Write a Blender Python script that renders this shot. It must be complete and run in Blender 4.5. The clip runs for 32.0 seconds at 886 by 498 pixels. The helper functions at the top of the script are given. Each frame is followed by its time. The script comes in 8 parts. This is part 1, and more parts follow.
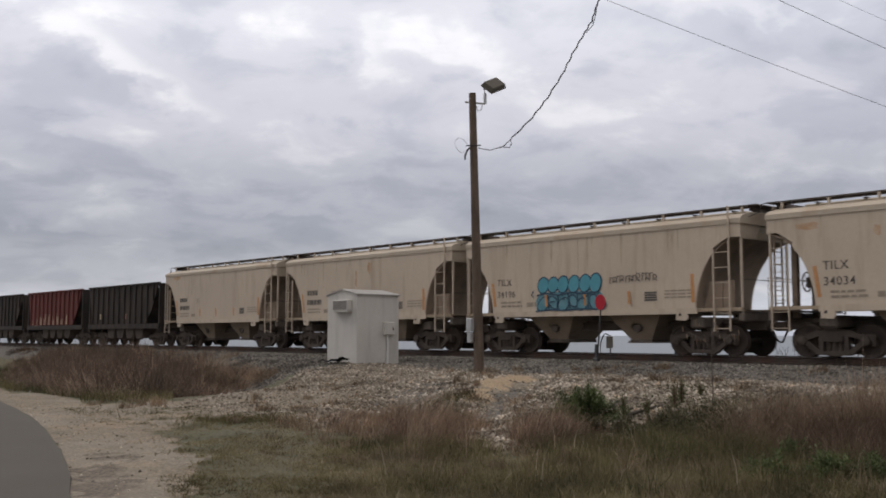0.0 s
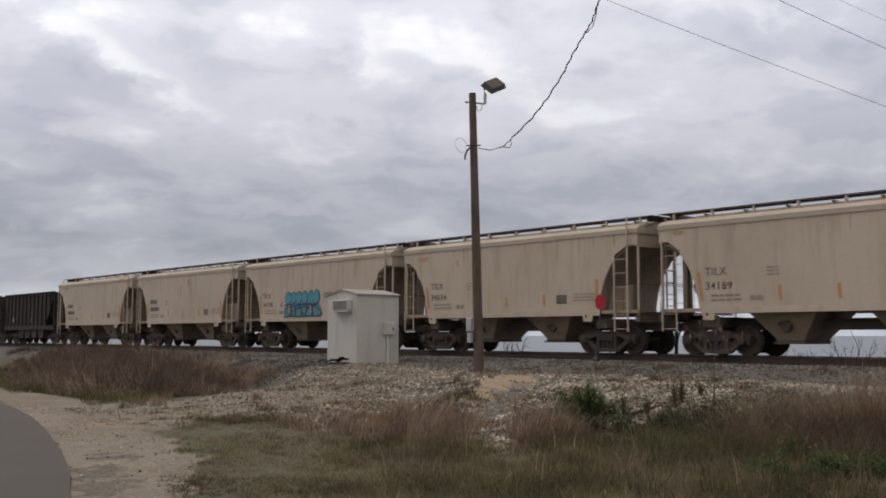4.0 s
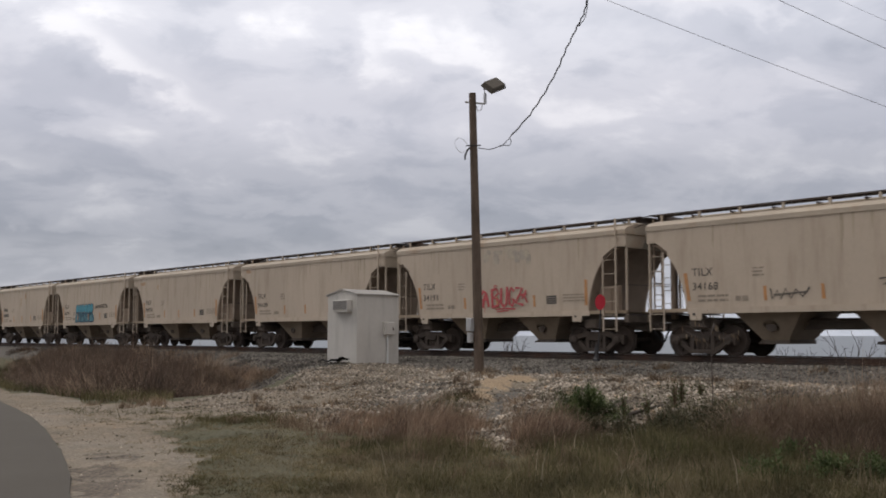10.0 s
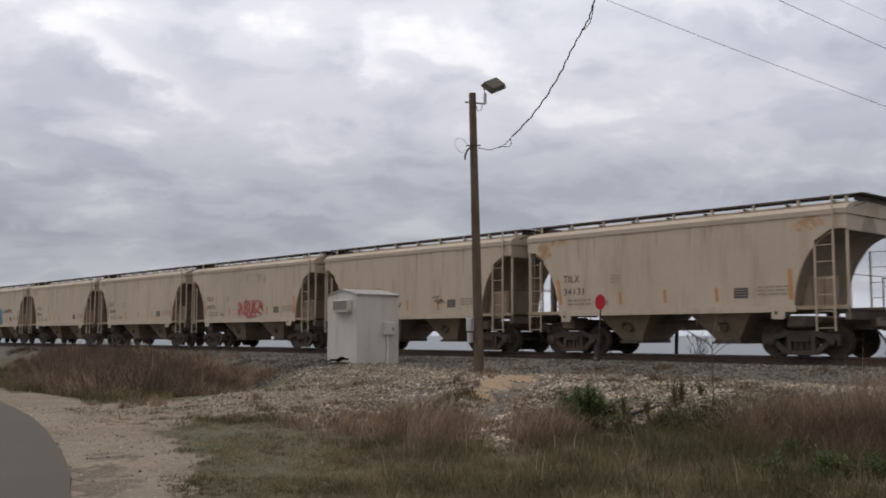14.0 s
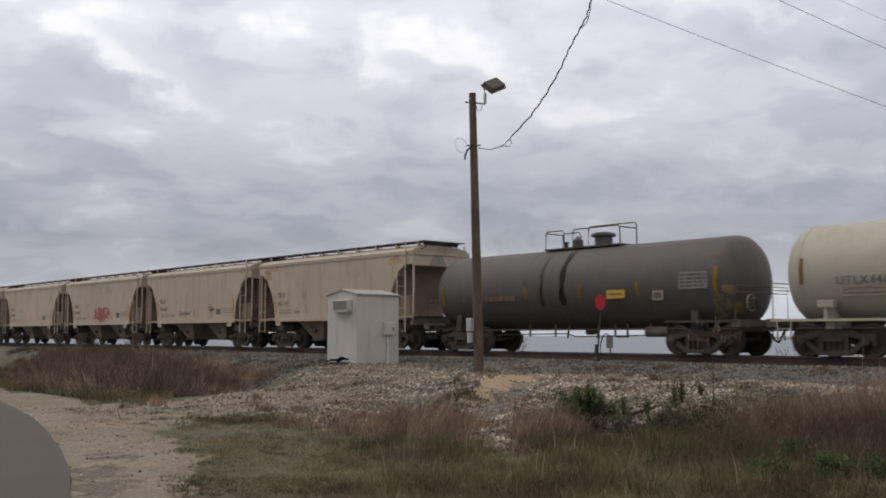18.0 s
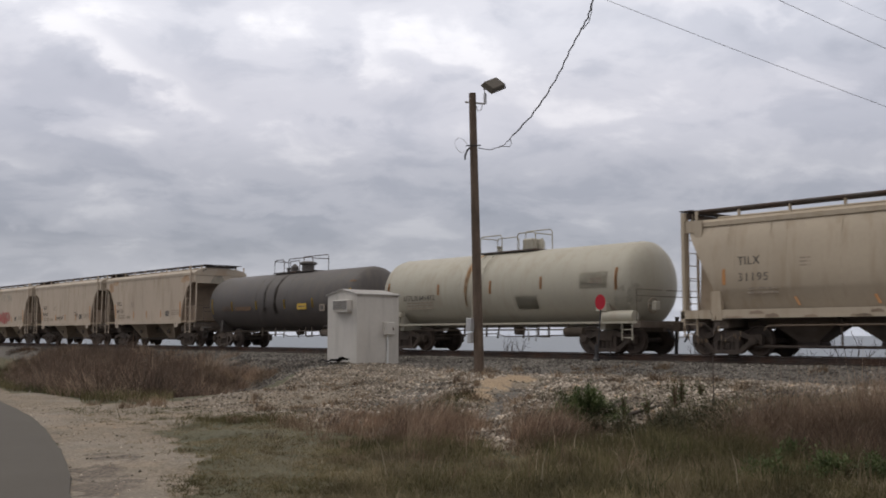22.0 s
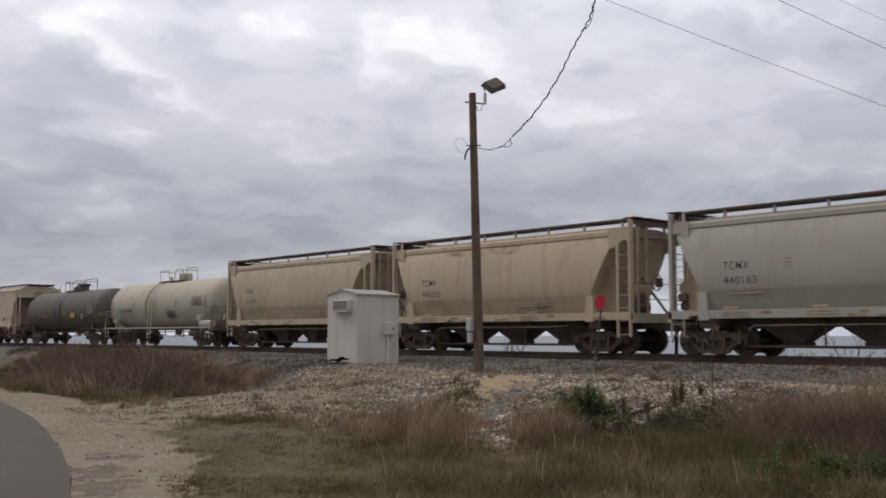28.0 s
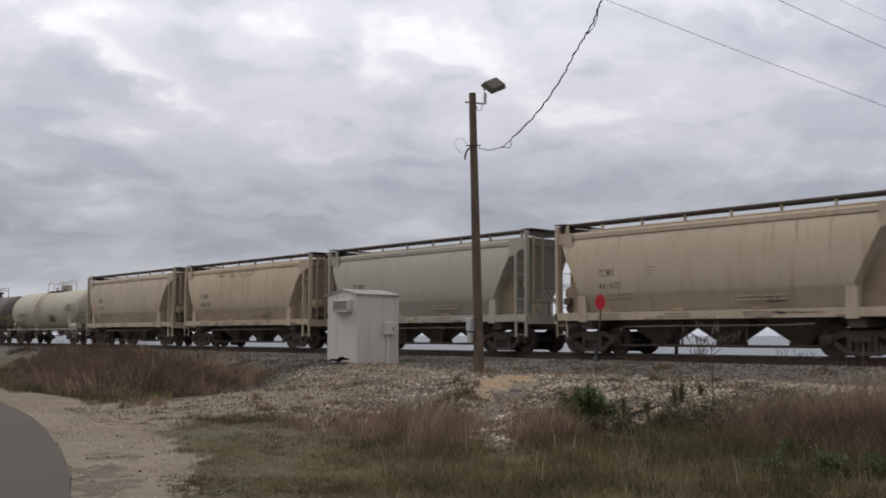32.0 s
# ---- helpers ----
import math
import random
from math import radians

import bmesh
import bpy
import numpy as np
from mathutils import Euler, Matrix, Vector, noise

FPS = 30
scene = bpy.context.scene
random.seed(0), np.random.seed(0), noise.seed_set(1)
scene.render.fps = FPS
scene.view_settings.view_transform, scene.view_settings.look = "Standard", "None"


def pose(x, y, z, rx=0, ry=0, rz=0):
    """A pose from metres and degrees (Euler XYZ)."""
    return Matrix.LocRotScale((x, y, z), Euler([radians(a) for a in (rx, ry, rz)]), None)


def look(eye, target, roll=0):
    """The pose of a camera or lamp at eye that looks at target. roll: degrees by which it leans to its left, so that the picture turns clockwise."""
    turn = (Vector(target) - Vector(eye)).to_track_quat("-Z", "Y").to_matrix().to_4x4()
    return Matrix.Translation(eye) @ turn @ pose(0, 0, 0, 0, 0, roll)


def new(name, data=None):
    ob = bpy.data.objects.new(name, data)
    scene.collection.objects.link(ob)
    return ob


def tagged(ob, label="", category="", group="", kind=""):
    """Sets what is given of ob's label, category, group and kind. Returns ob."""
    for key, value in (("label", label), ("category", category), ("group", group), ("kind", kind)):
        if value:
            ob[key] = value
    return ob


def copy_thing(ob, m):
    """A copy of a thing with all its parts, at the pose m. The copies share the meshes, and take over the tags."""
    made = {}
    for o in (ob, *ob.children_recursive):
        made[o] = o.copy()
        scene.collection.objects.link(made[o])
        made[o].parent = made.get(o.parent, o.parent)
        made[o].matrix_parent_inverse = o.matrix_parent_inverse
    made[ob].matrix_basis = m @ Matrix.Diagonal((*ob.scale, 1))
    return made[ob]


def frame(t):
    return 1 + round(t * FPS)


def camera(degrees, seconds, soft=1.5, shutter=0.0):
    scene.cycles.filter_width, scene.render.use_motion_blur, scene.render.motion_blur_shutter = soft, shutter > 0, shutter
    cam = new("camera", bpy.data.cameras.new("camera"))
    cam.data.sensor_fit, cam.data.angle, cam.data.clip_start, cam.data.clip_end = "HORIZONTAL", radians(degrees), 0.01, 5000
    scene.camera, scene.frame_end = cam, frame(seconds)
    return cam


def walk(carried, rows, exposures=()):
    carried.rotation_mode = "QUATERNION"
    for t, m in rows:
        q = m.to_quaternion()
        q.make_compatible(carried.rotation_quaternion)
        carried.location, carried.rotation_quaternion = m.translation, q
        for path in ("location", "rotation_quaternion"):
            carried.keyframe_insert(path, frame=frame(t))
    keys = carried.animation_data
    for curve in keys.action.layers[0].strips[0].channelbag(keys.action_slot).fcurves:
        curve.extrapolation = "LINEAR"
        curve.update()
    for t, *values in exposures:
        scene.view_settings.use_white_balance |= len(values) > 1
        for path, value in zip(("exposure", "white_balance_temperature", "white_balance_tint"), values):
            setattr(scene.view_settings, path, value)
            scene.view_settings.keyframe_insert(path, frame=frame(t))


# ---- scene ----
# A still camera on a tripod beside a road: x runs along the railway, y away from the camera, z = 0 is the top of the rails.
EYE = Vector((0.0, 0.0, 0.615))
YAW, TILT = radians(41.60), radians(4.971)
cam = camera(48.26, 32.0, soft=1.8, shutter=0.4)
AIM = EYE + Vector((-math.cos(YAW) * math.cos(TILT), math.sin(YAW) * math.cos(TILT), math.sin(TILT)))
walk(cam, [(0.0, look(EYE, AIM)), (32.0, look(EYE, AIM))], exposures=[(0.0, 0.0), (32.0, 0.0)])

TRACK_Y = 26.5      # centre line of the track
SUN_EL, SUN_AZ = radians(52), radians(-60)

# ---- world and sun ----
world = bpy.data.worlds.new("overcast_sky")
scene.world = world
world.use_nodes = True


def sky_nodes():
    nt = world.node_tree
    N, K = nt.nodes, nt.links
    N.clear()

    def node(kind, **kw):
        n = N.new(kind)
        for k, v in kw.items():
            if k == "operation":
                n.operation = v
            elif k == "blend_type":
                n.blend_type = v
            elif k == "data_type":
                n.data_type = v
        return n

    def math_(op, a, b=None):
        n = node("ShaderNodeMath", operation=op)
        for i, v in enumerate((a, b)):
            if v is None:
                continue
            if isinstance(v, (int, float)):
                n.inputs[i].default_value = v
            else:
                K.new(v, n.inputs[i])
        return n.outputs[0]

    def ramp(fac, stops, mode="EASE"):
        n = node("ShaderNodeValToRGB")
        n.color_ramp.interpolation = mode
        els = n.color_ramp.elements
        while len(els) < len(stops):
            els.new(0.5)
        for e, (p, c) in zip(els, stops):
            e.position, e.color = p, (*c, 1) if len(c) == 3 else c
        K.new(fac, n.inputs[0])
        return n.outputs[0]

    tc = node("ShaderNodeTexCoord")
    sep = node("ShaderNodeSeparateXYZ")
    K.new(tc.outputs["Generated"], sep.inputs[0])
    zz = math_("ADD", math_("MAXIMUM", sep.outputs[2], 0.0), 0.36)
    u = math_("DIVIDE", sep.outputs[0], zz)
    v = math_("DIVIDE", sep.outputs[1], zz)
    comb = node("ShaderNodeCombineXYZ")
    # along the view and across it
    c, s = math.cos(YAW), math.sin(YAW)
    along = math_("ADD", math_("MULTIPLY", u, -c), math_("MULTIPLY", v, s))
    across = math_("ADD", math_("MULTIPLY", u, s), math_("MULTIPLY", v, c))
    K.new(math_("MULTIPLY", across, 1.0), comb.inputs[0])
    K.new(math_("MULTIPLY", along, 1.15), comb.inputs[1])

    def noise_(scale, detail, rough, dist, off):
        m = node("ShaderNodeMapping")
        m.inputs["Location"].default_value = off
        K.new(comb.outputs[0], m.inputs[0])
        n = node("ShaderNodeTexNoise")
        n.inputs["Scale"].default_value = scale
        n.inputs["Detail"].default_value = detail
        n.inputs["Roughness"].default_value = rough
        n.inputs["Distortion"].default_value = dist
        K.new(m.outputs[0], n.inputs[0])
        return n.outputs["Fac"]

    big = noise_(2.2, 4, 0.5, 0.3, (SKY_OFF[0], SKY_OFF[1], 0))
    mid = noise_(5.0, 7, 0.56, 0.25, (4.0, 9.0, 2.0))
    cloud = math_("ADD", math_("ADD", math_("MULTIPLY", big, 0.34), math_("MULTIPLY", mid, 0.44)), 0.125)
    side = math_("ADD", math_("MULTIPLY", sep.outputs[0], s), math_("MULTIPLY", sep.outputs[1], c))
    front = math_("ADD", math_("MULTIPLY", sep.outputs[0], -c), math_("MULTIPLY", sep.outputs[1], s))
    wob = math_("MULTIPLY", math_("SUBTRACT", mid, 0.5), 0.12)
    sw, zw = math_("ADD", side, wob), math_("ADD", sep.outputs[2], math_("MULTIPLY", math_("SUBTRACT", mid, 0.5), 0.06))
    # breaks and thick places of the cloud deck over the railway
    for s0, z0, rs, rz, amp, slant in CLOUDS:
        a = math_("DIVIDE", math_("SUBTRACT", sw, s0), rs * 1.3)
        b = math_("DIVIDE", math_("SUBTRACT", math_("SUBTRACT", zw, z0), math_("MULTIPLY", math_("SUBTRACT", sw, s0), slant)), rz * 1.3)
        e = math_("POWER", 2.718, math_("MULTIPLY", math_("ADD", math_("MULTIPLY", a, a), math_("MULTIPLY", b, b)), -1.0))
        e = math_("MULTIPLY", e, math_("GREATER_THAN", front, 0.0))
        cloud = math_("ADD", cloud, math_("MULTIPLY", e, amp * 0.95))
    col = ramp(cloud, SKY_RAMP)
    # brighter towards the skyline and overhead
    band = ramp(sep.outputs[2], SKY_BAND)
    mix = node("ShaderNodeMix", data_type="RGBA", blend_type="MULTIPLY")
    mix.inputs[0].default_value = 1.0
    K.new(col, mix.inputs[6])
    K.new(band, mix.inputs[7])
    bg = node("ShaderNodeBackground")
    bg.inputs["Strength"].default_value = 1.24
    K.new(mix.outputs[2], bg.inputs[0])
    sky = node("ShaderNodeTexSky")
    sky.sky_type = "NISHITA"
    sky.sun_disc = False
    sky.sun_elevation, sky.sun_rotation = SUN_EL, SUN_AZ
    bg2 = node("ShaderNodeBackground")
    bg2.inputs["Strength"].default_value = 0.05
    K.new(sky.outputs[0], bg2.inputs[0])
    # a cloud deck that hides four fifths of the blue
    add = node("ShaderNodeMixShader")
    add.inputs[0].default_value = 0.2
    K.new(bg.outputs[0], add.inputs[1])
    K.new(bg2.outputs[0], add.inputs[2])
    out = node("ShaderNodeOutputWorld")
    K.new(add.outputs[0], out.inputs[0])


SKY_OFF = (3.1, 1.7)
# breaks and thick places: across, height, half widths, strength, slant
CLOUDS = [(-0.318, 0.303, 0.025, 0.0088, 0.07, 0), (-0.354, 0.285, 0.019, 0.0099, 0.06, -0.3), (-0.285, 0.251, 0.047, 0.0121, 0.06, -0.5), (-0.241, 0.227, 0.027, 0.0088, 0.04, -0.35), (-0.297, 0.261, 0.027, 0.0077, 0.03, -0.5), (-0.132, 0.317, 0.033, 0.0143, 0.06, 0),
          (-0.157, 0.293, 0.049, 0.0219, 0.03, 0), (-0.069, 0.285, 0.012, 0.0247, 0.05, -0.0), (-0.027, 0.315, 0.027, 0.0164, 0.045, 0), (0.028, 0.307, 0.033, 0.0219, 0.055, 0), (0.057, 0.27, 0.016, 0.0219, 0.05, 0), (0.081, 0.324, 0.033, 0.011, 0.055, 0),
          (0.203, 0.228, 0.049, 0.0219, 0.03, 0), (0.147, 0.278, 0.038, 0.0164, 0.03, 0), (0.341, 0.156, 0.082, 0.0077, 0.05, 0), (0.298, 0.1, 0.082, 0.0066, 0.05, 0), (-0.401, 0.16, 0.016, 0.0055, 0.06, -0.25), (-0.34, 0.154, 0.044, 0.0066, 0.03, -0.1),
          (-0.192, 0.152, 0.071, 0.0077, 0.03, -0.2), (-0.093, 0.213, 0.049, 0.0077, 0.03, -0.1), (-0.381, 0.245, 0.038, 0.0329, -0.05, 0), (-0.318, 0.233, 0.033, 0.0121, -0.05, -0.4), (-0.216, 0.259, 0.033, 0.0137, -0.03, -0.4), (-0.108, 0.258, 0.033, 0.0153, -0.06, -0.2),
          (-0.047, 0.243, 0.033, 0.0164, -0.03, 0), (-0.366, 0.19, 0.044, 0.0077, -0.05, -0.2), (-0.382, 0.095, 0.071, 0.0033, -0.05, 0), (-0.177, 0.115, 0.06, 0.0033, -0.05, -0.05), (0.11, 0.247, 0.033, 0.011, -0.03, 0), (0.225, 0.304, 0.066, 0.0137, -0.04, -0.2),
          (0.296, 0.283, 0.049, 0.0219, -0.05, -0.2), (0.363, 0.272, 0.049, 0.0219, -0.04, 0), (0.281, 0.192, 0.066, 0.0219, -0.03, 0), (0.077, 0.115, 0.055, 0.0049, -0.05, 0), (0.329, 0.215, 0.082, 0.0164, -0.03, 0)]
SKY_RAMP = [(0.36, (0.565, 0.588, 0.66)), (0.45, (0.72, 0.735, 0.805)), (0.53, (0.89, 0.893, 0.95)), (0.62, (1.15, 1.14, 1.165))]
SKY_BAND = [(0.0, (0.58, 0.61, 0.66)), (0.028, (0.58, 0.60, 0.645)), (0.05, (0.46, 0.465, 0.50)), (0.09, (0.385, 0.388, 0.418)), (0.15, (0.475, 0.472, 0.495)), (0.22, (0.69, 0.675, 0.69)), (0.31, (0.85, 0.84, 0.845)), (0.5, (0.98, 0.94, 0.89)), (1.0, (0.94, 0.88, 0.80))]
sky_nodes()
sun_data = bpy.data.lights.new("sun", "SUN")
sun_data.energy, sun_data.angle, sun_data.color = 0.75, radians(25), (1.0, 0.95, 0.87)
sun = new("sun", sun_data)
sun.matrix_world = look((math.sin(SUN_AZ) * 40, -math.cos(SUN_AZ) * 40, 60), (0, 0, 0))


# ---- materials ----
def surface(name, base, rough=0.75, metal=0.0, var=0.18, scale=1.5, fine=22.0, bump=0.15, grime=None, amount=0.35,
            streak=False, lo=0.45, hi=0.7, stain_scale=0.9, grain=0.5):
    """Paint, metal, wood or earth: a base colour, broad and fine variation, and stains of a second colour."""
    grain = float(min(grain, bump * 4))
    m = bpy.data.materials.new(name)
    m.use_nodes = True
    nt = m.node_tree
    N, K = nt.nodes, nt.links
    b = N["Principled BSDF"]
    b.inputs["Roughness"].default_value, b.inputs["Metallic"].default_value = rough, metal
    tc, info = N.new("ShaderNodeTexCoord"), N.new("ShaderNodeObjectInfo")
    mul = N.new("ShaderNodeVectorMath")
    mul.operation = "MULTIPLY_ADD"
    K.new(info.outputs["Random"], mul.inputs[0])
    mul.inputs[1].default_value = (37.0, 19.0, 53.0)
    K.new(tc.outputs["Object"], mul.inputs[2])

    def noise_(sc, det, vec_scale=(1, 1, 1)):
        mp = N.new("ShaderNodeMapping")
        mp.inputs["Scale"].default_value = vec_scale
        K.new(mul.outputs[0], mp.inputs[0])
        n = N.new("ShaderNodeTexNoise")
        n.inputs["Scale"].default_value, n.inputs["Detail"].default_value = sc, det
        n.inputs["Roughness"].default_value = 0.6
        K.new(mp.outputs[0], n.inputs[0])
        return n.outputs["Fac"]

    def mixc(kind, fac, a, c):
        n = N.new("ShaderNodeMix")
        n.data_type, n.blend_type = "RGBA", kind
        for i, v in ((0, fac), (6, a), (7, c)):
            if isinstance(v, float):
                n.inputs[i].default_value = v
            elif isinstance(v, tuple):
                n.inputs[i].default_value = (*v, 1)
            else:
                K.new(v, n.inputs[i])
        return n.outputs[2]

    def ranged(fac, p, q, a, c):
        n = N.new("ShaderNodeMapRange")
        for i, v in enumerate((p, q, a, c)):
            n.inputs[i + 1].default_value = v
        K.new(fac, n.inputs[0])
        return n.outputs[0]

    broad, small = noise_(scale, 4), noise_(fine, 3)
    dark = tuple(c * (1 - var) for c in base)
    light = tuple(min(1.0, c * (1 + var)) for c in base)
    col = mixc("MIX", ranged(broad, 0.3, 0.7, 0, 1), dark, light)
    col = mixc("MULTIPLY", grain, col, ranged(small, 0.3, 0.7, 0.75, 1.2))
    if grime:
        g = noise_(stain_scale, 3 if streak else 5, (3.2, 3.2, 0.45) if streak else (1, 1, 1))
        col = mixc("MIX", ranged(g, lo, hi, 0.0, amount), col, tuple(grime))
        K.new(ranged(g, lo, hi, rough, min(1.0, rough + 0.2)), b.inputs["Roughness"])
    K.new(col, b.inputs["Base Color"])
    if bump:
        bp = N.new("ShaderNodeBump")
        bp.inputs["Strength"].default_value, bp.inputs["Distance"].default_value = bump, 0.02
        K.new(small, bp.inputs["Height"])
        K.new(bp.outputs[0], b.inputs["Normal"])
    return m


RUST, DUST, SOOT = (0.13, 0.055, 0.025), (0.22, 0.18, 0.13), (0.035, 0.032, 0.03)
M = {}
M["beige"] = surface("beige_car_paint", (0.455, 0.374, 0.290), 0.6, 0, 0.07, 0.35, 9, 0.03, (0.27, 0.20, 0.14), 0.45, True, 0.5, 0.78)
M["beige_roof_end"] = surface("beige_roof_end_paint", (0.395, 0.33, 0.255), 0.6, 0, 0.08, 0.5, 9, 0.03, (0.30, 0.19, 0.11), 0.5, False, 0.52, 0.72)
# beige darkened to brown, for end slopes, plates, posts, braces and sill marks
M["beige_dark"] = surface("stained_dark_beige_paint", (0.265, 0.20, 0.145), 0.8, 0, 0.15, 0.8, 9, 0.05, (0.14, 0.105, 0.075), 0.7, False, 0.45, 0.68)
# dusty bay paint, darkened further to hold the shade under the car
M["bay"] = surface("dusty_shaded_bay_paint", (0.27, 0.21, 0.15), 0.8, 0, 0.12, 0.8, 9, 0.05, (0.17, 0.125, 0.085), 0.6, False, 0.45, 0.68)
M["end_stain"] = surface("dark_end_stain", (0.25, 0.225, 0.18), 0.8, 0, 0.15, 1.5, 10, 0.03, (0.38, 0.32, 0.25), 0.6, False, 0.5, 0.65, 2.0)
M["tan"] = surface("tan_car_paint", (0.405, 0.338, 0.252), 0.6, 0, 0.07, 0.3, 9, 0.03, (0.26, 0.19, 0.115), 0.5, True, 0.5, 0.8)
M["tan_rust"] = surface("rusty_tan_car_paint", (0.415, 0.340, 0.246), 0.6, 0, 0.07, 0.3, 9, 0.03, (0.32, 0.205, 0.12), 0.55, True, 0.47, 0.75)
M["gray_car"] = surface("pale_grey_car_paint", (0.335, 0.317, 0.268), 0.55, 0, 0.06, 0.3, 9, 0.03, (0.27, 0.23, 0.17), 0.5, True, 0.5, 0.8)
M["white_tank"] = surface("off_white_tank_paint", (0.365, 0.34, 0.272), 0.55, 0, 0.06, 0.4, 9, 0.03, (0.30, 0.25, 0.18), 0.5, True, 0.48, 0.8)
M["black_tank"] = surface("faded_black_tank_paint", (0.070, 0.061, 0.056), 0.6, 0, 0.2, 0.4, 9, 0.03, (0.14, 0.12, 0.10), 0.6, True, 0.45, 0.8)
M["dark_car"] = surface("black_hopper_paint_and_shade", (0.018, 0.0135, 0.011), 0.85, 0, 0.25, 0.5, 9, 0.05, (0.09, 0.065, 0.05), 0.6, True)
M["red_car"] = surface("red_oxide_hopper_paint", (0.115, 0.026, 0.022), 0.85, 0, 0.2, 0.5, 9, 0.05, (0.09, 0.04, 0.03), 0.6, True)
M["white_worn"] = surface("worn_white_paint", (0.42, 0.34, 0.23), 0.8, 0, 0.2, 1.5, 12, 0.05, (0.2, 0.08, 0.06), 0.9, True, 0.4, 0.6)
M["truck"] = surface("dusty_cast_steel", (0.066, 0.051, 0.041), 0.9, 0, 0.3, 2.5, 25, 0.2, (0.10, 0.075, 0.055), 0.7, False, 0.45, 0.7)
M["wheel"] = surface("wheel_steel", (0.062, 0.047, 0.038), 0.85, 0, 0.3, 3, 20, 0.1, (0.07, 0.045, 0.03), 0.6)
M["under"] = surface("underframe_grime", (0.115, 0.092, 0.073), 0.85, 0, 0.3, 2, 18, 0.1, (0.10, 0.075, 0.055), 0.6)
M["walkway"] = surface("weathered_grating", (0.085, 0.075, 0.068), 0.8, 0.1, 0.25, 3, 20, 0.1, RUST, 0.5)
M["steel_rail"] = surface("rail_rust", (0.055, 0.040, 0.032), 0.75, 0.2, 0.25, 3, 25, 0.1, RUST, 0.5)
M["rail_top"] = surface("polished_railhead", (0.35, 0.34, 0.33), 0.3, 0.9, 0.1, 3, 25, 0.02)
M["tie"] = surface("creosoted_wood", (0.055, 0.042, 0.034), 0.9, 0, 0.3, 4, 30, 0.3, (0.12, 0.10, 0.08), 0.6)
M["pole"] = surface("weathered_pole_wood", (0.118, 0.085, 0.062), 0.9, 0, 0.25, 2, 30, 0.4, (0.06, 0.045, 0.035), 0.6, True, 0.4, 0.7, 3.0)
M["shed"] = surface("pale_grey_shed_paint", (0.51, 0.483, 0.44), 0.55, 0, 0.05, 0.8, 8, 0.03, (0.27, 0.25, 0.22), 0.45, True, 0.5, 0.8)
M["shed_roof"] = surface("grey_shed_roof_paint", (0.30, 0.285, 0.265), 0.7, 0, 0.08, 0.8, 8, 0.03, (0.2, 0.18, 0.16), 0.5)
M["shed_dark"] = surface("shed_vent_shadow_paint", (0.22, 0.21, 0.20), 0.6, 0, 0.1, 2, 12, 0.05)
M["galv"] = surface("galvanised_steel", (0.42, 0.42, 0.42), 0.45, 0.5, 0.1, 3, 20, 0.03)
M["lamp_body"] = surface("floodlight_casting", (0.085, 0.072, 0.055), 0.6, 0.2, 0.15, 4, 20, 0.05)
M["black_rubber"] = surface("black_rubber", (0.02, 0.02, 0.02), 0.6, 0, 0.2, 5, 20, 0.05)
M["cable"] = surface("cable_jacket", (0.030, 0.028, 0.028), 0.6, 0, 0.2, 5, 20, 0.05)
M["red_sign"] = surface("red_target_enamel", (0.50, 0.010, 0.030), 0.6, 0, 0.08, 4, 20, 0.02, (0.16, 0.02, 0.02), 0.4)
M["orange"] = surface("orange_reflector", (0.46, 0.215, 0.075), 0.5, 0, 0.15, 5, 20, 0.02, (0.35, 0.22, 0.12), 0.5)
M["yellow"] = surface("yellow_reflector", (0.50, 0.32, 0.03), 0.5, 0, 0.15, 5, 20, 0.02, (0.3, 0.2, 0.05), 0.4)
M["ink"] = surface("dark_stencil_paint", (0.085, 0.075, 0.065), 0.7, 0, 0.15, 5, 20, 0.02, (0.25, 0.21, 0.16), 0.4)
M["faint_ink"] = surface("faded_stencil_paint", (0.26, 0.215, 0.165), 0.7, 0, 0.15, 5, 20, 0.02)
M["dust_film"] = surface("dust_film", (0.325, 0.305, 0.255), 0.8, 0, 0.2, 2, 12, 0.02)
M["dirt_film"] = surface("dirt_film", (0.375, 0.31, 0.225), 0.8, 0, 0.2, 2, 12, 0.02)
M["rust_film"] = surface("rust_film", (0.33, 0.245, 0.165), 0.8, 0, 0.25, 2, 12, 0.02, (0.40, 0.32, 0.225), 0.7, False, 0.42, 0.62, 3.0)
M["wire"] = surface("weathered_wire", (0.20, 0.20, 0.21), 0.5, 0.4, 0.1, 4, 20, 0.02)
M["black_frame"] = surface("grimy_black_frame_paint", (0.045, 0.038, 0.033), 0.8, 0, 0.25, 2, 15, 0.05, (0.09, 0.072, 0.058), 0.6)
M["product_smear"] = surface("caked_product_smear", (0.22, 0.17, 0.12), 0.9, 0, 0.3, 3, 14, 0.1, (0.40, 0.32, 0.225), 0.8, False, 0.4, 0.6, 3.0)
M["sill"] = surface("soiled_sill_paint", (0.37, 0.29, 0.205), 0.75, 0, 0.15, 0.9, 10, 0.04, (0.18, 0.135, 0.09), 0.65, False, 0.45, 0.65)
M["head_grime"] = surface("grimy_tank_head", (0.25, 0.235, 0.19), 0.7, 0, 0.15, 2, 12, 0.02, (0.36, 0.335, 0.27), 0.7, False, 0.45, 0.6, 3.0)
M["mustard_spray"] = surface("mustard_spray_paint", (0.20, 0.16, 0.07), 0.6, 0, 0.3, 3, 15, 0.02, (0.06, 0.055, 0.045), 0.8, False, 0.42, 0.6, 3.0)
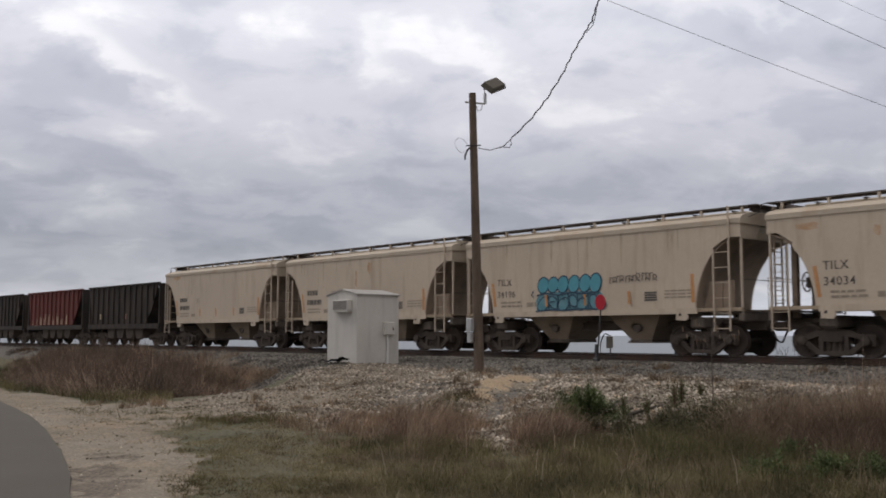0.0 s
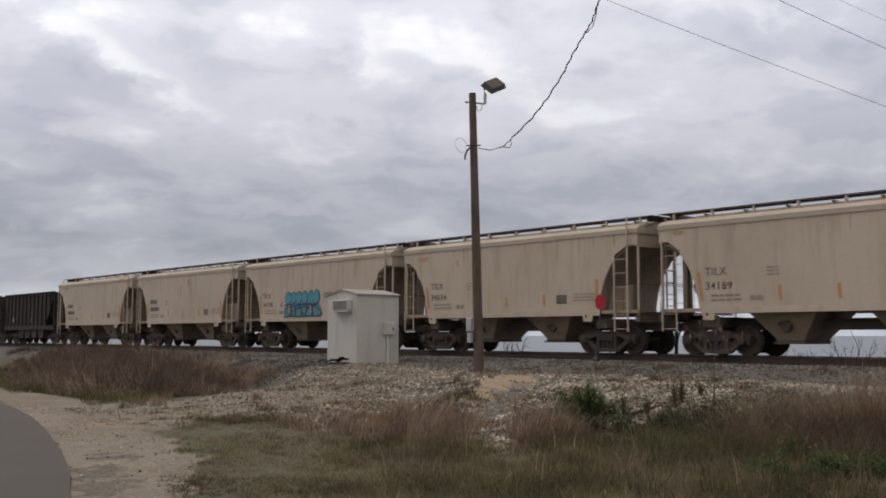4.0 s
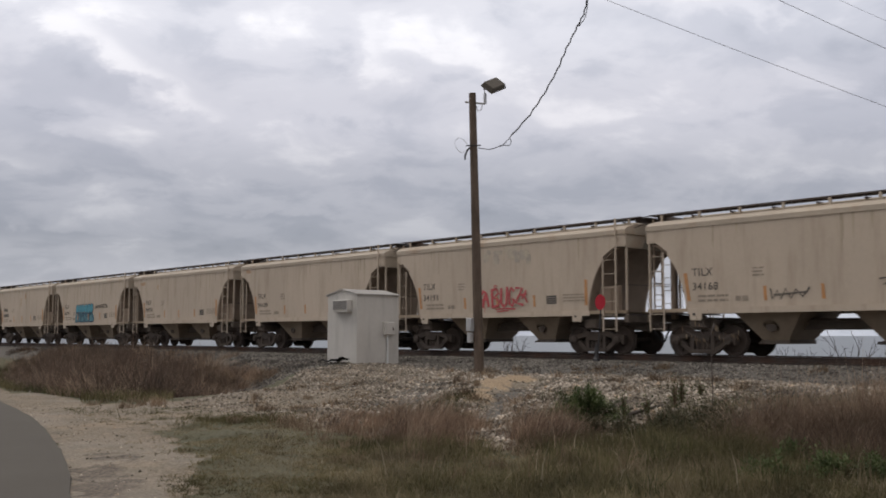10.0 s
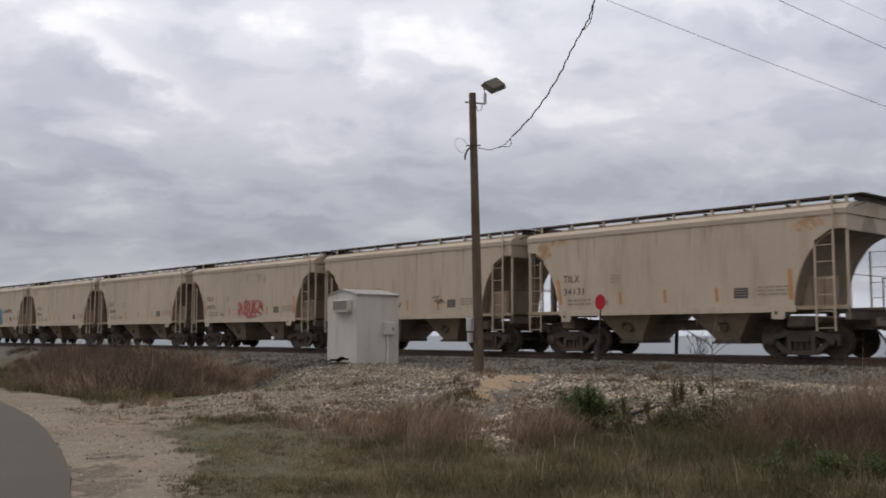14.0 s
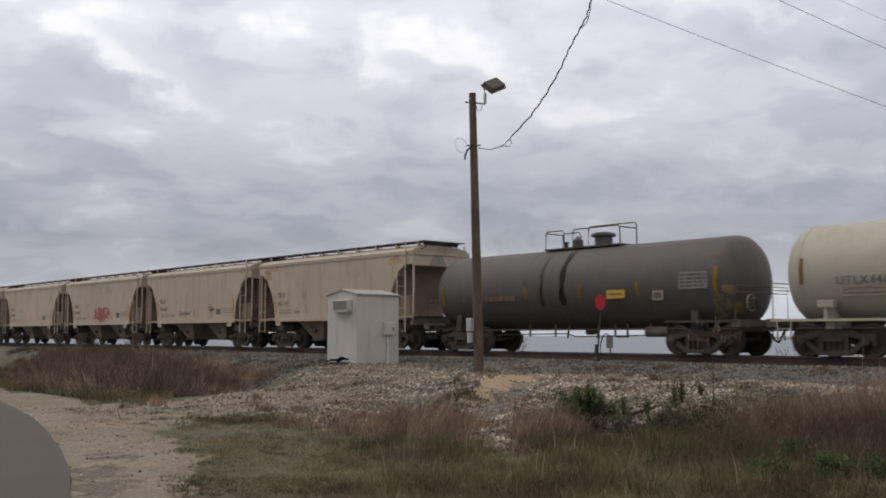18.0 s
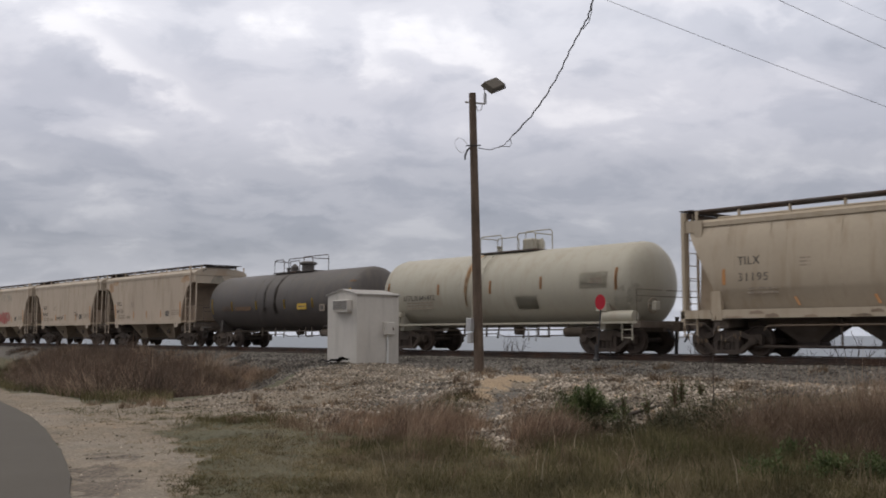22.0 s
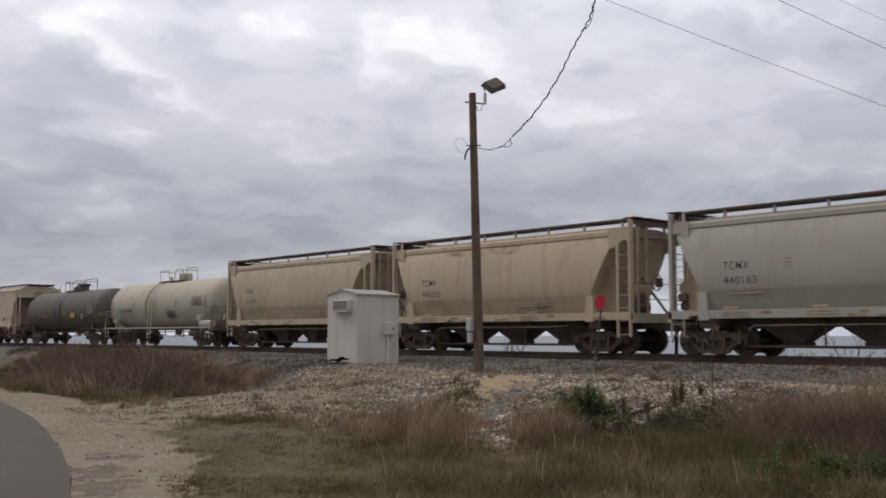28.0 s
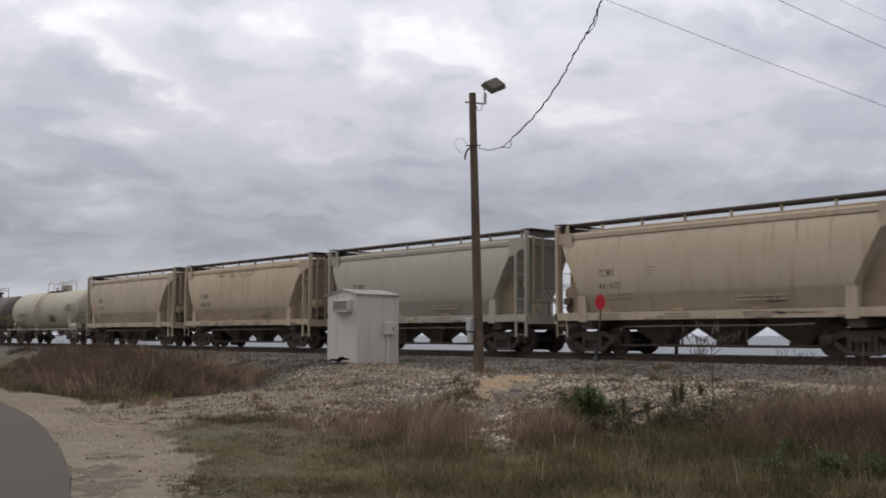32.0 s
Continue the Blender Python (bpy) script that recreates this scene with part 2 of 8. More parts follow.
M["grime_patch"] = surface("painted_out_panel", (0.46, 0.43, 0.345), 0.6, 0, 0.1, 2, 12, 0.02, (0.42, 0.39, 0.31), 0.5)
M["panel"] = surface("faded_grey_panel", (0.20, 0.185, 0.165), 0.7, 0, 0.12, 3, 15, 0.02)
M["orange_ink"] = surface("faded_orange_stencil", (0.125, 0.070, 0.034), 0.7, 0, 0.15, 5, 20, 0.02)
M["cyan"] = surface("cyan_spray_paint", (0.055, 0.24, 0.30), 0.55, 0, 0.15, 2, 15, 0.02, (0.09, 0.30, 0.36), 0.5)
M["cyan_wash"] = surface("thin_cyan_spray", (0.075, 0.215, 0.26), 0.6, 0, 0.18, 2, 15, 0.02, (0.16, 0.26, 0.28), 0.55, False, 0.42, 0.62, 2.0)
M["cyan_dark"] = surface("navy_spray_paint", (0.02, 0.05, 0.085), 0.6, 0, 0.15, 3, 15, 0.02)
M["red_spray"] = surface("red_spray_paint", (0.42, 0.07, 0.075), 0.6, 0, 0.15, 3, 15, 0.02)
M["rust_patch"] = surface("rust_stain", (0.38, 0.235, 0.14), 0.8, 0, 0.15, 3, 15, 0.02, (0.48, 0.38, 0.27), 0.85, False, 0.42, 0.6, 4.0)
M["buffed"] = surface("painted_out_patch", (0.34, 0.30, 0.25), 0.7, 0, 0.08, 2, 12, 0.02, (0.48, 0.41, 0.31), 0.8, False, 0.42, 0.62, 3.0)
M["white_plate"] = surface("white_enamel_plate", (0.6, 0.6, 0.58), 0.5, 0, 0.08, 3, 15, 0.02)
M["asphalt"] = surface("worn_asphalt", (0.074, 0.064, 0.051), 0.95, 0, 0.03, 0.8, 60, 0.3, (0.066, 0.057, 0.046), 0.25, False, 0.4, 0.8)


# ---- mesh helpers ----
def mesh_of(bm, name, material, smooth=False):
    me = bpy.data.meshes.new(name)
    bm.normal_update()
    bm.to_mesh(me)
    bm.free()
    for m in (material if isinstance(material, (list, tuple)) else [material]):
        me.materials.append(m)
    if smooth:
        for p in me.polygons:
            p.use_smooth = True
        me.set_sharp_from_angle(angle=radians(35))
    return me


def part(name, bm, material, parent=None, label="", smooth=False, at=(0, 0, 0)):
    ob = new(name, mesh_of(bm, name, material, smooth))
    ob.parent = parent
    ob.location = at
    if label:
        ob["label"] = label
    return ob


def box(bm, x0, x1, y0, y1, z0, z1, bevel=0.0):
    v = bmesh.ops.create_cube(bm, size=1.0)["verts"]
    for q in v:
        q.co = Vector(((x0 + x1) / 2 + q.co.x * (x1 - x0), (y0 + y1) / 2 + q.co.y * (y1 - y0), (z0 + z1) / 2 + q.co.z * (z1 - z0)))
    if bevel:
        bmesh.ops.bevel(bm, geom=list({e for q in v for e in q.link_edges}), offset=bevel, segments=1, affect="EDGES")
    return bm


def prism(bm, pts, y0, y1, axis="y"):
    """A flat outline given thickness. axis y: points are (x, z); axis x: (y, z); axis z: (x, y)."""
    def place(p, d):
        return {"y": (p[0], d, p[1]), "x": (d, p[0], p[1]), "z": (p[0], p[1], d)}[axis]
    a = [bm.verts.new(place(p, y0)) for p in pts]
    b = [bm.verts.new(place(p, y1)) for p in pts]
    n = len(pts)
    faces = [bm.faces.new(a), bm.faces.new(b[::-1])]
    for i in range(n):
        faces.append(bm.faces.new((a[(i + 1) % n], a[i], b[i], b[(i + 1) % n])))
    bmesh.ops.recalc_face_normals(bm, faces=faces)
    return bm


def tube(bm, pts, r, n=6, closed=False, r2=None):
    """A round bar along a line of points."""
    pts = [Vector(p) for p in pts]
    rings = []
    for i, p in enumerate(pts):
        if closed:
            d = pts[(i + 1) % len(pts)] - pts[i - 1]
        else:
            d = pts[min(i + 1, len(pts) - 1)] - pts[max(i - 1, 0)]
        d.normalize()
        side = d.cross(Vector((0, 0, 1)))
        if side.length < 0.05:
            side = d.cross(Vector((1, 0, 0)))
        side.normalize()
        up = side.cross(d)
        rad = r if r2 is None else r + (r2 - r) * i / max(1, len(pts) - 1)
        rings.append([bm.verts.new(p + (side * math.cos(k * math.tau / n) + up * math.sin(k * math.tau / n)) * rad) for k in range(n)])
    m = len(rings)
    for i in range(m if closed else m - 1):
        a, b = rings[i], rings[(i + 1) % m]
        for k in range(n):
            bm.faces.new((a[k], a[(k + 1) % n], b[(k + 1) % n], b[k]))
    if not closed:
        bm.faces.new(rings[0][::-1])
        bm.faces.new(rings[-1])
    return bm


def lathe(bm, prof, n=20, axis="y"):
    """A profile of (distance along the axis, radius) turned round it."""
    rings = []
    for d, r in prof:
        ring = []
        for k in range(n):
            c, s = math.cos(k * math.tau / n) * r, math.sin(k * math.tau / n) * r
            ring.append(bm.verts.new({"y": (c, d, s), "x": (d, c, s), "z": (c, s, d)}[axis]))
        rings.append(ring)
    faces = []
    for a, b in zip(rings, rings[1:]):
        for k in range(n):
            faces.append(bm.faces.new((a[k], a[(k + 1) % n], b[(k + 1) % n], b[k])))
    faces += [bm.faces.new(rings[0][::-1]), bm.faces.new(rings[-1])]
    bmesh.ops.recalc_face_normals(bm, faces=faces)
    return bm


def empty(name, label, category, group="", at=(0, 0, 0)):
    ob = new(name)
    ob.location = at
    return tagged(ob, label, category, group)


def text_part(words, size, at, parent, material, name="lettering", width=None, tilt=0.0):
    """Stencilled words on a side that faces the camera (-y)."""
    cu = bpy.data.curves.new("words", "FONT")
    cu.body, cu.size, cu.extrude = words, size, 0.004
    cu.space_character = 1.12
    cu.offset = 0.004 * size
    tmp = new("words", cu)
    bpy.context.view_layer.update()
    me = bpy.data.meshes.new_from_object(tmp.evaluated_get(bpy.context.evaluated_depsgraph_get()))
    bpy.data.objects.remove(tmp)
    bpy.data.curves.remove(cu)
    me.materials.clear()
    me.materials.append(material)
    if width:
        xs = [v.co.x for v in me.vertices]
        k = width / (max(xs) - min(xs))
        for v in me.vertices:
            v.co.x *= k
    ob = new(name, me)
    ob.parent = parent
    ob.matrix_basis = Matrix.Translation(at) @ pose(0, 0, 0, 90 + tilt, 0, 0)
    return ob


# ---- ground ----
def smooth(a, b, v):
    t = np.clip((v - a) / (b - a), 0, 1)
    return t * t * (3 - 2 * t)


def wave(x, y, f, seed):
    """A cheap sum of sines for uneven ground, -1 to 1."""
    k = seed * 1.7
    return (np.sin(x * f + k) * np.cos(y * f * 1.3 - k * 2) + 0.6 * np.sin(x * f * 2.3 - y * f * 1.9 + k * 3)
            + 0.4 * np.cos(x * f * 4.1 + y * f * 3.7 - k)) / 2.0


def road_edge(x):
    """y of the road's far edge."""
    u = np.minimum(-9.62 - x, 22.0)
    return 3.77 + 0.375 * u - 0.0068 * np.maximum(u, 0) ** 2 + 0.076 * np.maximum(0, -31.62 - x)


def sand_cover(x, y):
    """A washed-out streak of orange sand down the bank."""
    u = np.clip(((x + 15.41) * -0.5489 + (y - 14.45) * 0.8359) / 4.72, 0, 1)
    d = np.hypot(x + 15.41 + 2.59 * u, y - 14.45 - 3.95 * u) + 0.30 * wave(x, y, 1.7, 15) + 0.15 * wave(x, y, 4.0, 16)
    return (1 - smooth(0.10, 0.75, d + 0.25 * wave(x, y, 2.9, 35))) * (0.62 + 0.25 * u)


def ground_z(x, y):
    """Height of the land over the rails' top."""
    x, y = np.asarray(x, float), np.asarray(y, float)
    low = -0.97 + 0.0 * x
    # ditch beside the track, deep to the west
    ditch = smooth(9.5, 13.5, y) * (1 - smooth(19.5, 22.5, y)) * (1 - smooth(-27.0 - 5.0 * smooth(15.0, 19.0, y), -22.5 - 5.0 * smooth(15.0, 19.0, y), x)) * 0.75
    # gravel bench in front of the ballast, with the pad of the shed
    bench = smooth(10.5, 20.0, y) * 0.47 * smooth(-34.0, -26.5, x)
    west = smooth(16.5, 22.5, y) * 0.45 * (1 - smooth(-34.0, -26.5, x))
    z = low - ditch + bench + west
    mound = 0.10 * np.exp(-(((x + 17.5) / 4.0) ** 2 + ((y - 15.8) / 2.6) ** 2))
    pad = 0.21 * np.exp(-(((x + 28.1) / 2.8) ** 2 + ((y - 20.4) / 2.0) ** 2))
    # a gully washed down the bank beside the sand
    gully = 0.16 * np.exp(-(((x + 15.4) * 0.817 + (y - 15.6) * 0.576) / 0.42) ** 2) * smooth(12.0, 13.5, y) * (1 - smooth(18.0, 19.5, y))
    ridge = 0.10 * sand_cover(x, y)
    z = z + mound + pad - gully + ridge - 0.12 * smooth(-0.1, 0.6, wave(x * 0.817 + y * 0.576, (y * 0.817 - x * 0.576) * 0.22, 0.62, 61)) * smooth(12.0, 13.5, y) * (1 - smooth(18.0, 19.5, y)) * smooth(-23.0, -20.0, x)
    # ballast shoulder
    z = z + smooth(21.3, 23.9, y) * 0.28
    # the far side falls to the water
    z = np.where(y > 29.0, z - smooth(29.2, 33.0, y) * 2.6, z)
    flat = (y > 23.6) & (y < 29.3)
    rough = 0.035 * wave(x, y, 1.1, 1) + 0.05 * wave(x, y, 0.37, 2)
    on_road = 1 - smooth(-0.4, 0.5, y - road_edge(x))
    z = z + rough * (1 - on_road) * np.where(flat, 0.25, 1.0) * smooth(60, 30, np.abs(y))
    z = np.where(y < 5, z - 0.02 * on_road, z)
    return z


def grid_lines(a, b, fine0, fine1, step, far):
    inner = list(np.arange(fine0, fine1 + 1e-6, step))
    out, v, d = [], fine1, step
    while v < b:
        d *= 1.35
        v = min(b, v + min(d, far))
        out.append(v)
    left, v, d = [], fine0, step
    while v > a:
        d *= 1.35
        v = max(a, v - min(d, far))
        left.append(v)
    return np.array(left[::-1] + inner + out)


def sheet(name, xs, ys, zf, material):
    X, Y = np.meshgrid(xs, ys)
    Z = zf(X, Y)
    nx, ny = len(xs), len(ys)
    verts = np.stack([X.ravel(), Y.ravel(), Z.ravel()], 1)
    i = np.arange(nx * (ny - 1)).reshape(ny - 1, nx)[:, :-1].ravel()
    faces = np.stack([i, i + 1, i + nx + 1, i + nx], 1)
    me = bpy.data.meshes.new(name)
    me.from_pydata(verts.tolist(), [], faces.tolist())
    me.materials.append(material)
    me.polygons.foreach_set("use_smooth", np.ones(len(faces), bool))
    return new(name, me)


def ground_material():
    m = bpy.data.materials.new("verge_earth")
    m.use_nodes = True
    nt = m.node_tree
    N, K = nt.nodes, nt.links
    b = N["Principled BSDF"]
    b.inputs["Roughness"].default_value = 0.95
    geo = N.new("ShaderNodeTexCoord")

    def noise_(sc, det):
        n = N.new("ShaderNodeTexNoise")
        n.inputs["Scale"].default_value, n.inputs["Detail"].default_value = sc, det
        K.new(geo.outputs["Object"], n.inputs[0])
        return n.outputs["Fac"]

    def mixc(kind, fac, a, c):
        n = N.new("ShaderNodeMix")
        n.data_type, n.blend_type = "RGBA", kind
        for i, v in ((0, fac), (6, a), (7, c)):
            if isinstance(v, float):
                n.inputs[i].default_value = v
            elif isinstance(v, tuple):
                n.inputs[i].default_value = (*v, 1)
            else:
                K.new(v, n.inputs[i])
        return n.outputs[2]

    def ranged(fac, p, q, a=0.0, c=1.0):
        n = N.new("ShaderNodeMapRange")
        for i, v in enumerate((p, q, a, c)):
            n.inputs[i + 1].default_value = v
        K.new(fac, n.inputs[0])
        return n.outputs[0]

    cover = N.new("ShaderNodeAttribute")
    cover.attribute_name = "cover"
    sep = N.new("ShaderNodeSeparateColor")
    K.new(cover.outputs["Color"], sep.inputs[0])
    small, tiny, broad = noise_(3.0, 5), noise_(28.0, 4), noise_(0.5, 4)
    earth = mixc("MIX", ranged(small, 0.35, 0.65), (0.070, 0.062, 0.031), (0.094, 0.081, 0.042))
    earth = mixc("MIX", ranged(broad, 0.4, 0.65), earth, (0.068, 0.066, 0.032))
    vor = N.new("ShaderNodeTexVoronoi")
    vor.inputs["Scale"].default_value = 26.0
    K.new(geo.outputs["Object"], vor.inputs[0])
    tone = N.new("ShaderNodeSeparateColor")
    K.new(vor.outputs["Color"], tone.inputs[0])
    pale = mixc("MIX", ranged(tone.outputs[0], 0.1, 0.9), (0.135, 0.107, 0.074), (0.21, 0.17, 0.122))
    pale = mixc("MIX", ranged(small, 0.5, 0.75, 0.0, 0.6), pale, (0.26, 0.19, 0.12))
    patch = noise_(1.1, 6)
    pale = mixc("MIX", ranged(patch, 0.50, 0.66, 0.0, 0.45), pale, (0.085, 0.074, 0.055))
    pale = mixc("MIX", ranged(noise_(0.9, 3), 0.55, 0.7, 0.0, 0.5), pale, (0.27, 0.205, 0.135))
    pale = mixc("MIX", ranged(broad, 0.48, 0.62, 0.0, 0.5), pale, (0.235, 0.203, 0.16))
    gray = mixc("MIX", ranged(tone.outputs[1], 0.1, 0.9), (0.062, 0.055, 0.047), (0.145, 0.130, 0.112))

    def edge(channel):
        add = N.new("ShaderNodeMath")
        K.new(channel, add.inputs[0])
        K.new(ranged(small, 0.2, 0.8, -0.3, 0.3), add.inputs[1])
        return ranged(add.outputs[0], 0.42, 0.58)
    col = mixc("MIX", edge(sep.outputs[0]), earth, pale)
    col = mixc("MIX", edge(sep.outputs[1]), col, gray)
    soil = mixc("MIX", ranged(tone.outputs[2], 0.1, 0.9), (0.075, 0.058, 0.043), (0.155, 0.125, 0.094))
    col = mixc("MIX", edge(cover.outputs["Alpha"]), col, soil)
    col = mixc("MIX", edge(sep.outputs[2]), col, (0.29, 0.212, 0.132))
    col = mixc("MULTIPLY", 0.8, col, ranged(tiny, 0.3, 0.7, 0.55, 1.4))
    K.new(col, b.inputs["Base Color"])
    bp = N.new("ShaderNodeBump")
    bp.inputs["Strength"].default_value, bp.inputs["Distance"].default_value = 0.4, 0.03
    K.new(vor.outputs["Distance"], bp.inputs["Height"])
    K.new(bp.outputs[0], b.inputs["Normal"])
    return m


def gravel_cover(x, y):
    """Share of pale limestone gravel at a place, 0 to 1."""
    x, y = np.asarray(x, float), np.asarray(y, float)
    edge = y - road_edge(x)
    wide = 1.22 + 0.46 * smooth(-10.0, -11.4, x) + 0.1 * smooth(-15.5, -18.0, x)
    shoulder = smooth(-0.3, 0.1, edge) * (1 - smooth(-0.32, 0.32, edge + 0.22 * wave(x, y, 0.9, 4) + 0.22 * wave(x * 0.4, y * 3.0, 1.6, 9) - wide)) * smooth(-31, -26, x)
    far_shoulder = smooth(-0.3, 0.1, edge) * (1 - smooth(0.8, 1.3, edge)) * (1 - smooth(-31, -26, x))
    # the drive that climbs from the road to the shed
    ax = -18.8 - 0.52 * (y - 9.0)
    half = 2.3 + 0.05 * (y - 9)
    left = np.interp(y, (8.3, 8.8, 9.2, 10.2, 11.0, 12.5, 15.0, 18.0), (-27.5, -25.2, -23.0, -22.2, -21.9, -22.6, -24.9, -27.0))
    drive = (1 - smooth(half - 0.4, half + 0.4, x - ax + 0.5 * wave(x, y, 0.8, 5))) * smooth(-0.3, 0.3, x - left + 0.2 * wave(x, y, 1.3, 5)) * smooth(6.0, 8.0, y) * (1 - smooth(21.0, 22.5, y))
    aa = x * math.sin(YAW) + y * math.cos(YAW)
    dd = -x * math.cos(YAW) + y * math.sin(YAW)
    near = 14.6 + 1.1 * np.maximum(0, -aa) - 1.1 * np.exp(-((aa / np.maximum(dd, 1.0) - 0.058) / 0.026) ** 2)
    bank = smooth(-0.5, 0.6, dd - near + 0.7 * wave(x, y, 0.7, 6)) * (1 - smooth(20.5, 21.8, y)) * smooth(-24.5, -21.5, x + 0.5 * (y - 16))
    return np.clip(np.maximum.reduce([shoulder, far_shoulder, drive, bank * 0.9]), 0, 1)


def dirt_cover(x, y):
    """Bare brown earth: the ditch's far slope, and trodden ground along the asphalt."""
    x, y = np.asarray(x, float), np.asarray(y, float)
    ditch = np.maximum(smooth(-30.5, -32.5, x) * smooth(-60.0, -52.0, x) * smooth(15.0, 17.0, y) * (1 - smooth(21.2, 22.6, y)), smooth(-28.4, -29.6, x) * smooth(-60.0, -52.0, x) * smooth(18.2, 19.0, y) * (1 - smooth(21.9, 22.9, y)))
    edge = y - road_edge(x)
    trod = smooth(-0.2, 0.0, edge) * (1 - smooth(0.5, 1.6, edge + 0.35 * wave(x, y, 1.3, 81))) * smooth(-15.5, -11.5, x)
    return np.clip(np.maximum(ditch, trod * (0.55 + 0.4 * wave(x, y, 1.6, 83))), 0, 1)


def ballast_cover(x, y):
    x, y = np.asarray(x, float), np.asarray(y, float)
    bed = smooth(20.6, 21.8, y + 0.35 * wave(x, y, 0.8, 8)) * (1 - smooth(30, 31.5, y))
    # grey stones washed down a gully in the bank
    u = np.clip(((x + 16.12) * 0.6129 + (y - 16.66) * -0.7901) / 6.06, 0, 1)
    d = np.hypot(x + 16.12 - 3.72 * u, y - 16.66 + 4.79 * u) + 0.25 * wave(x, y, 1.5, 25)
    across = x * 0.817 + y * 0.576
    down = -x * 0.576 + y * 0.817
    rills = 0.75 * smooth(0.12, 0.5, wave(across, down * 0.22, 0.62, 61)) * smooth(12.0, 13.5, y) * (1 - smooth(18.5, 20.0, y)) * smooth(-23.0, -20.0, x)
    foot = 0.9 * np.exp(-(((x + 29.0) / 2.5) ** 2 + ((y - 18.9) / 1.3) ** 4))
    edge = y - road_edge(x)
    verge = 0.44 * smooth(-0.4, -0.1, edge) * (1 - smooth(0.1, 0.75, edge + 0.4 * wave(x, y, 1.7, 71))) * smooth(-19, -14, x)      # dark grit beside the asphalt
    return np.maximum.reduce([bed, foot, verge, 0.8 * (1 - smooth(0.2, 0.8, d)), rills])


ground = sheet("ground", grid_lines(-2600, 2600, -62, 8, 0.35, 260), grid_lines(-2500, 44, -4, 34, 0.3, 260), ground_z, ground_material())
tagged(ground, "grassy verge, pale gravel drive and grey ballast bank", "ground", kind="structure")


def lay_cover(ob):
    co = np.empty(len(ob.data.vertices) * 3)
    ob.data.vertices.foreach_get("co", co)
    co = co.reshape(-1, 3)
    a = ob.data.color_attributes.new("cover", "FLOAT_COLOR", "POINT")
    g, b = gravel_cover(co[:, 0], co[:, 1]), ballast_cover(co[:, 0], co[:, 1])
    a.data.foreach_set("color", np.stack([g, b, sand_cover(co[:, 0], co[:, 1]), dirt_cover(co[:, 0], co[:, 1])], 1).ravel().astype(np.float32))


lay_cover(ground)


def make_water():
    m = bpy.data.materials.new("still_water")
    m.use_nodes = True
    nt = m.node_tree
    b = nt.nodes["Principled BSDF"]
    b.inputs["Base Color"].default_value = (0.12, 0.14, 0.16, 1)
    b.inputs["Roughness"].default_value = 0.35
    b.inputs["IOR"].default_value = 1.33
    n = nt.nodes.new("ShaderNodeTexNoise")
    n.inputs["Scale"].default_value, n.inputs["Detail"].default_value = 1.2, 4
    tc = nt.nodes.new("ShaderNodeTexCoord")
    nt.links.new(tc.outputs["Object"], n.inputs[0])
    bp = nt.nodes.new("ShaderNodeBump")
    bp.inputs["Strength"].default_value, bp.inputs["Distance"].default_value = 0.7, 0.08
    nt.links.new(n.outputs["Fac"], bp.inputs["Height"])
    nt.links.new(bp.outputs[0], b.inputs["Normal"])
    bm = bmesh.new()
    box(bm, -2600, 2600, 31.5, 2600, -3.2, -2.1)
    return tagged(part("water", bm, m), "still grey water of a flooded field behind the embankment", "water", kind="structure")


make_water()


def make_road():
    """The asphalt road that bends past the camera."""
    bm = bmesh.new()
    xs = np.concatenate([np.arange(-140, -30, 4.0), np.arange(-30, 12, 0.25)])
    prev = None
    for x in xs:
        e = float(road_edge(x)) + 0.03 * float(wave(x, 0.0, 1.0, 3)) + 0.010 * float(wave(x, 0.0, 3.0, 7))
        top = -0.955
        row = [bm.verts.new(p) for p in ((x, e + 0.04, top - 0.12), (x, e, top), (x, e - 0.25, top + 0.012), (x, e - 3.3, top + 0.05), (x, e - 6.6, top), (x, e - 6.7, top - 0.12))]
        if prev:
            for i in range(5):
                bm.faces.new((prev[i], prev[i + 1], row[i + 1], row[i]))
        prev = row
    bmesh.ops.recalc_face_normals(bm, faces=bm.faces)
    ob = part("road", bm, M["asphalt"])
    return tagged(ob, "worn grey asphalt road bending past a gravel shoulder", "road", kind="structure")


make_road()


# ---- track ----
def make_track():
    track = empty("railway_track", "single railway track of dark rails on ballast", "track", at=(0, TRACK_Y, 0))
    for side in (-1, 1):
        bm = bmesh.new()
        y = side * 0.753
        prof = [(-0.075, -0.185), (0.075, -0.185), (0.075, -0.172), (0.012, -0.155), (0.010, -0.045), (0.036, -0.03), (0.036, -0.008), (0.028, 0), (-0.028, 0), (-0.036, -0.008), (-0.036, -0.03), (-0.010, -0.045), (-0.012, -0.155), (-0.075, -0.172)]
        prism(bm, [(y + a, b) for a, b in prof], -420, 140, "x")
        rail = part("rail", bm, M["steel_rail"], track, "rusty steel rail")
        bm = bmesh.new()
        box(bm, -420, 140, y - 0.022, y + 0.022, 0.0, 0.003)
        part("running_surface", bm, M["rail_top"], rail, "polished railhead")
    bm = bmesh.new()
    box(bm, -0.115, 0.115, -1.3, 1.3, -0.36, -0.186, 0.015)
    tie_mesh = mesh_of(bm, "tie", M["tie"])
    for i in range(160):
        ob = new("tie", tie_mesh)
        ob.parent = track
        ob.location = (-72 + i * 0.53, random.uniform(-0.03, 0.03), random.uniform(-0.004, 0.0))
        ob.rotation_euler = (0, 0, random.uniform(-0.015, 0.015))
    return track


make_track()


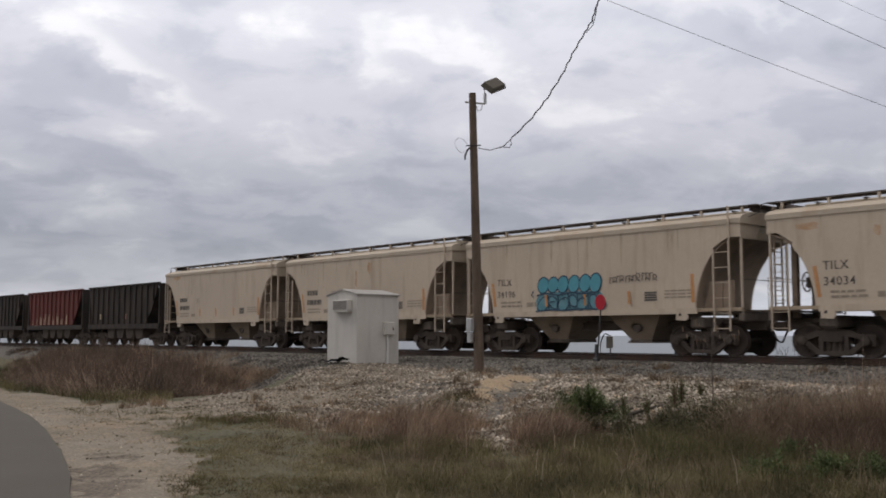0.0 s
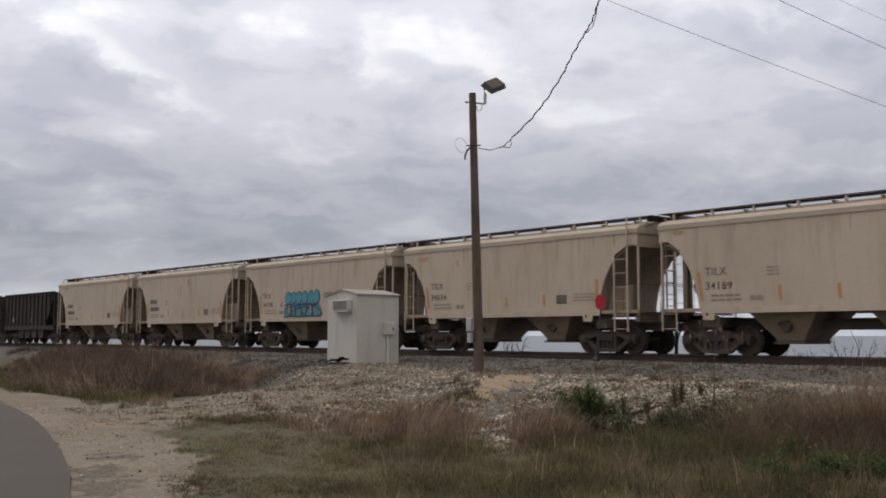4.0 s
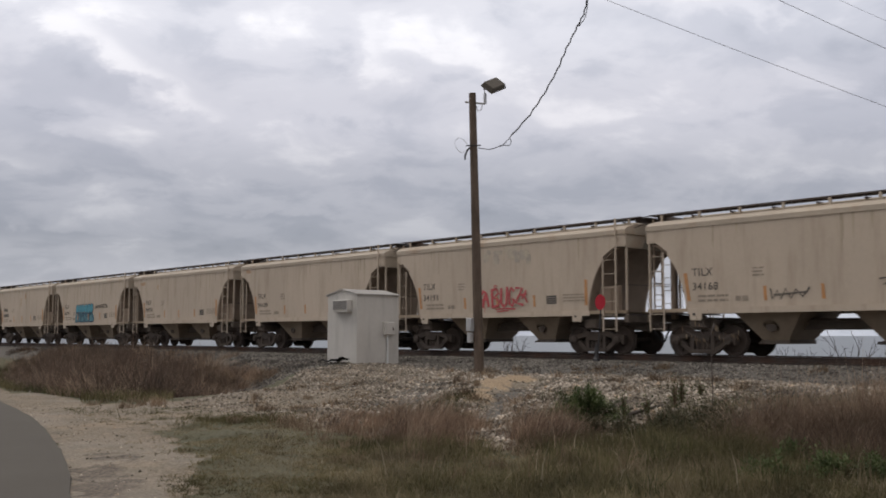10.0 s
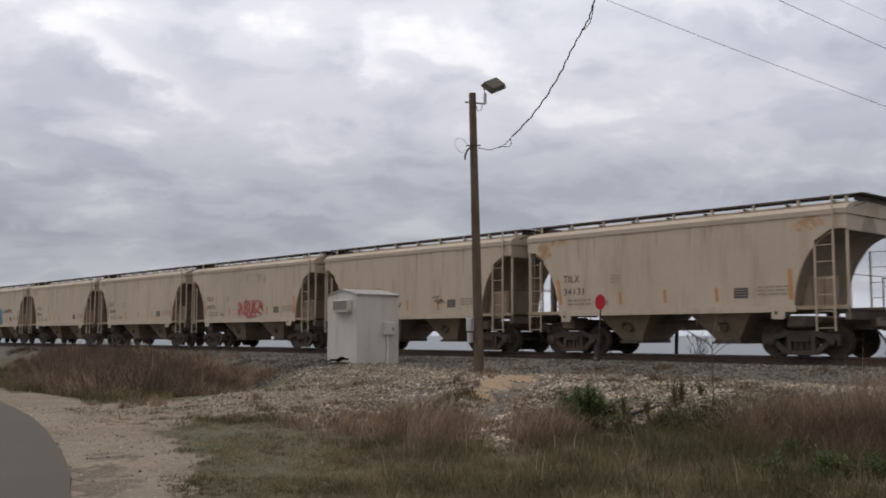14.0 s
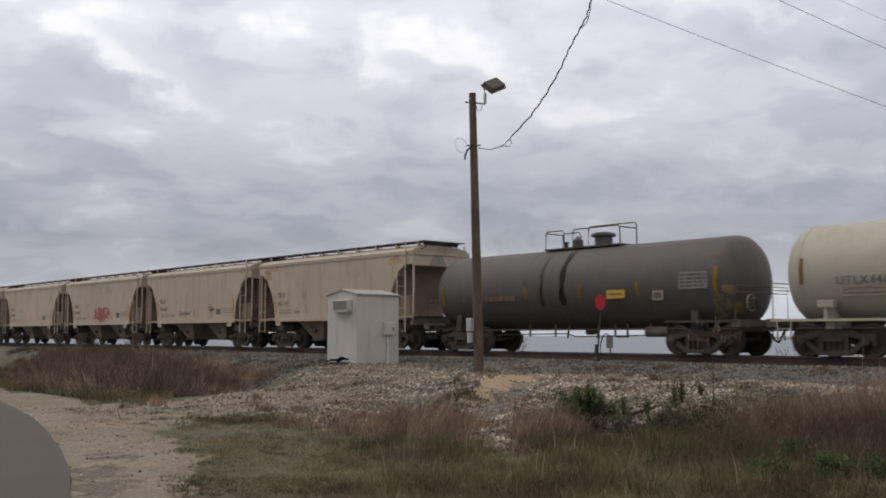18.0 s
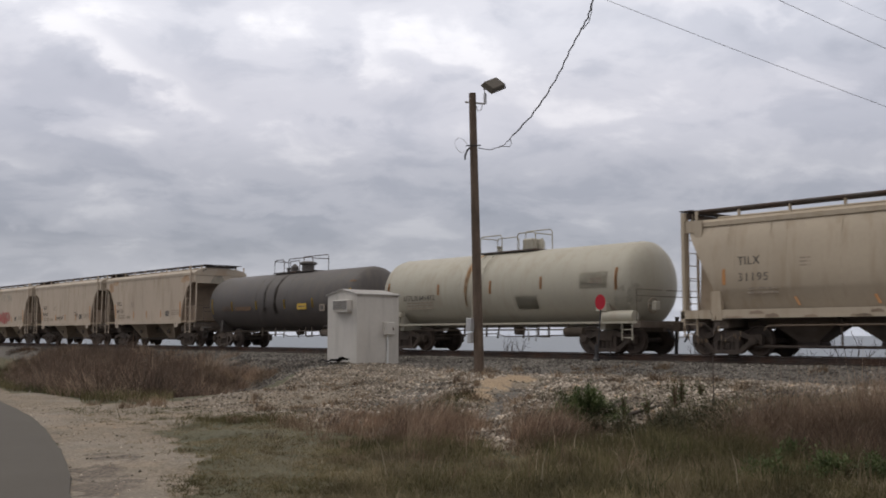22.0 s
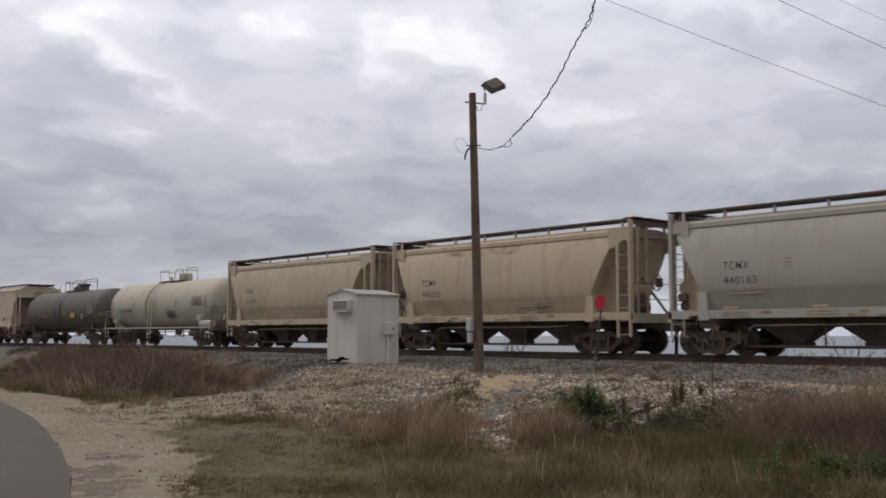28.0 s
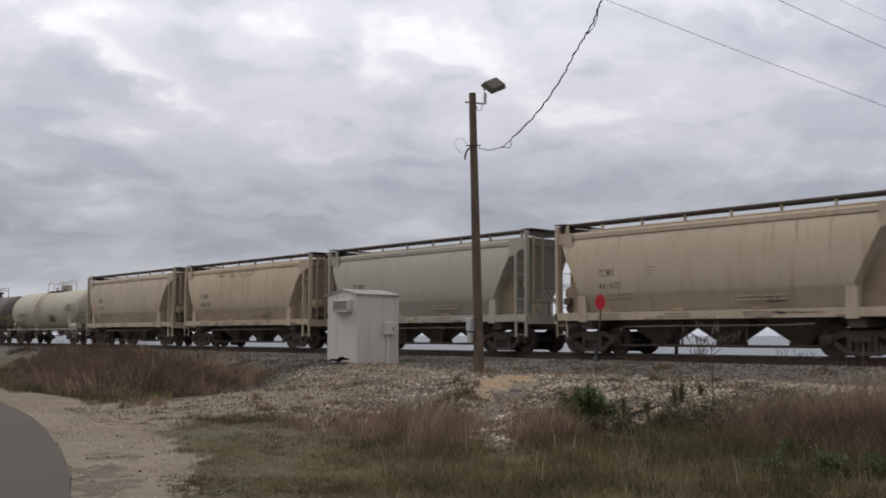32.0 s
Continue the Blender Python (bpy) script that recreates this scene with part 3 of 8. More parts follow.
# ---- the train: positions of the cars, their centres at the moment s = 0 ----
def run(t):
    """Metres the train has rolled towards -x, from its place at 16 s."""
    w = (t - 16.0) / 16.0
    return 70.936 * w + 2.730 * w ** 2 - 1.4994 * w ** 3 - 0.3092 * w ** 4 + 0.0261 * w ** 5


WHEEL_R = 0.457
wheelsets = []          # (thing that turns, its place in its parent)


def wheelset_mesh():
    bm = bmesh.new()
    for side in (-1, 1):
        prof = [(0.62, 0.10), (0.64, 0.17), (0.675, 0.20), (0.69, 0.37), (0.685, 0.482), (0.715, 0.485), (0.722, 0.462), (0.82, WHEEL_R - 0.006), (0.822, 0.40), (0.79, 0.385), (0.765, 0.20), (0.80, 0.155), (0.83, 0.10)]
        lathe(bm, [(d * side, r) for d, r in prof], 28)
    lathe(bm, [(-1.02, 0.075), (1.02, 0.075)], 12)
    # plate holes and a chalk mark show that it turns
    for side in (-1, 1):
        for k in range(4):
            a = k * math.tau / 4
            box(bm, math.cos(a) * 0.28 - 0.035, math.cos(a) * 0.28 + 0.035, side * 0.80 - 0.012, side * 0.80 + 0.012, math.sin(a) * 0.28 - 0.035, math.sin(a) * 0.28 + 0.035)
    return mesh_of(bm, "wheelset", M["wheel"], True)


def truck_parts():
    """Side frame, bolster, springs, bearing caps and brake beam, as meshes."""
    out = {}
    bm = bmesh.new()
    prism(bm, [(-1.16, 0.56), (-1.12, 0.62), (-0.72, 0.64), (-0.45, 0.74), (0.45, 0.74), (0.72, 0.64), (1.12, 0.62), (1.16, 0.56), (1.10, 0.47), (0.80, 0.47), (0.45, 0.57), (-0.45, 0.57), (-0.80, 0.47), (-1.10, 0.47)], -0.08, 0.08)
    prism(bm, [(-0.44, 0.07), (0.44, 0.07), (0.44, 0.19), (-0.44, 0.19)], -0.10, 0.10)
    for s in (-1, 1):
        prism(bm, [(s * 0.97, 0.475), (s * 0.76, 0.475), (s * 0.40, 0.21), (s * 0.40, 0.075), (s * 0.50, 0.10)], -0.07, 0.07)
        prism(bm, [(s * 0.29, 0.15), (s * 0.41, 0.15), (s * 0.41, 0.62), (s * 0.29, 0.62)], -0.09, 0.09)
        prism(bm, [(s * 1.05, 0.50), (s * 1.14, 0.50), (s * 1.12, 0.33), (s * 1.05, 0.33)], -0.09, 0.09)
    prism(bm, [(-0.27, 0.44), (0.27, 0.44), (0.27, 0.60), (-0.27, 0.60)], -0.12, 0.12)
    out["side_frame"] = mesh_of(bm, "side_frame", M["truck"])
    bm = bmesh.new()
    box(bm, -0.22, 0.22, -1.05, 1.05, 0.42, 0.66, 0.03)
    out["bolster"] = mesh_of(bm, "bolster", M["truck"])
    bm = bmesh.new()
    lathe(bm, [(0.18 + 0.024 * i, 0.085 if i % 2 else 0.065) for i in range(11)], 10, "z")
    out["spring"] = mesh_of(bm, "spring", M["truck"])
    bm = bmesh.new()
    lathe(bm, [(-0.07, 0.11), (-0.05, 0.125), (0.05, 0.125), (0.07, 0.09), (0.085, 0.05)], 14)
    out["bearing_cap"] = mesh_of(bm, "bearing_cap", M["truck"], True)
    bm = bmesh.new()
    box(bm, -0.04, 0.04, -0.95, 0.95, 0.36, 0.46)
    out["brake_beam"] = mesh_of(bm, "brake_beam", M["under"])
    return out


WHEELSET, TRUCK = wheelset_mesh(), truck_parts()


def add_truck(car, x):
    bm = bmesh.new()
    box(bm, -0.30, 0.30, -0.35, 0.35, 0.60, 0.80, 0.03)
    truck = part("truck", bm, M["truck"], car, "four-wheel cast steel truck under the car", at=(x, 0, 0))

    def sub(name, mesh, at, turn=0.0):
        ob = new(name, mesh)
        ob.parent, ob.location = truck, at
        ob.rotation_euler = (0, 0, turn)
        return ob
    sub("bolster", TRUCK["bolster"], (0, 0, 0))
    for side in (-1, 1):
        sub("side_frame", TRUCK["side_frame"], (0, side * 1.0, 0))
        for k in (-0.17, 0.0, 0.17):
            sub("spring", TRUCK["spring"], (k, side * 1.0, 0))
        for k in (-0.889, 0.889):
            sub("bearing_cap", TRUCK["bearing_cap"], (k, side * 1.10, WHEEL_R), 0 if side > 0 else math.pi)
    for k in (-0.889, 0.889):
        sub("brake_beam", TRUCK["brake_beam"], (k * 0.42, 0, 0))
        sub("wheelset", WHEELSET, (k, 0, WHEEL_R))
    return truck


def add_coupler(car, x, sgn):
    bm = bmesh.new()
    box(bm, min(x, x - sgn * 0.75), max(x, x - sgn * 0.75), -0.09, 0.09, 0.78, 0.95, 0.02)
    prism(bm, [(x - sgn * 0.16, -0.17), (x + sgn * 0.06, -0.14), (x + sgn * 0.08, 0.02), (x - sgn * 0.02, 0.05), (x - sgn * 0.02, 0.17), (x - sgn * 0.18, 0.15)], 0.73, 1.0, "z")
    part("coupler", bm, M["truck"], car, "cast steel knuckle coupler")
    bm = bmesh.new()
    pts = [(x - sgn * 0.32, -0.28, 0.80), (x - sgn * 0.24, -0.27, 0.70), (x - sgn * 0.15, -0.24, 0.56), (x - sgn * 0.07, -0.20, 0.44), (x - sgn * 0.01, -0.16, 0.40)]
    tube(bm, pts, 0.028, 7)
    part("air_hose", bm, M["black_rubber"], car, "black rubber brake hose", True)


def ladder(name, car, x0, x1, y, z0, z1, step, material, bar=0.022, inner=None):
    """Two stiles and rungs, standing a little off the side."""
    bm = bmesh.new()
    low = z1 if inner is None else inner
    for x, top in ((x0, low), (x1, z1)):
        box(bm, x - bar, x + bar, y - bar * 1.3, y + bar * 1.3, z0, top)
    z = z0 + 0.08
    while z < low:
        tube(bm, [(x0, y, z), (x1, y, z)], 0.011, 5)
        z += step
    return part(name, bm, material, car)


def brake_wheel(car, x, y, z, r=0.28, paint=None):
    bm = bmesh.new()
    tube(bm, [(x, y + r * math.cos(a * math.tau / 18), z + r * math.sin(a * math.tau / 18)) for a in range(18)], 0.022, 6, True)
    for k in range(6):
        a = k * math.tau / 6
        tube(bm, [(x, y, z), (x, y + r * math.cos(a), z + r * math.sin(a))], 0.014, 4)
    w = part("brake_wheel", bm, M["faint_ink"], car, "spoked hand-brake wheel on the car end")
    bm = bmesh.new()
    box(bm, x + 0.03, x + 0.20, y - 0.12, y + 0.12, z - 0.17, z + 0.13, 0.03)
    part("gear_box", bm, paint or M["under"], w, "hand-brake gear housing")


def quad_strip(bm, rows):
    """Faces between rows of points of equal length."""
    vs = [[bm.verts.new(p) for p in r] for r in rows]
    for a, b in zip(vs, vs[1:]):
        for i in range(len(a) - 1):
            bm.faces.new((a[i], a[i + 1], b[i + 1], b[i]))
    return vs


# ---- two-bay covered hopper with arched ends ----
def arch(sgn, n=14):
    """The curved cut in the side sheet, from the sill up."""
    return [(sgn * (5.75 - 1.5 * math.cos(a)) - 0.08, 1.2 + 2.2 * math.sin(a)) for a in np.linspace(math.asin(0.09), math.acos(0.1), n)]


def arch_cut(sgn):
    """The arch as the side sheet shows it: a corner gusset closes its top."""
    low = [p for p in arch(sgn, 20) if p[1] < 3.0]
    return low + [(sgn * 4.89 - 0.08, 3.03), (sgn * 4.89 - 0.08, 3.14), (sgn * 5.36 - 0.05, 3.43), (sgn * 5.72, 3.41)]


def two_bay_hopper():
    car = empty("covered_hopper", "", "freight car", "two-bay hoppers of the train")
    W = 1.53
    for side, nm in ((-1, "side_sheet"), (1, "side_sheet")):
        bm = bmesh.new()
        outline = [(-4.33, 1.40), (4.17, 1.40)] + arch_cut(1) + [(5.72, 3.90), (-5.72, 3.90)] + arch_cut(-1)[::-1]
        prism(bm, outline, side * (W - 0.06), side * W)
        s = part(nm, bm, M["beige"], car)
        # weld seams and a stiffener line
        for x in (-3.1, -1.05, 1.05, 3.1):
            bm = bmesh.new()
            box(bm, x - 0.008, x + 0.008, side * W - 0.003, side * W + 0.003, 1.45, 3.86)
            part("weld_seam", bm, M["beige"], s)
    # roof with eave angle
    bm = bmesh.new()
    sec = [(-W - 0.03, 3.81), (-W - 0.03, 3.95), (-1.40, 4.05), (-1.0, 4.15), (-0.45, 4.20), (0.45, 4.20), (1.0, 4.15), (1.40, 4.05), (W + 0.03, 3.95), (W + 0.03, 3.81)]
    prism(bm, sec, -5.74, 5.74, "x")
    part("roof", bm, M["beige_roof_end"], car)
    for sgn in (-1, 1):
        # roof beige put on the ends to set their brightness by colour
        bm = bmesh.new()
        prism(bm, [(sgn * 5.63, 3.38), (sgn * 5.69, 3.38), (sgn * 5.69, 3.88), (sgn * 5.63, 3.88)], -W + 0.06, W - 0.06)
        end = part("end_sheet", bm, M["beige_roof_end"], car)
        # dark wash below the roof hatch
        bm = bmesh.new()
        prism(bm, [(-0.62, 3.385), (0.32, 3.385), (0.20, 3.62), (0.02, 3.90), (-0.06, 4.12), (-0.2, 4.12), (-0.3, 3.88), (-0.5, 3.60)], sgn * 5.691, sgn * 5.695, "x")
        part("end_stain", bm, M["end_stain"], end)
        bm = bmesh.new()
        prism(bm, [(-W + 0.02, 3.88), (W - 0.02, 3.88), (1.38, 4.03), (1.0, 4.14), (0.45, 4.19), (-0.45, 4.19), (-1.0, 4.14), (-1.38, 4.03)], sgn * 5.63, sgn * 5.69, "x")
        part("roof_end", bm, M["beige_roof_end"], end)
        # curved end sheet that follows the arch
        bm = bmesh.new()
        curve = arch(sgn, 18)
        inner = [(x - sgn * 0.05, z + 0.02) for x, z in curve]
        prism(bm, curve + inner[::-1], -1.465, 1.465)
        part("slope_sheet", bm, M["beige_dark"], car, smooth=True)
        # boxed plates above the bolster
        if sgn > 0:
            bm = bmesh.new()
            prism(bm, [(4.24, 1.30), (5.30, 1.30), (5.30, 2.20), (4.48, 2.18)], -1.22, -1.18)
            plate = part("bolster_plate", bm, M["beige_dark"], car)
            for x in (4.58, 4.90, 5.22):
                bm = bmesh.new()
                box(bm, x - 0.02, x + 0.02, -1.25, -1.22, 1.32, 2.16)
                part("stiffener", bm, M["beige_dark"], plate)
        # posts that carry the body's end, braces and end sill
        for y in (-0.55, 0.55) if sgn < 0 else ():
            bm = bmesh.new()
            box(bm, sgn * 5.42 - 0.08, sgn * 5.42 + 0.08, y - 0.08, y + 0.08, 1.1, 3.34)
            part("end_post", bm, M["beige_dark"], car)
        for y in (-1.42, 1.42):
            bm = bmesh.new()
            box(bm, sgn * 5.68 - 0.03, sgn * 5.68 + 0.03, y - 0.03, y + 0.03, 1.15, 3.44)
            part("corner_post", bm, M["beige"], car)
        for y in (-1.53, 1.43):
            bm = bmesh.new()
            box(bm, min(sgn * 4.1, sgn * 5.72), max(sgn * 4.1, sgn * 5.72), y, y + 0.10, 1.30, 1.40)
            part("end_shelf", bm, M["sill"], car, "soiled shelf angle under the arch")
        bm = bmesh.new()
        box(bm, min(sgn * 5.60, sgn * 5.76), max(sgn * 5.60, sgn * 5.76), -1.50, 1.50, 1.02, 1.24)
        part("end_sill", bm, M["under"], car)
        for y in (-1.57, 1.51):
            bm = bmesh.new()
            c = 3.72 if sgn > 0 else -3.98
            prism(bm, [(c - 0.2, 1.41), (c + 0.2, 1.41), (c + 0.2, 1.10), (c + 0.14, 1.04), (c - 0.2, 1.06)], y, y + 0.06)
            pad = part("jacking_pad", bm, M["beige"], car)
            # a solid black disc paints in the dark of the pad's opening
            bm = bmesh.new()
            lathe(bm, [(y - 0.004, 0.045), (y + 0.03, 0.045)], 10)
            for v in bm.verts:
                v.co += Vector((c - 0.06, 0, 1.22))
            part("hole", bm, M["black_rubber"], pad)
        bm = bmesh.new()
        box(bm, min(sgn * 5.05, sgn * 5.74), max(sgn * 5.05, sgn * 5.74), -1.38, 1.38, 1.255, 1.29)
        part("end_platform", bm, M["walkway"], car)
        bm = bmesh.new()
        box(bm, sgn * 4.1 - 0.25, sgn * 4.1 + 0.25, -1.35, 1.35, 0.82, 1.14, 0.04)
        part("body_bolster", bm, M["under"], car)
        for y in (-1.60, 1.60):
            if sgn > 0:
                ladder("ladder", car, 4.86, 5.38, y, 0.72, 4.32, 0.44, M["beige"], 0.020, inner=3.02)
            else:
                ladder("ladder", car, -5.07, -5.58, y, 0.72, 3.50, 0.44, M["beige"], 0.016, inner=3.10)
        # end ladder and hand rails
        if sgn < 0:
            bm = bmesh.new()
            for y in (-1.25, -0.85):
                box(bm, sgn * 5.66 - 0.02, sgn * 5.66 + 0.02, y - 0.02, y + 0.02, 1.25, 4.2)
            for k in range(8):
                tube(bm, [(sgn * 5.66, -1.25, 1.5 + k * 0.36), (sgn * 5.66, -0.85, 1.5 + k * 0.36)], 0.014, 5)
            part("end_ladder", bm, M["beige_dark"], car)
        bm = bmesh.new()
        tube(bm, [(sgn * 5.76, -1.45, 1.25), (sgn * 5.76, -1.45, 2.2), (sgn * 5.76, 1.45, 2.2), (sgn * 5.76, 1.45, 1.25)], 0.011, 5)
        part("hand_rail", bm, M["under"], car)
        add_truck(car, sgn * 4.1)
        add_coupler(car, sgn * 6.13, sgn)
    brake_wheel(car, -5.62, 0.45, 2.15)
    # side sills
    for side in (-1, 1):
        bm = bmesh.new()
        box(bm, -4.25, 4.25, side * 1.545 - 0.02, side * 1.545 + 0.02, 1.24, 1.415)
        part("side_sill", bm, M["beige"], car)
    bm = bmesh.new()
    box(bm, -5.75, 5.75, -0.30, 0.30, 0.76, 1.08)
    part("centre_sill", bm, M["under"], car)
    # discharge bays
    for cx in (-1.9, 1.6):
        bm = bmesh.new()
        top = [(cx - 1.1, -1.20, 1.34), (cx + 1.1, -1.20, 1.34), (cx + 1.1, 1.20, 1.34), (cx - 1.1, 1.20, 1.34)]
        bot = [(cx - 0.40, -0.72, 0.47), (cx + 0.40, -0.72, 0.47), (cx + 0.40, 0.72, 0.47), (cx - 0.40, 0.72, 0.47)]
        a, b = [bm.verts.new(p) for p in top], [bm.verts.new(p) for p in bot]
        for i in range(4):
            bm.faces.new((a[i], b[i], b[(i + 1) % 4], a[(i + 1) % 4]))
        bm.faces.new(b[::-1])
        bm.faces.new(a)
        bmesh.ops.recalc_face_normals(bm, faces=bm.faces)
        bay = part("discharge_bay", bm, M["bay"], car)
        bm = bmesh.new()
        box(bm, cx - 0.44, cx + 0.44, -0.74, 0.74, 0.36, 0.47)
        box(bm, cx - 0.9, cx - 0.4, -0.05, 0.05, 0.36, 0.44)
        box(bm, cx - 0.48, cx - 0.40, -0.8, 0.8, 0.36, 0.42)
        part("outlet_gate", bm, M["under"], bay, "dark sliding outlet gate")
        bm = bmesh.new()
        lathe(bm, [(-1.12, 0.16), (-1.16, 0.15), (-1.17, 0.0001)], 12)
        for v in bm.verts:
            v.co += Vector((cx, 0.19, 0.86))
        part("vibrator_pad", bm, M["under"], bay)
        for side in (-1, 1):
            # spilled product smeared round the pad
            r = random.Random(int(cx * 10) + side)
            rim = []
            for i in range(16):
                a = i * math.tau / 16
                k = r.uniform(0.7, 1.15)
                px, pz = cx + 0.24 * k * math.cos(a), 0.86 + 0.17 * k * math.sin(a)
                rim.append((px, side * (0.72 + (pz - 0.47) * 0.5517 + 0.004), pz))
            bm = bmesh.new()
            bm.faces.new([bm.verts.new(q) for q in (rim if side < 0 else rim[::-1])])
            bmesh.ops.solidify(bm, geom=bm.faces[:], thickness=0.003)
            bmesh.ops.recalc_face_normals(bm, faces=bm.faces[:])
            part("product_smear", bm, M["product_smear"], bay)
    # brake pipe and reservoir
    bm = bmesh.new()
    tube(bm, [(-5.6, -0.42, 0.95), (-3.0, -0.42, 1.0), (3.0, -0.42, 1.0), (5.6, -0.42, 0.95)], 0.03, 6)
    part("brake_pipe", bm, M["under"], car)
    # roof walk and hatches
    for side in (-1, 1):
        bm = bmesh.new()
        box(bm, -5.70, 5.70, side * 0.78 - 0.28, side * 0.78 + 0.28, 4.335, 4.375)
        walk_part = part("running_board", bm, M["walkway"], car, "dark grating walkway on the roof")
        for x in np.linspace(-5.5, 5.5, 9):
            bm = bmesh.new()
            box(bm, -0.035, 0.035, -0.03, 0.03, 4.08, 4.335)
            part("bracket", bm, M["beige_roof_end"], walk_part, at=(float(x), side * 1.03, 0))
    for sgn in (-1, 1):
        bm = bmesh.new()
        box(bm, sgn * 5.84 - 0.15, sgn * 5.84 + 0.15, -1.1, 1.1, 4.345, 4.37)
        tube(bm, [(sgn * 5.97, -1.08, 4.36), (sgn * 6.12, -1.08, 4.33), (sgn * 6.12, -1.08, 4.12), (sgn * 5.72, -1.08, 4.02)], 0.014, 5)
        box(bm, sgn * 5.70 - 0.05, sgn * 5.70 + 0.05, -0.9, 0.9, 4.21, 4.335)
        part("end_running_board", bm, M["walkway"], car)
    bm = bmesh.new()
    box(bm, -5.2, 5.2, -0.36, 0.36, 4.18, 4.30, 0.03)
    hatch = part("roof_hatch", bm, M["beige_roof_end"], car)
    for x in np.linspace(-4.8, 4.8, 8):
        bm = bmesh.new()
        box(bm, float(x) - 0.04, float(x) + 0.04, -0.42, 0.42, 4.30, 4.335)
        part("hatch_bar", bm, M["walkway"], hatch)
    return car


def bars(name, car, x, z, w, h, rows, material, y, gap=0.4):
    """Illegible stencilling: a block of short bars."""
    bm = bmesh.new()
    dz = h / rows
    for i in range(rows):
        q = x
        while q < x + w - 0.02:
            ln = min(random.uniform(0.12, 0.3), x + w - q)
            box(bm, q, q + ln, y - 0.004, y + 0.004, z - (i + 1) * dz + dz * gap * 0.5, z - i * dz - dz * gap * 0.5)
            q += ln + 0.05
    return tagged(part(name, bm, material, car), kind="stuff")


def stripe(car, x, z0, z1, material, y, w=0.1, lean=0.0):
    bm = bmesh.new()
    prism(bm, [(x, z0), (x + w, z0), (x + w + lean, z1), (x + lean, z1)], y - 0.005, y + 0.005)
    return part("reflective_stripe", bm, material, car)


def dress_hopper(car, number, marks=True, proud=0.0):
    y = -1.536
    col = M["orange"]
    if marks:
        text_part("TILX", 0.33, (-4.10, y, 2.35), car, M["ink"], width=0.70)
        text_part(number, 0.32, (-4.10, y, 1.93), car, M["ink"], width=0.86)
    else:
        bars("lettering", car, -3.95, 2.62, 0.8, 0.28, 1, M["ink"], y, 0.2)
        bars("lettering", car, -3.95, 2.2, 1.1, 0.28, 1, M["ink"], y, 0.2)
    bars("stencil_block", car, -3.9, 1.82, 1.0, 0.26, 2, M["faint_ink"], y, 0.5)
    bars("stencil_block", car, -2.65, 1.74, 0.42, 0.16, 1, M["faint_ink"], y, 0.1)
    bars("stencil_block", car, 3.1, 2.0, 0.95, 0.30, 3, M["faint_ink"], y, 0.6)
    bars("stencil_block", car, -2.1, 2.55, 0.35, 0.3, 3, M["faint_ink"], y, 0.6)
    bm = bmesh.new()
    for i in range(4):
        box(bm, 2.35, 2.80, y - 0.004, y + 0.004, 1.66 + i * 0.075, 1.72 + i * 0.075)
    part("capacity_panel", bm, M["ink"], car)
    for x, z0, z1, ln in ((-4.27, 1.62, 2.45, -0.12), (4.05, 1.58, 2.42, -0.02)):
        stripe(car, x, z0, z1, col, y, 0.11, ln)
    r = random.Random(int(number or 7))
    for _ in range(9):
        # dirt washed down from the eave
        x, w, ln = r.uniform(-4.9, 4.9), r.uniform(0.03, 0.12), r.uniform(0.3, 1.3)
        bm = bmesh.new()
        prism(bm, [(x - w / 2, 3.88), (x - w * 0.4, 3.88 - ln * 0.6), (x, 3.88 - ln), (x + w * 0.3, 3.88 - ln * 0.5), (x + w / 2, 3.88)], y + 0.001, y + 0.004)
        part("dirt_run", bm, M["dirt_film"], car)
    for x in (-1.75, -0.05, 1.75):
        stripe(car, x, 1.58, 1.98, col, y - proud, 0.09, -0.03)


def blob(car, x, z, w, h, material, y, seed, name="paint_patch", n=22):
    """An irregular flat patch on the side."""
    r = random.Random(seed)
    pts = []
    for i in range(n):
        a = i * math.tau / n
        k = r.uniform(0.72, 1.08)
        pts.append((x + w / 2 * k * math.copysign(abs(math.cos(a)) ** 0.7, math.cos(a)), z + h / 2 * k * math.copysign(abs(math.sin(a)) ** 0.7, math.sin(a))))
    bm = bmesh.new()
    prism(bm, pts, y - 0.003, y + 0.003)
    return part(name, bm, material, car)


def oval(car, x, z, rx, rz, y, fill, edge, lean=0.0, name="graffiti_letter"):
    """A bubble of spray paint with a dark outline."""
    def ring(k):
        return [(x + k[0] * math.cos(a * math.tau / 20) + lean * math.sin(a * math.tau / 20), z + k[1] * math.sin(a * math.tau / 20)) for a in range(20)]
    bm = bmesh.new()
    prism(bm, ring((rx, rz)), y - 0.004, y)
    out = part(name, bm, edge, car)
    bm = bmesh.new()
    prism(bm, ring((rx - 0.045, rz - 0.05)), y - 0.008, y - 0.004)
    part("fill", bm, fill, out)
    return out


def stroke(car, pts, w, y, material, name="graffiti_stroke"):
    """A sprayed line."""
    bm = bmesh.new()
    a, b = [], []
    for i, (x, z) in enumerate(pts):
        x0, z0 = pts[max(0, i - 1)]
        x1, z1 = pts[min(len(pts) - 1, i + 1)]
        d = math.hypot(x1 - x0, z1 - z0) or 1
        nx, nz = -(z1 - z0) / d * w / 2, (x1 - x0) / d * w / 2
        a.append((x + nx, z + nz))
        b.append((x - nx, z - nz))
    for i in range(len(pts) - 1):
        prism(bm, [a[i], a[i + 1], b[i + 1], b[i]], y - 0.003 - 0.0004 * i, y + 0.002)
    return part(name, bm, material, car)


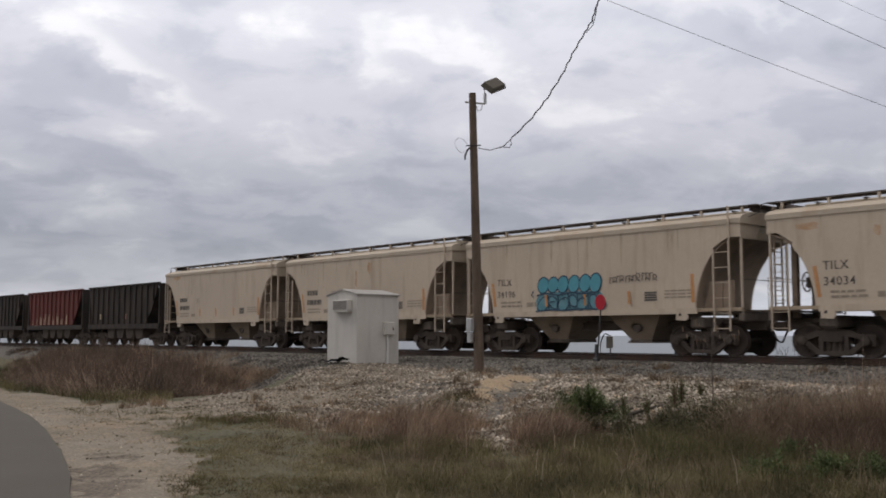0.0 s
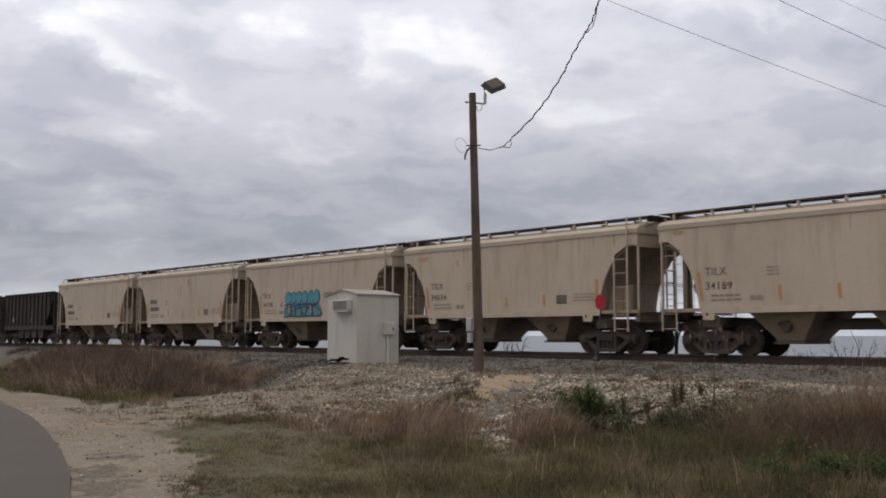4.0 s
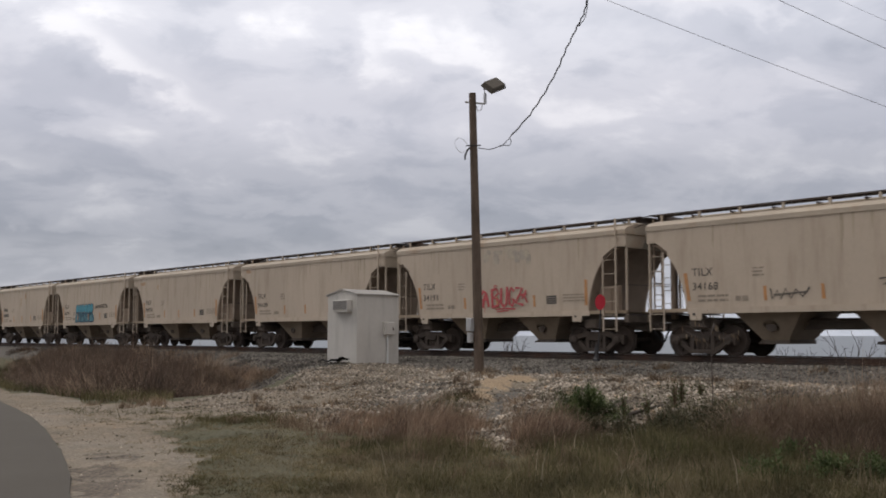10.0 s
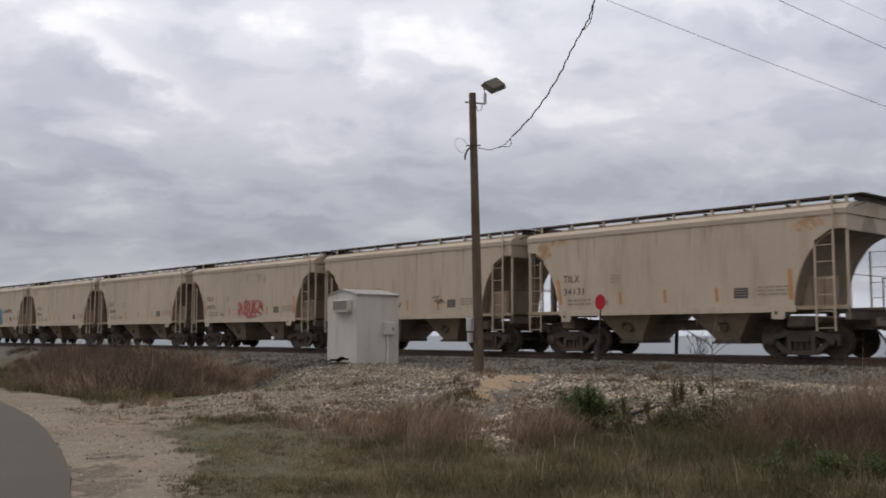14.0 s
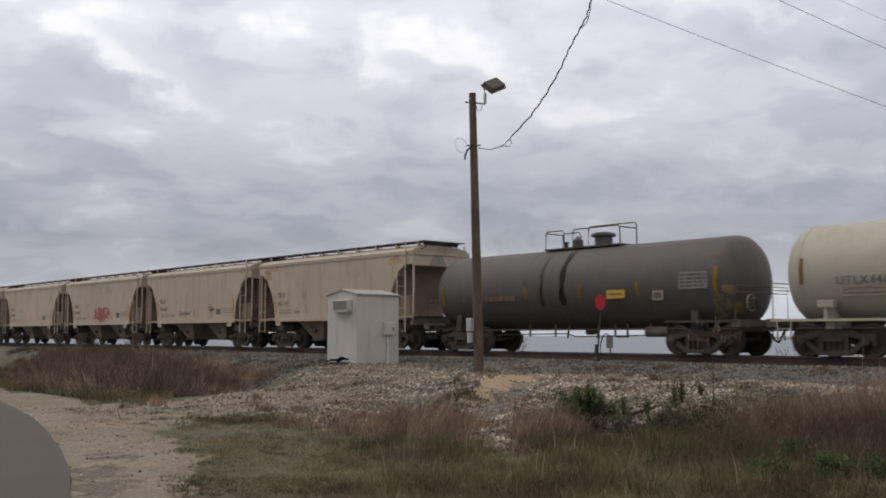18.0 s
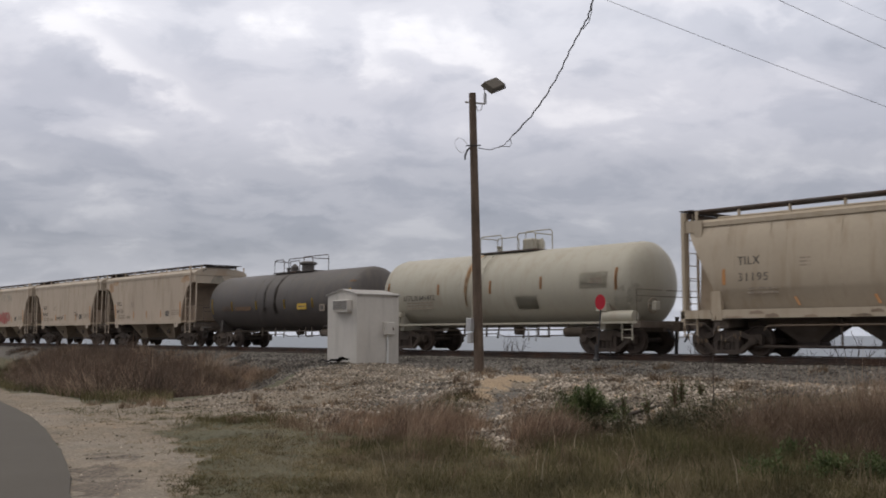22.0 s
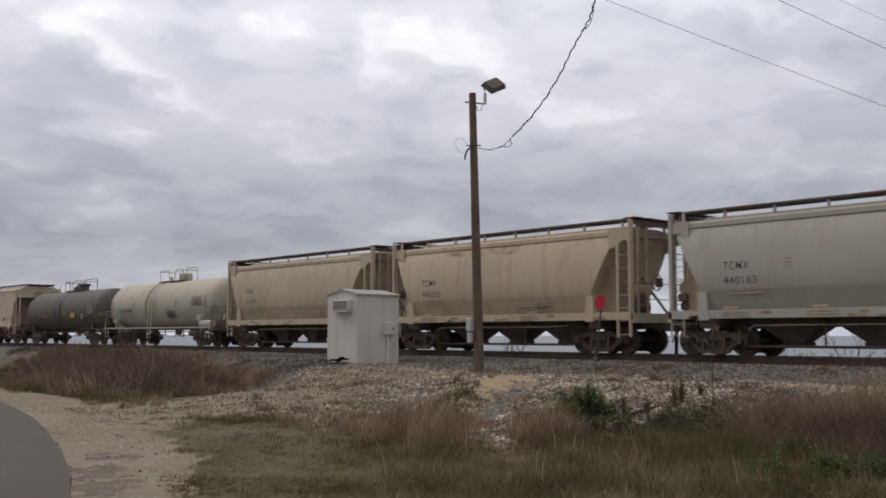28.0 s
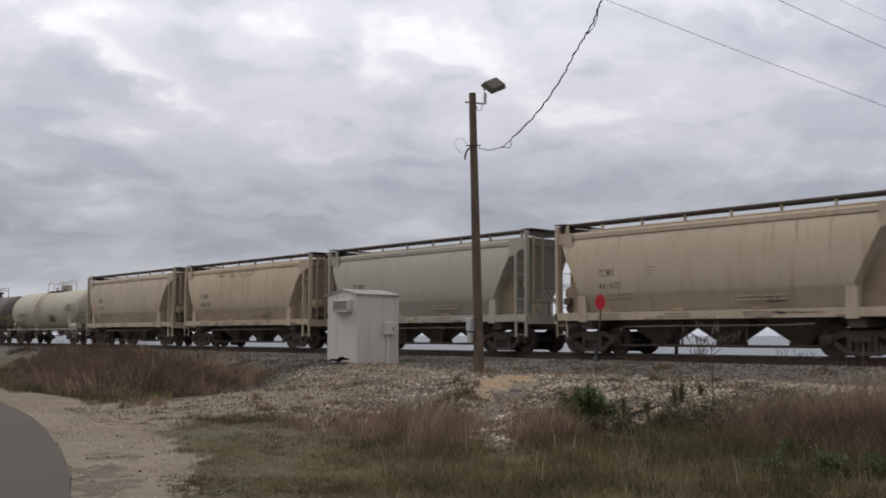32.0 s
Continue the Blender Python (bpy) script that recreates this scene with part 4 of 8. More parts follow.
def blue_graffiti(car):
    y = -1.545
    for i, (x, rz) in enumerate(((-1.87, 0.30), (-1.42, 0.29), (-0.98, 0.31), (-0.50, 0.31), (-0.02, 0.32), (0.42, 0.34))):
        oval(car, x, 2.30, 0.27, rz, y - 0.0016 * i, M["cyan"], M["cyan_dark"], 0.03)
    bm = bmesh.new()
    prism(bm, [(-2.18, 1.43), (-1.5, 1.45), (-0.6, 1.42), (0.2, 1.45), (0.72, 1.43), (0.86, 1.62), (0.72, 1.90), (0.55, 2.05), (-2.02, 2.05), (-2.20, 1.80)], y - 0.002, y + 0.004)
    part("graffiti_ground", bm, M["cyan_wash"], car)
    for i, (x, w, z, h, ln) in enumerate(((-1.86, 0.27, 1.66, 0.27, 0.10), (-1.40, 0.22, 1.70, 0.24, -0.08), (-0.95, 0.25, 1.64, 0.25, 0.06), (-0.52, 0.20, 1.74, 0.22, -0.05), (-0.10, 0.26, 1.66, 0.26, 0.10), (0.38, 0.24, 1.68, 0.27, -0.06), (0.70, 0.15, 1.60, 0.18, 0.0))):
        oval(car, x, z, w, h, y - 0.012 - 0.0016 * i, M["cyan_wash"], M["cyan_dark"], ln)
    for i, pts in enumerate(([(-2.15, 1.96), (-1.7, 2.02), (-1.2, 1.95), (-0.6, 2.02), (0.0, 1.96), (0.55, 2.02)], [(-2.20, 1.42), (-1.6, 1.46), (-0.9, 1.43), (-0.2, 1.47), (0.7, 1.44)],
                             [(-1.62, 1.95), (-1.58, 1.5)], [(-1.18, 1.92), (-1.22, 1.55)], [(-0.72, 2.0), (-0.70, 1.62), (-0.62, 1.5)], [(-0.30, 1.98), (-0.34, 1.6)], [(0.14, 1.98), (0.16, 1.5)],
                             [(-1.5, 1.72), (-1.3, 1.74)], [(-1.02, 1.82), (-0.86, 1.80)], [(-0.2, 1.80), (0.0, 1.82)], [(-2.26, 2.12), (-2.36, 1.98), (-2.26, 1.90)])):
        stroke(car, pts, 0.05, y - 0.028 - 0.004 * i, M["cyan_dark"])
    # an illegible scrawl beside it
    r = random.Random(31)
    x = 1.0
    for k in range(12):
        h = r.uniform(0.18, 0.26)
        z = 2.26 + 0.03 * r.random() + 0.002 * k
        a = [(x, z), (x + 0.02, z + h), (x + 0.13, z + h * r.uniform(0.7, 1.1)), (x + 0.14, z + h * 0.4), (x + 0.02, z + h * 0.35), (x + 0.15, z + r.uniform(-0.04, 0.04))]
        stroke(car, a[:3] + (a[3:] if k % 2 else []), 0.035, y - 0.002 * (k % 3), M["ink"])
        x += 0.135 + (0.10 if k in (3, 7) else 0.0)


def red_graffiti(car):
    y = -1.545
    red = M["red_spray"]
    for i, (pts, w) in enumerate((
            ([(-0.93, 1.74), (-0.86, 1.60), (-0.76, 1.66), (-0.80, 1.80), (-0.94, 1.84)], 0.07),
            ([(-0.88, 2.02), (-0.72, 2.20), (-0.58, 2.12), (-0.66, 1.98), (-0.74, 1.60)], 0.10), ([(-0.58, 2.12), (-0.44, 1.62)], 0.10), ([(-0.80, 1.88), (-0.46, 1.90)], 0.07),
            ([(-0.28, 2.22), (-0.24, 1.60)], 0.11), ([(-0.34, 2.20), (-0.04, 2.26), (0.06, 2.10), (-0.18, 1.95), (0.10, 1.84), (0.06, 1.66), (-0.26, 1.60)], 0.09),
            ([(0.20, 2.28), (0.20, 1.76), (0.32, 1.62), (0.46, 1.70), (0.50, 2.32)], 0.10),
            ([(0.84, 2.14), (0.72, 2.28), (0.60, 2.08), (0.62, 1.72), (0.76, 1.62), (0.86, 1.84), (0.74, 1.88)], 0.09),
            ([(0.90, 2.26), (1.24, 2.24), (0.92, 1.74), (1.30, 1.66)], 0.10),
            ([(1.14, 2.00), (1.46, 2.04)], 0.06), ([(1.22, 1.86), (1.44, 2.16)], 0.06), ([(1.36, 1.98), (1.48, 1.74)], 0.06),
            ([(-0.06, 1.52), (0.40, 1.56), (0.92, 1.52)], 0.05), ([(0.0, 1.44), (0.60, 1.48)], 0.04),
            ([(-0.62, 1.62), (-0.60, 1.42)], 0.025), ([(0.34, 1.64), (0.35, 1.46)], 0.025), ([(-0.10, 2.2), (-0.12, 2.38), (0.02, 2.36)], 0.05))):
        stroke(car, pts, w, y - 0.003 * i, red)
    for i, (x, z, w, h) in enumerate(((-0.58, 3.42, 0.34, 0.42), (-0.46, 3.58, 0.22, 0.2), (-0.07, 3.34, 0.30, 0.46), (0.02, 3.55, 0.5, 0.2), (0.66, 3.62, 0.8, 0.22), (0.78, 3.46, 0.62, 0.36), (1.30, 3.42, 0.55, 0.40), (1.52, 3.26, 0.26, 0.42), (0.98, 3.28, 0.3, 0.3))):
        blob(car, x, z, w, h, M["buffed"], -1.534 - 0.0006 * i, 40 + i, n=34)


two_bay = two_bay_hopper()


# ---- three-bay covered hopper with rounded sides and open ends ----
SEC3 = [(1.33, 1.34), (1.44, 1.60), (1.55, 1.86), (1.597, 1.98), (1.60, 2.55), (1.58, 3.0), (1.52, 3.42), (1.42, 3.74), (1.36, 3.86)]


def reach3(z):
    """Half length of the body at height z."""
    return 4.63 + max(0.0, min(z, 3.86) - 2.0) * 0.52


def three_bay_hopper(paint, gear=-1):
    car = empty("covered_hopper", "", "freight car", "three-bay hoppers of the train")
    bm = bmesh.new()
    sec = SEC3 + [(-y, z) for y, z in SEC3[::-1]]
    sec = [(-y, z) for y, z in sec]
    rows = []
    for u in np.linspace(-1, 1, 13):
        rows.append([(u * reach3(z), y, z) for y, z in sec])
    vs = quad_strip(bm, rows)
    k = len(sec) - 1
    for i in range(len(SEC3) - 1):
        bm.faces.new((vs[0][i], vs[0][i + 1], vs[0][k - i - 1], vs[0][k - i]))
        bm.faces.new((vs[-1][i + 1], vs[-1][i], vs[-1][k - i], vs[-1][k - i - 1]))
    for i in range(len(vs) - 1):
        bm.faces.new((vs[i][0], vs[i + 1][0], vs[i + 1][-1], vs[i][-1]))
    bmesh.ops.recalc_face_normals(bm, faces=bm.faces)
    body = part("body", bm, paint, car, smooth=True)
    for u in (-3.9, -2.3, -0.75, 0.85, 2.4, 4.0):
        for side in (-1, 1):
            bm = bmesh.new()
            tube(bm, [(u, side * (y - 0.002), z) for y, z in SEC3], 0.007, 5)
            part("weld_seam", bm, M["dirt_film"], body)
    bm = bmesh.new()
    prism(bm, [(-1.44, 3.80), (-1.44, 3.93), (-1.2, 4.03), (-0.6, 4.09), (0.6, 4.09), (1.2, 4.03), (1.44, 3.93), (1.44, 3.80)], -5.62, 5.70, "x")
    part("roof", bm, paint, car)
    for side in (-1, 1):
        bm = bmesh.new()
        a, b = sorted((side * 1.44, side * 1.56))
        box(bm, -5.76, 6.28, a, b, 1.09, 1.34)
        part("side_sill", bm, paint, car, "soiled side sill")
        bm = bmesh.new()
        box(bm, -5.7, 6.1, side * 0.86 - 0.26, side * 0.86 + 0.26, 4.27, 4.31)
        tube(bm, [(-5.7, side * 1.16, 4.31), (6.1, side * 1.16, 4.31)], 0.045, 6)
        rb = part("running_board", bm, M["walkway"], car, "brown grating walkway along the roof")
        for x in np.linspace(-5.6, 5.6, 8):
            bm = bmesh.new()
            box(bm, -0.035, 0.035, -0.03, 0.03, 3.97, 4.27)
            part("bracket", bm, paint, rb, at=(float(x), side * 1.12, 0))
    for sgn in (-1, 1):
        def span(a, b):
            return min(sgn * a, sgn * b), max(sgn * a, sgn * b)
        # corner posts; the brake end has the longer platform
        end = 6.18 if sgn > 0 else 5.66
        for y in (-1.48, 1.48):
            bm = bmesh.new()
            box(bm, *span(end - 0.055, end + 0.055), y - 0.07, y + 0.07, 1.2, 4.26)
            part("corner_post", bm, paint, car)
            # gusset that carries the roof out to the post
            bm = bmesh.new()
            if sgn > 0:
                prism(bm, [(5.30, 3.34), (5.68, 3.46), (5.78, 3.57), (5.95, 3.63), (6.08, 3.57), (6.13, 3.44), (6.13, 4.0), (5.30, 4.0)], y - 0.02, y + 0.02)
            else:
                prism(bm, [(-5.02, 3.24), (-5.21, 3.24), (-5.26, 3.58), (-5.36, 3.66), (-5.60, 3.64), (-5.60, 4.0), (-5.02, 4.0)], y - 0.02, y + 0.02)
            part("gusset", bm, paint, car)
            out = y + (0.05 if y > 0 else -0.05)
            if sgn > 0:
                ladder("ladder", car, 5.70, 6.18, out, 0.55, 4.28, 0.42, paint, 0.034, inner=3.50)
            else:
                ladder("ladder", car, -5.66, -5.22, out, 0.55, 1.15, 0.3, paint, 0.018)
                bm = bmesh.new()
                box(bm, -5.24, -5.16, y - 0.03, y + 0.03, 3.99, 4.27)
                part("roof_post", bm, paint, car)
        # ladder on the end of the car
        bm = bmesh.new()
        pair = (-1.12, -0.66) if sgn > 0 else (-1.30, -0.78)
        for y in pair:
            box(bm, *span(end - 0.03, end + 0.03), y - 0.03, y + 0.03, 1.25, 4.12)
        for q in range(7):
            tube(bm, [(sgn * end, pair[0], 1.55 + q * 0.38), (sgn * end, pair[1], 1.55 + q * 0.38)], 0.013, 5)
        part("end_ladder", bm, M["sill"], car)
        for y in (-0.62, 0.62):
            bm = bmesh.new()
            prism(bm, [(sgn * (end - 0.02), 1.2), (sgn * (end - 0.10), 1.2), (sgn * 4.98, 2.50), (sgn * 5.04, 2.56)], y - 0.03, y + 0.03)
            part("end_brace", bm, M["beige_dark"], car)
        # shear plate between the slope and the sill
        bm = bmesh.new()
        prism(bm, [(sgn * 4.60, 1.16), (sgn * 5.40, 1.16), (sgn * 5.30, 2.95), (sgn * 5.02, 2.70), (sgn * 4.66, 2.02)], -1.12, -1.08)
        part("shear_plate", bm, M["sill"], car)
        bm = bmesh.new()
        box(bm, *span(end - 0.02, end + 0.12), -1.56, 1.56, 1.0, 1.30)
        part("end_sill", bm, paint, car)
        bm = bmesh.new()
        box(bm, *span(end - 0.28, end + 0.17), -1.45, 1.45, 4.312, 4.34)
        box(bm, *span(end - 0.06, end + 0.06), -1.40, 1.40, 4.10, 4.26)
        box(bm, *span(5.55, 5.65), -1.40, 1.40, 3.80, 3.95)
        part("end_running_board", bm, M["walkway"], car)
        for y in (-1.50, 1.42):
            bm = bmesh.new()
            prism(bm, [(sgn * 4.36, 1.04), (sgn * 4.70, 1.04), (sgn * 4.70, 1.88), (sgn * 4.40, 1.88)], y - 0.08, y + 0.08)
            part("bolster_web", bm, paint, car)
        bm = bmesh.new()
        box(bm, *span(4.8, end), -1.42, 1.42, 1.12, 1.16)
        part("end_platform", bm, M["walkway"], car)
        bm = bmesh.new()
        box(bm, sgn * 4.55 - 0.25, sgn * 4.55 + 0.25, -1.35, 1.35, 0.80, 1.10, 0.04)
        part("body_bolster", bm, M["under"], car)
        bm = bmesh.new()
        rail = end + 0.1
        tube(bm, [(sgn * rail, -1.45, 1.3), (sgn * rail, -1.45, 2.25), (sgn * rail, 1.45, 2.25), (sgn * rail, 1.45, 1.3)], 0.014, 5)
        tube(bm, [(sgn * rail, -1.45, 1.75), (sgn * rail, 1.45, 1.75)], 0.014, 5)
        part("hand_rail", bm, M["under"], car)
        add_truck(car, sgn * 4.55)
        add_coupler(car, sgn * 6.63, sgn)
    # hand brake, air reservoir and valve on one end platform
    brake_wheel(car, gear * 5.80, 0.35, 2.35)
    gx = gear * (5.95 if gear > 0 else 5.45)
    for z, r, name in ((2.02, 0.20, "air_reservoir"), (1.50, 0.16, "brake_cylinder")):
        bm = bmesh.new()
        lathe(bm, [(-0.42, 0.05), (-0.38, r), (0.38, r), (0.42, 0.05)], 14)
        for w in bm.verts:
            w.co += Vector((gx, -0.75, z))
        part(name, bm, M["sill"] if z > 1.8 else M["under"], car, smooth=True)
    bm = bmesh.new()
    box(bm, gx - 0.14, gx + 0.14, -1.30, -1.02, 1.62, 1.86, 0.03)
    part("control_valve", bm, M["under"], car)
    bm = bmesh.new()
    box(bm, gx - 0.05, gx + 0.05, -0.95, -0.55, 1.16, 1.86)
    part("equipment_bracket", bm, M["under"], car)
    bm = bmesh.new()
    box(bm, -6.2, 6.2, -0.30, 0.30, 0.84, 1.04)
    part("centre_sill", bm, M["under"], car)
    for cx in (-2.4, 0.0, 2.4):
        bm = bmesh.new()
        top = [(cx - 1.19, -1.42, 1.30), (cx + 1.19, -1.42, 1.30), (cx + 1.19, 1.42, 1.30), (cx - 1.19, 1.42, 1.30)]
        mid = [(cx - 1.08, -0.62, 1.0), (cx + 1.08, -0.62, 1.0), (cx + 1.08, 0.62, 1.0), (cx - 1.08, 0.62, 1.0)]
        bot = [(cx - 0.29, -0.30, 0.42), (cx + 0.29, -0.30, 0.42), (cx + 0.29, 0.30, 0.42), (cx - 0.29, 0.30, 0.42)]
        loops = [[bm.verts.new(p) for p in q] for q in (top, mid, bot)]
        for a, b in zip(loops, loops[1:]):
            for i in range(4):
                bm.faces.new((a[i], b[i], b[(i + 1) % 4], a[(i + 1) % 4]))
        bm.faces.new(loops[-1][::-1])
        bm.faces.new(loops[0])
        bmesh.ops.recalc_face_normals(bm, faces=bm.faces)
        bay = part("discharge_bay", bm, M["under"], car)
        bm = bmesh.new()
        box(bm, cx - 0.34, cx + 0.34, -0.34, 0.34, 0.30, 0.42, 0.02)
        part("outlet_gate", bm, M["truck"], bay)
    bm = bmesh.new()
    tube(bm, [(-3.7, -0.95, 0.29), (3.3, -0.95, 0.29)], 0.045, 6)
    part("unloading_pipe", bm, M["truck"], car)
    for cx in (-1.1, 1.1):
        bm = bmesh.new()
        box(bm, cx - 0.025, cx + 0.025, -0.97, -0.93, 0.29, 1.05)
        part("pipe_hanger", bm, M["under"], car)
    bm = bmesh.new()
    tube(bm, [(-3.16, -1.36, 0.74), (-3.12, -1.36, 0.82), (-3.0, -1.36, 0.88), (-1.0, -1.36, 0.89), (2.6, -1.36, 0.89), (3.4, -1.36, 0.92)], 0.024, 7)
    part("train_pipe", bm, M["beige_dark"], car, "dusty pipe slung below the sill")
    bm = bmesh.new()
    box(bm, -5.2, 5.2, -0.40, 0.40, 4.08, 4.20, 0.03)
    part("roof_hatch", bm, paint, car)
    return car


def dress_three_bay(car, mark, number, kind):
    y = -1.60
    drop = 0.0 if kind == "tilx" else 0.12
    text_part(mark, 0.34, (-3.80, y, 2.60 - drop), car, M["ink"], width=0.62 if number == "441470" else 0.82 if drop else 0.70)
    text_part(number, 0.32, (-3.80, y, 2.14 - drop * 0.6), car, M["ink"], width=0.86 if number == "441470" else 1.05 if len(number) > 5 else 0.92)
    bars("stencil_block", car, -3.5, 1.98, 0.95, 0.24, 2, M["faint_ink"], y + 0.02, 0.5)
    bars("stencil_block", car, -1.9, 2.75, 0.3, 0.3, 3, M["faint_ink"], y + 0.004, 0.6)
    if kind == "tilx":
        for x in (-4.3, 4.1):
            stripe(car, x, 2.05, 2.5, M["orange"], -1.606, 0.10)
        for x in (-2.0, 0.2, 2.3):
            stripe(car, x, 1.42, 1.66, M["orange"], -1.56, 0.08, -0.12)
        bars("stencil_block", car, 1.6, 1.72, 1.0, 0.2, 2, M["faint_ink"], -1.57, 0.4)
    else:
        for x in (-3.9, -1.3, 1.4):
            bm = bmesh.new()
            for i in range(2):
                box(bm, x, x + 0.9, -1.566, -1.558, 1.13 + i * 0.09, 1.19 + i * 0.09)
            part("reflective_stripe", bm, M["faint_ink"], car)
        bm = bmesh.new()
        for i in range(2):
            prism(bm, [(2.05 + i * 0.30, 1.54), (2.30 + i * 0.30, 1.54), (2.30 + i * 0.30, 1.67), (2.05 + i * 0.30, 1.67)], -1.478, -1.470)
        part("consolidated_stencil", bm, M["ink"] if kind == "tcmx" else M["faint_ink"], car)
        for x in (-3.95, -1.2, 1.6):
            bm = bmesh.new()
            prism(bm, [(x, 1.36), (x + 0.45, 1.36), (x + 0.45, 1.43), (x, 1.43)], -1.40, -1.385)
            part("reflective_stripe", bm, M["rust_patch"], car)
        bars("stencil_block", car, 1.2, 1.78, 1.6, 0.22, 2, M["faint_ink"], -1.58, 0.4)


def weather_three_bay(car, seed, rusty, film):
    """Runs and smears that follow the rounded side."""
    r = random.Random(seed)

    def side_y(z):
        return -float(np.interp(z, [q[1] for q in SEC3], [q[0] for q in SEC3])) - 0.004

    def smear(x, z0, z1, w, material, name):
        bm = bmesh.new()
        rows = []
        zs = np.linspace(z0, z1, 7)
        for i, z in enumerate(zs):
            k = w * (0.35 + 0.65 * (i / 6)) * r.uniform(0.7, 1.15)
            c = x + r.uniform(-0.02, 0.02)
            rows.append([(c - k / 2, side_y(z), z), (c + k / 2, side_y(z), z)])
        quad_strip(bm, rows)
        bmesh.ops.solidify(bm, geom=bm.faces[:], thickness=0.002)
        bmesh.ops.recalc_face_normals(bm, faces=bm.faces[:])
        part(name, bm, material, car)
    for _ in range(5):
        x, top = r.uniform(-4.6, 4.6), 3.85
        smear(x, top - r.uniform(0.3, 1.1), top, r.uniform(0.02, 0.05), film, "dirt_run")
    for _ in range(9):
        x, w, h = r.uniform(-5.4, 5.0), r.uniform(0.25, 0.9), r.uniform(0.05, 0.14)
        z = r.choice((1.10, 1.10, 1.20))
        bm = bmesh.new()
        prism(bm, [(x, z), (x + w, z), (x + w * 0.92, z + h * 0.6), (x + w * 0.6, z + h), (x + w * 0.3, z + h * 0.7), (x + 0.04, z + h * 0.8)], -1.564, -1.561)
        part("sill_grime", bm, M["beige_dark"] if r.random() < 0.5 else M["product_smear"], car)
    if rusty:
        for _ in range(26):
            x, z = r.uniform(-2.1, 1.9), 3.70 + r.uniform(-0.16, 0.10)
            w, h = r.uniform(0.25, 0.8), r.uniform(0.05, 0.16)
            n = 9
            lo = [z - h * r.uniform(0.4, 1.1) * math.sin(math.pi * (i + 0.5) / n) for i in range(n)]
            hi = [min(3.84, z + h * r.uniform(0.3, 0.8) * math.sin(math.pi * (i + 0.5) / n)) for i in range(n)]
            xs = [x + w * (i / (n - 1) - 0.5) for i in range(n)]
            bm = bmesh.new()
            quad_strip(bm, [[(q, side_y(a), a), (q, side_y((a + b) / 2), (a + b) / 2), (q, side_y(b), b)] for q, a, b in zip(xs, lo, hi)])
            bmesh.ops.recalc_face_normals(bm, faces=bm.faces[:])
            bmesh.ops.solidify(bm, geom=bm.faces[:], thickness=0.001 + 0.0001 * _)
            bmesh.ops.recalc_face_normals(bm, faces=bm.faces[:])
            part("rust_smear", bm, M["rust_film"], car)


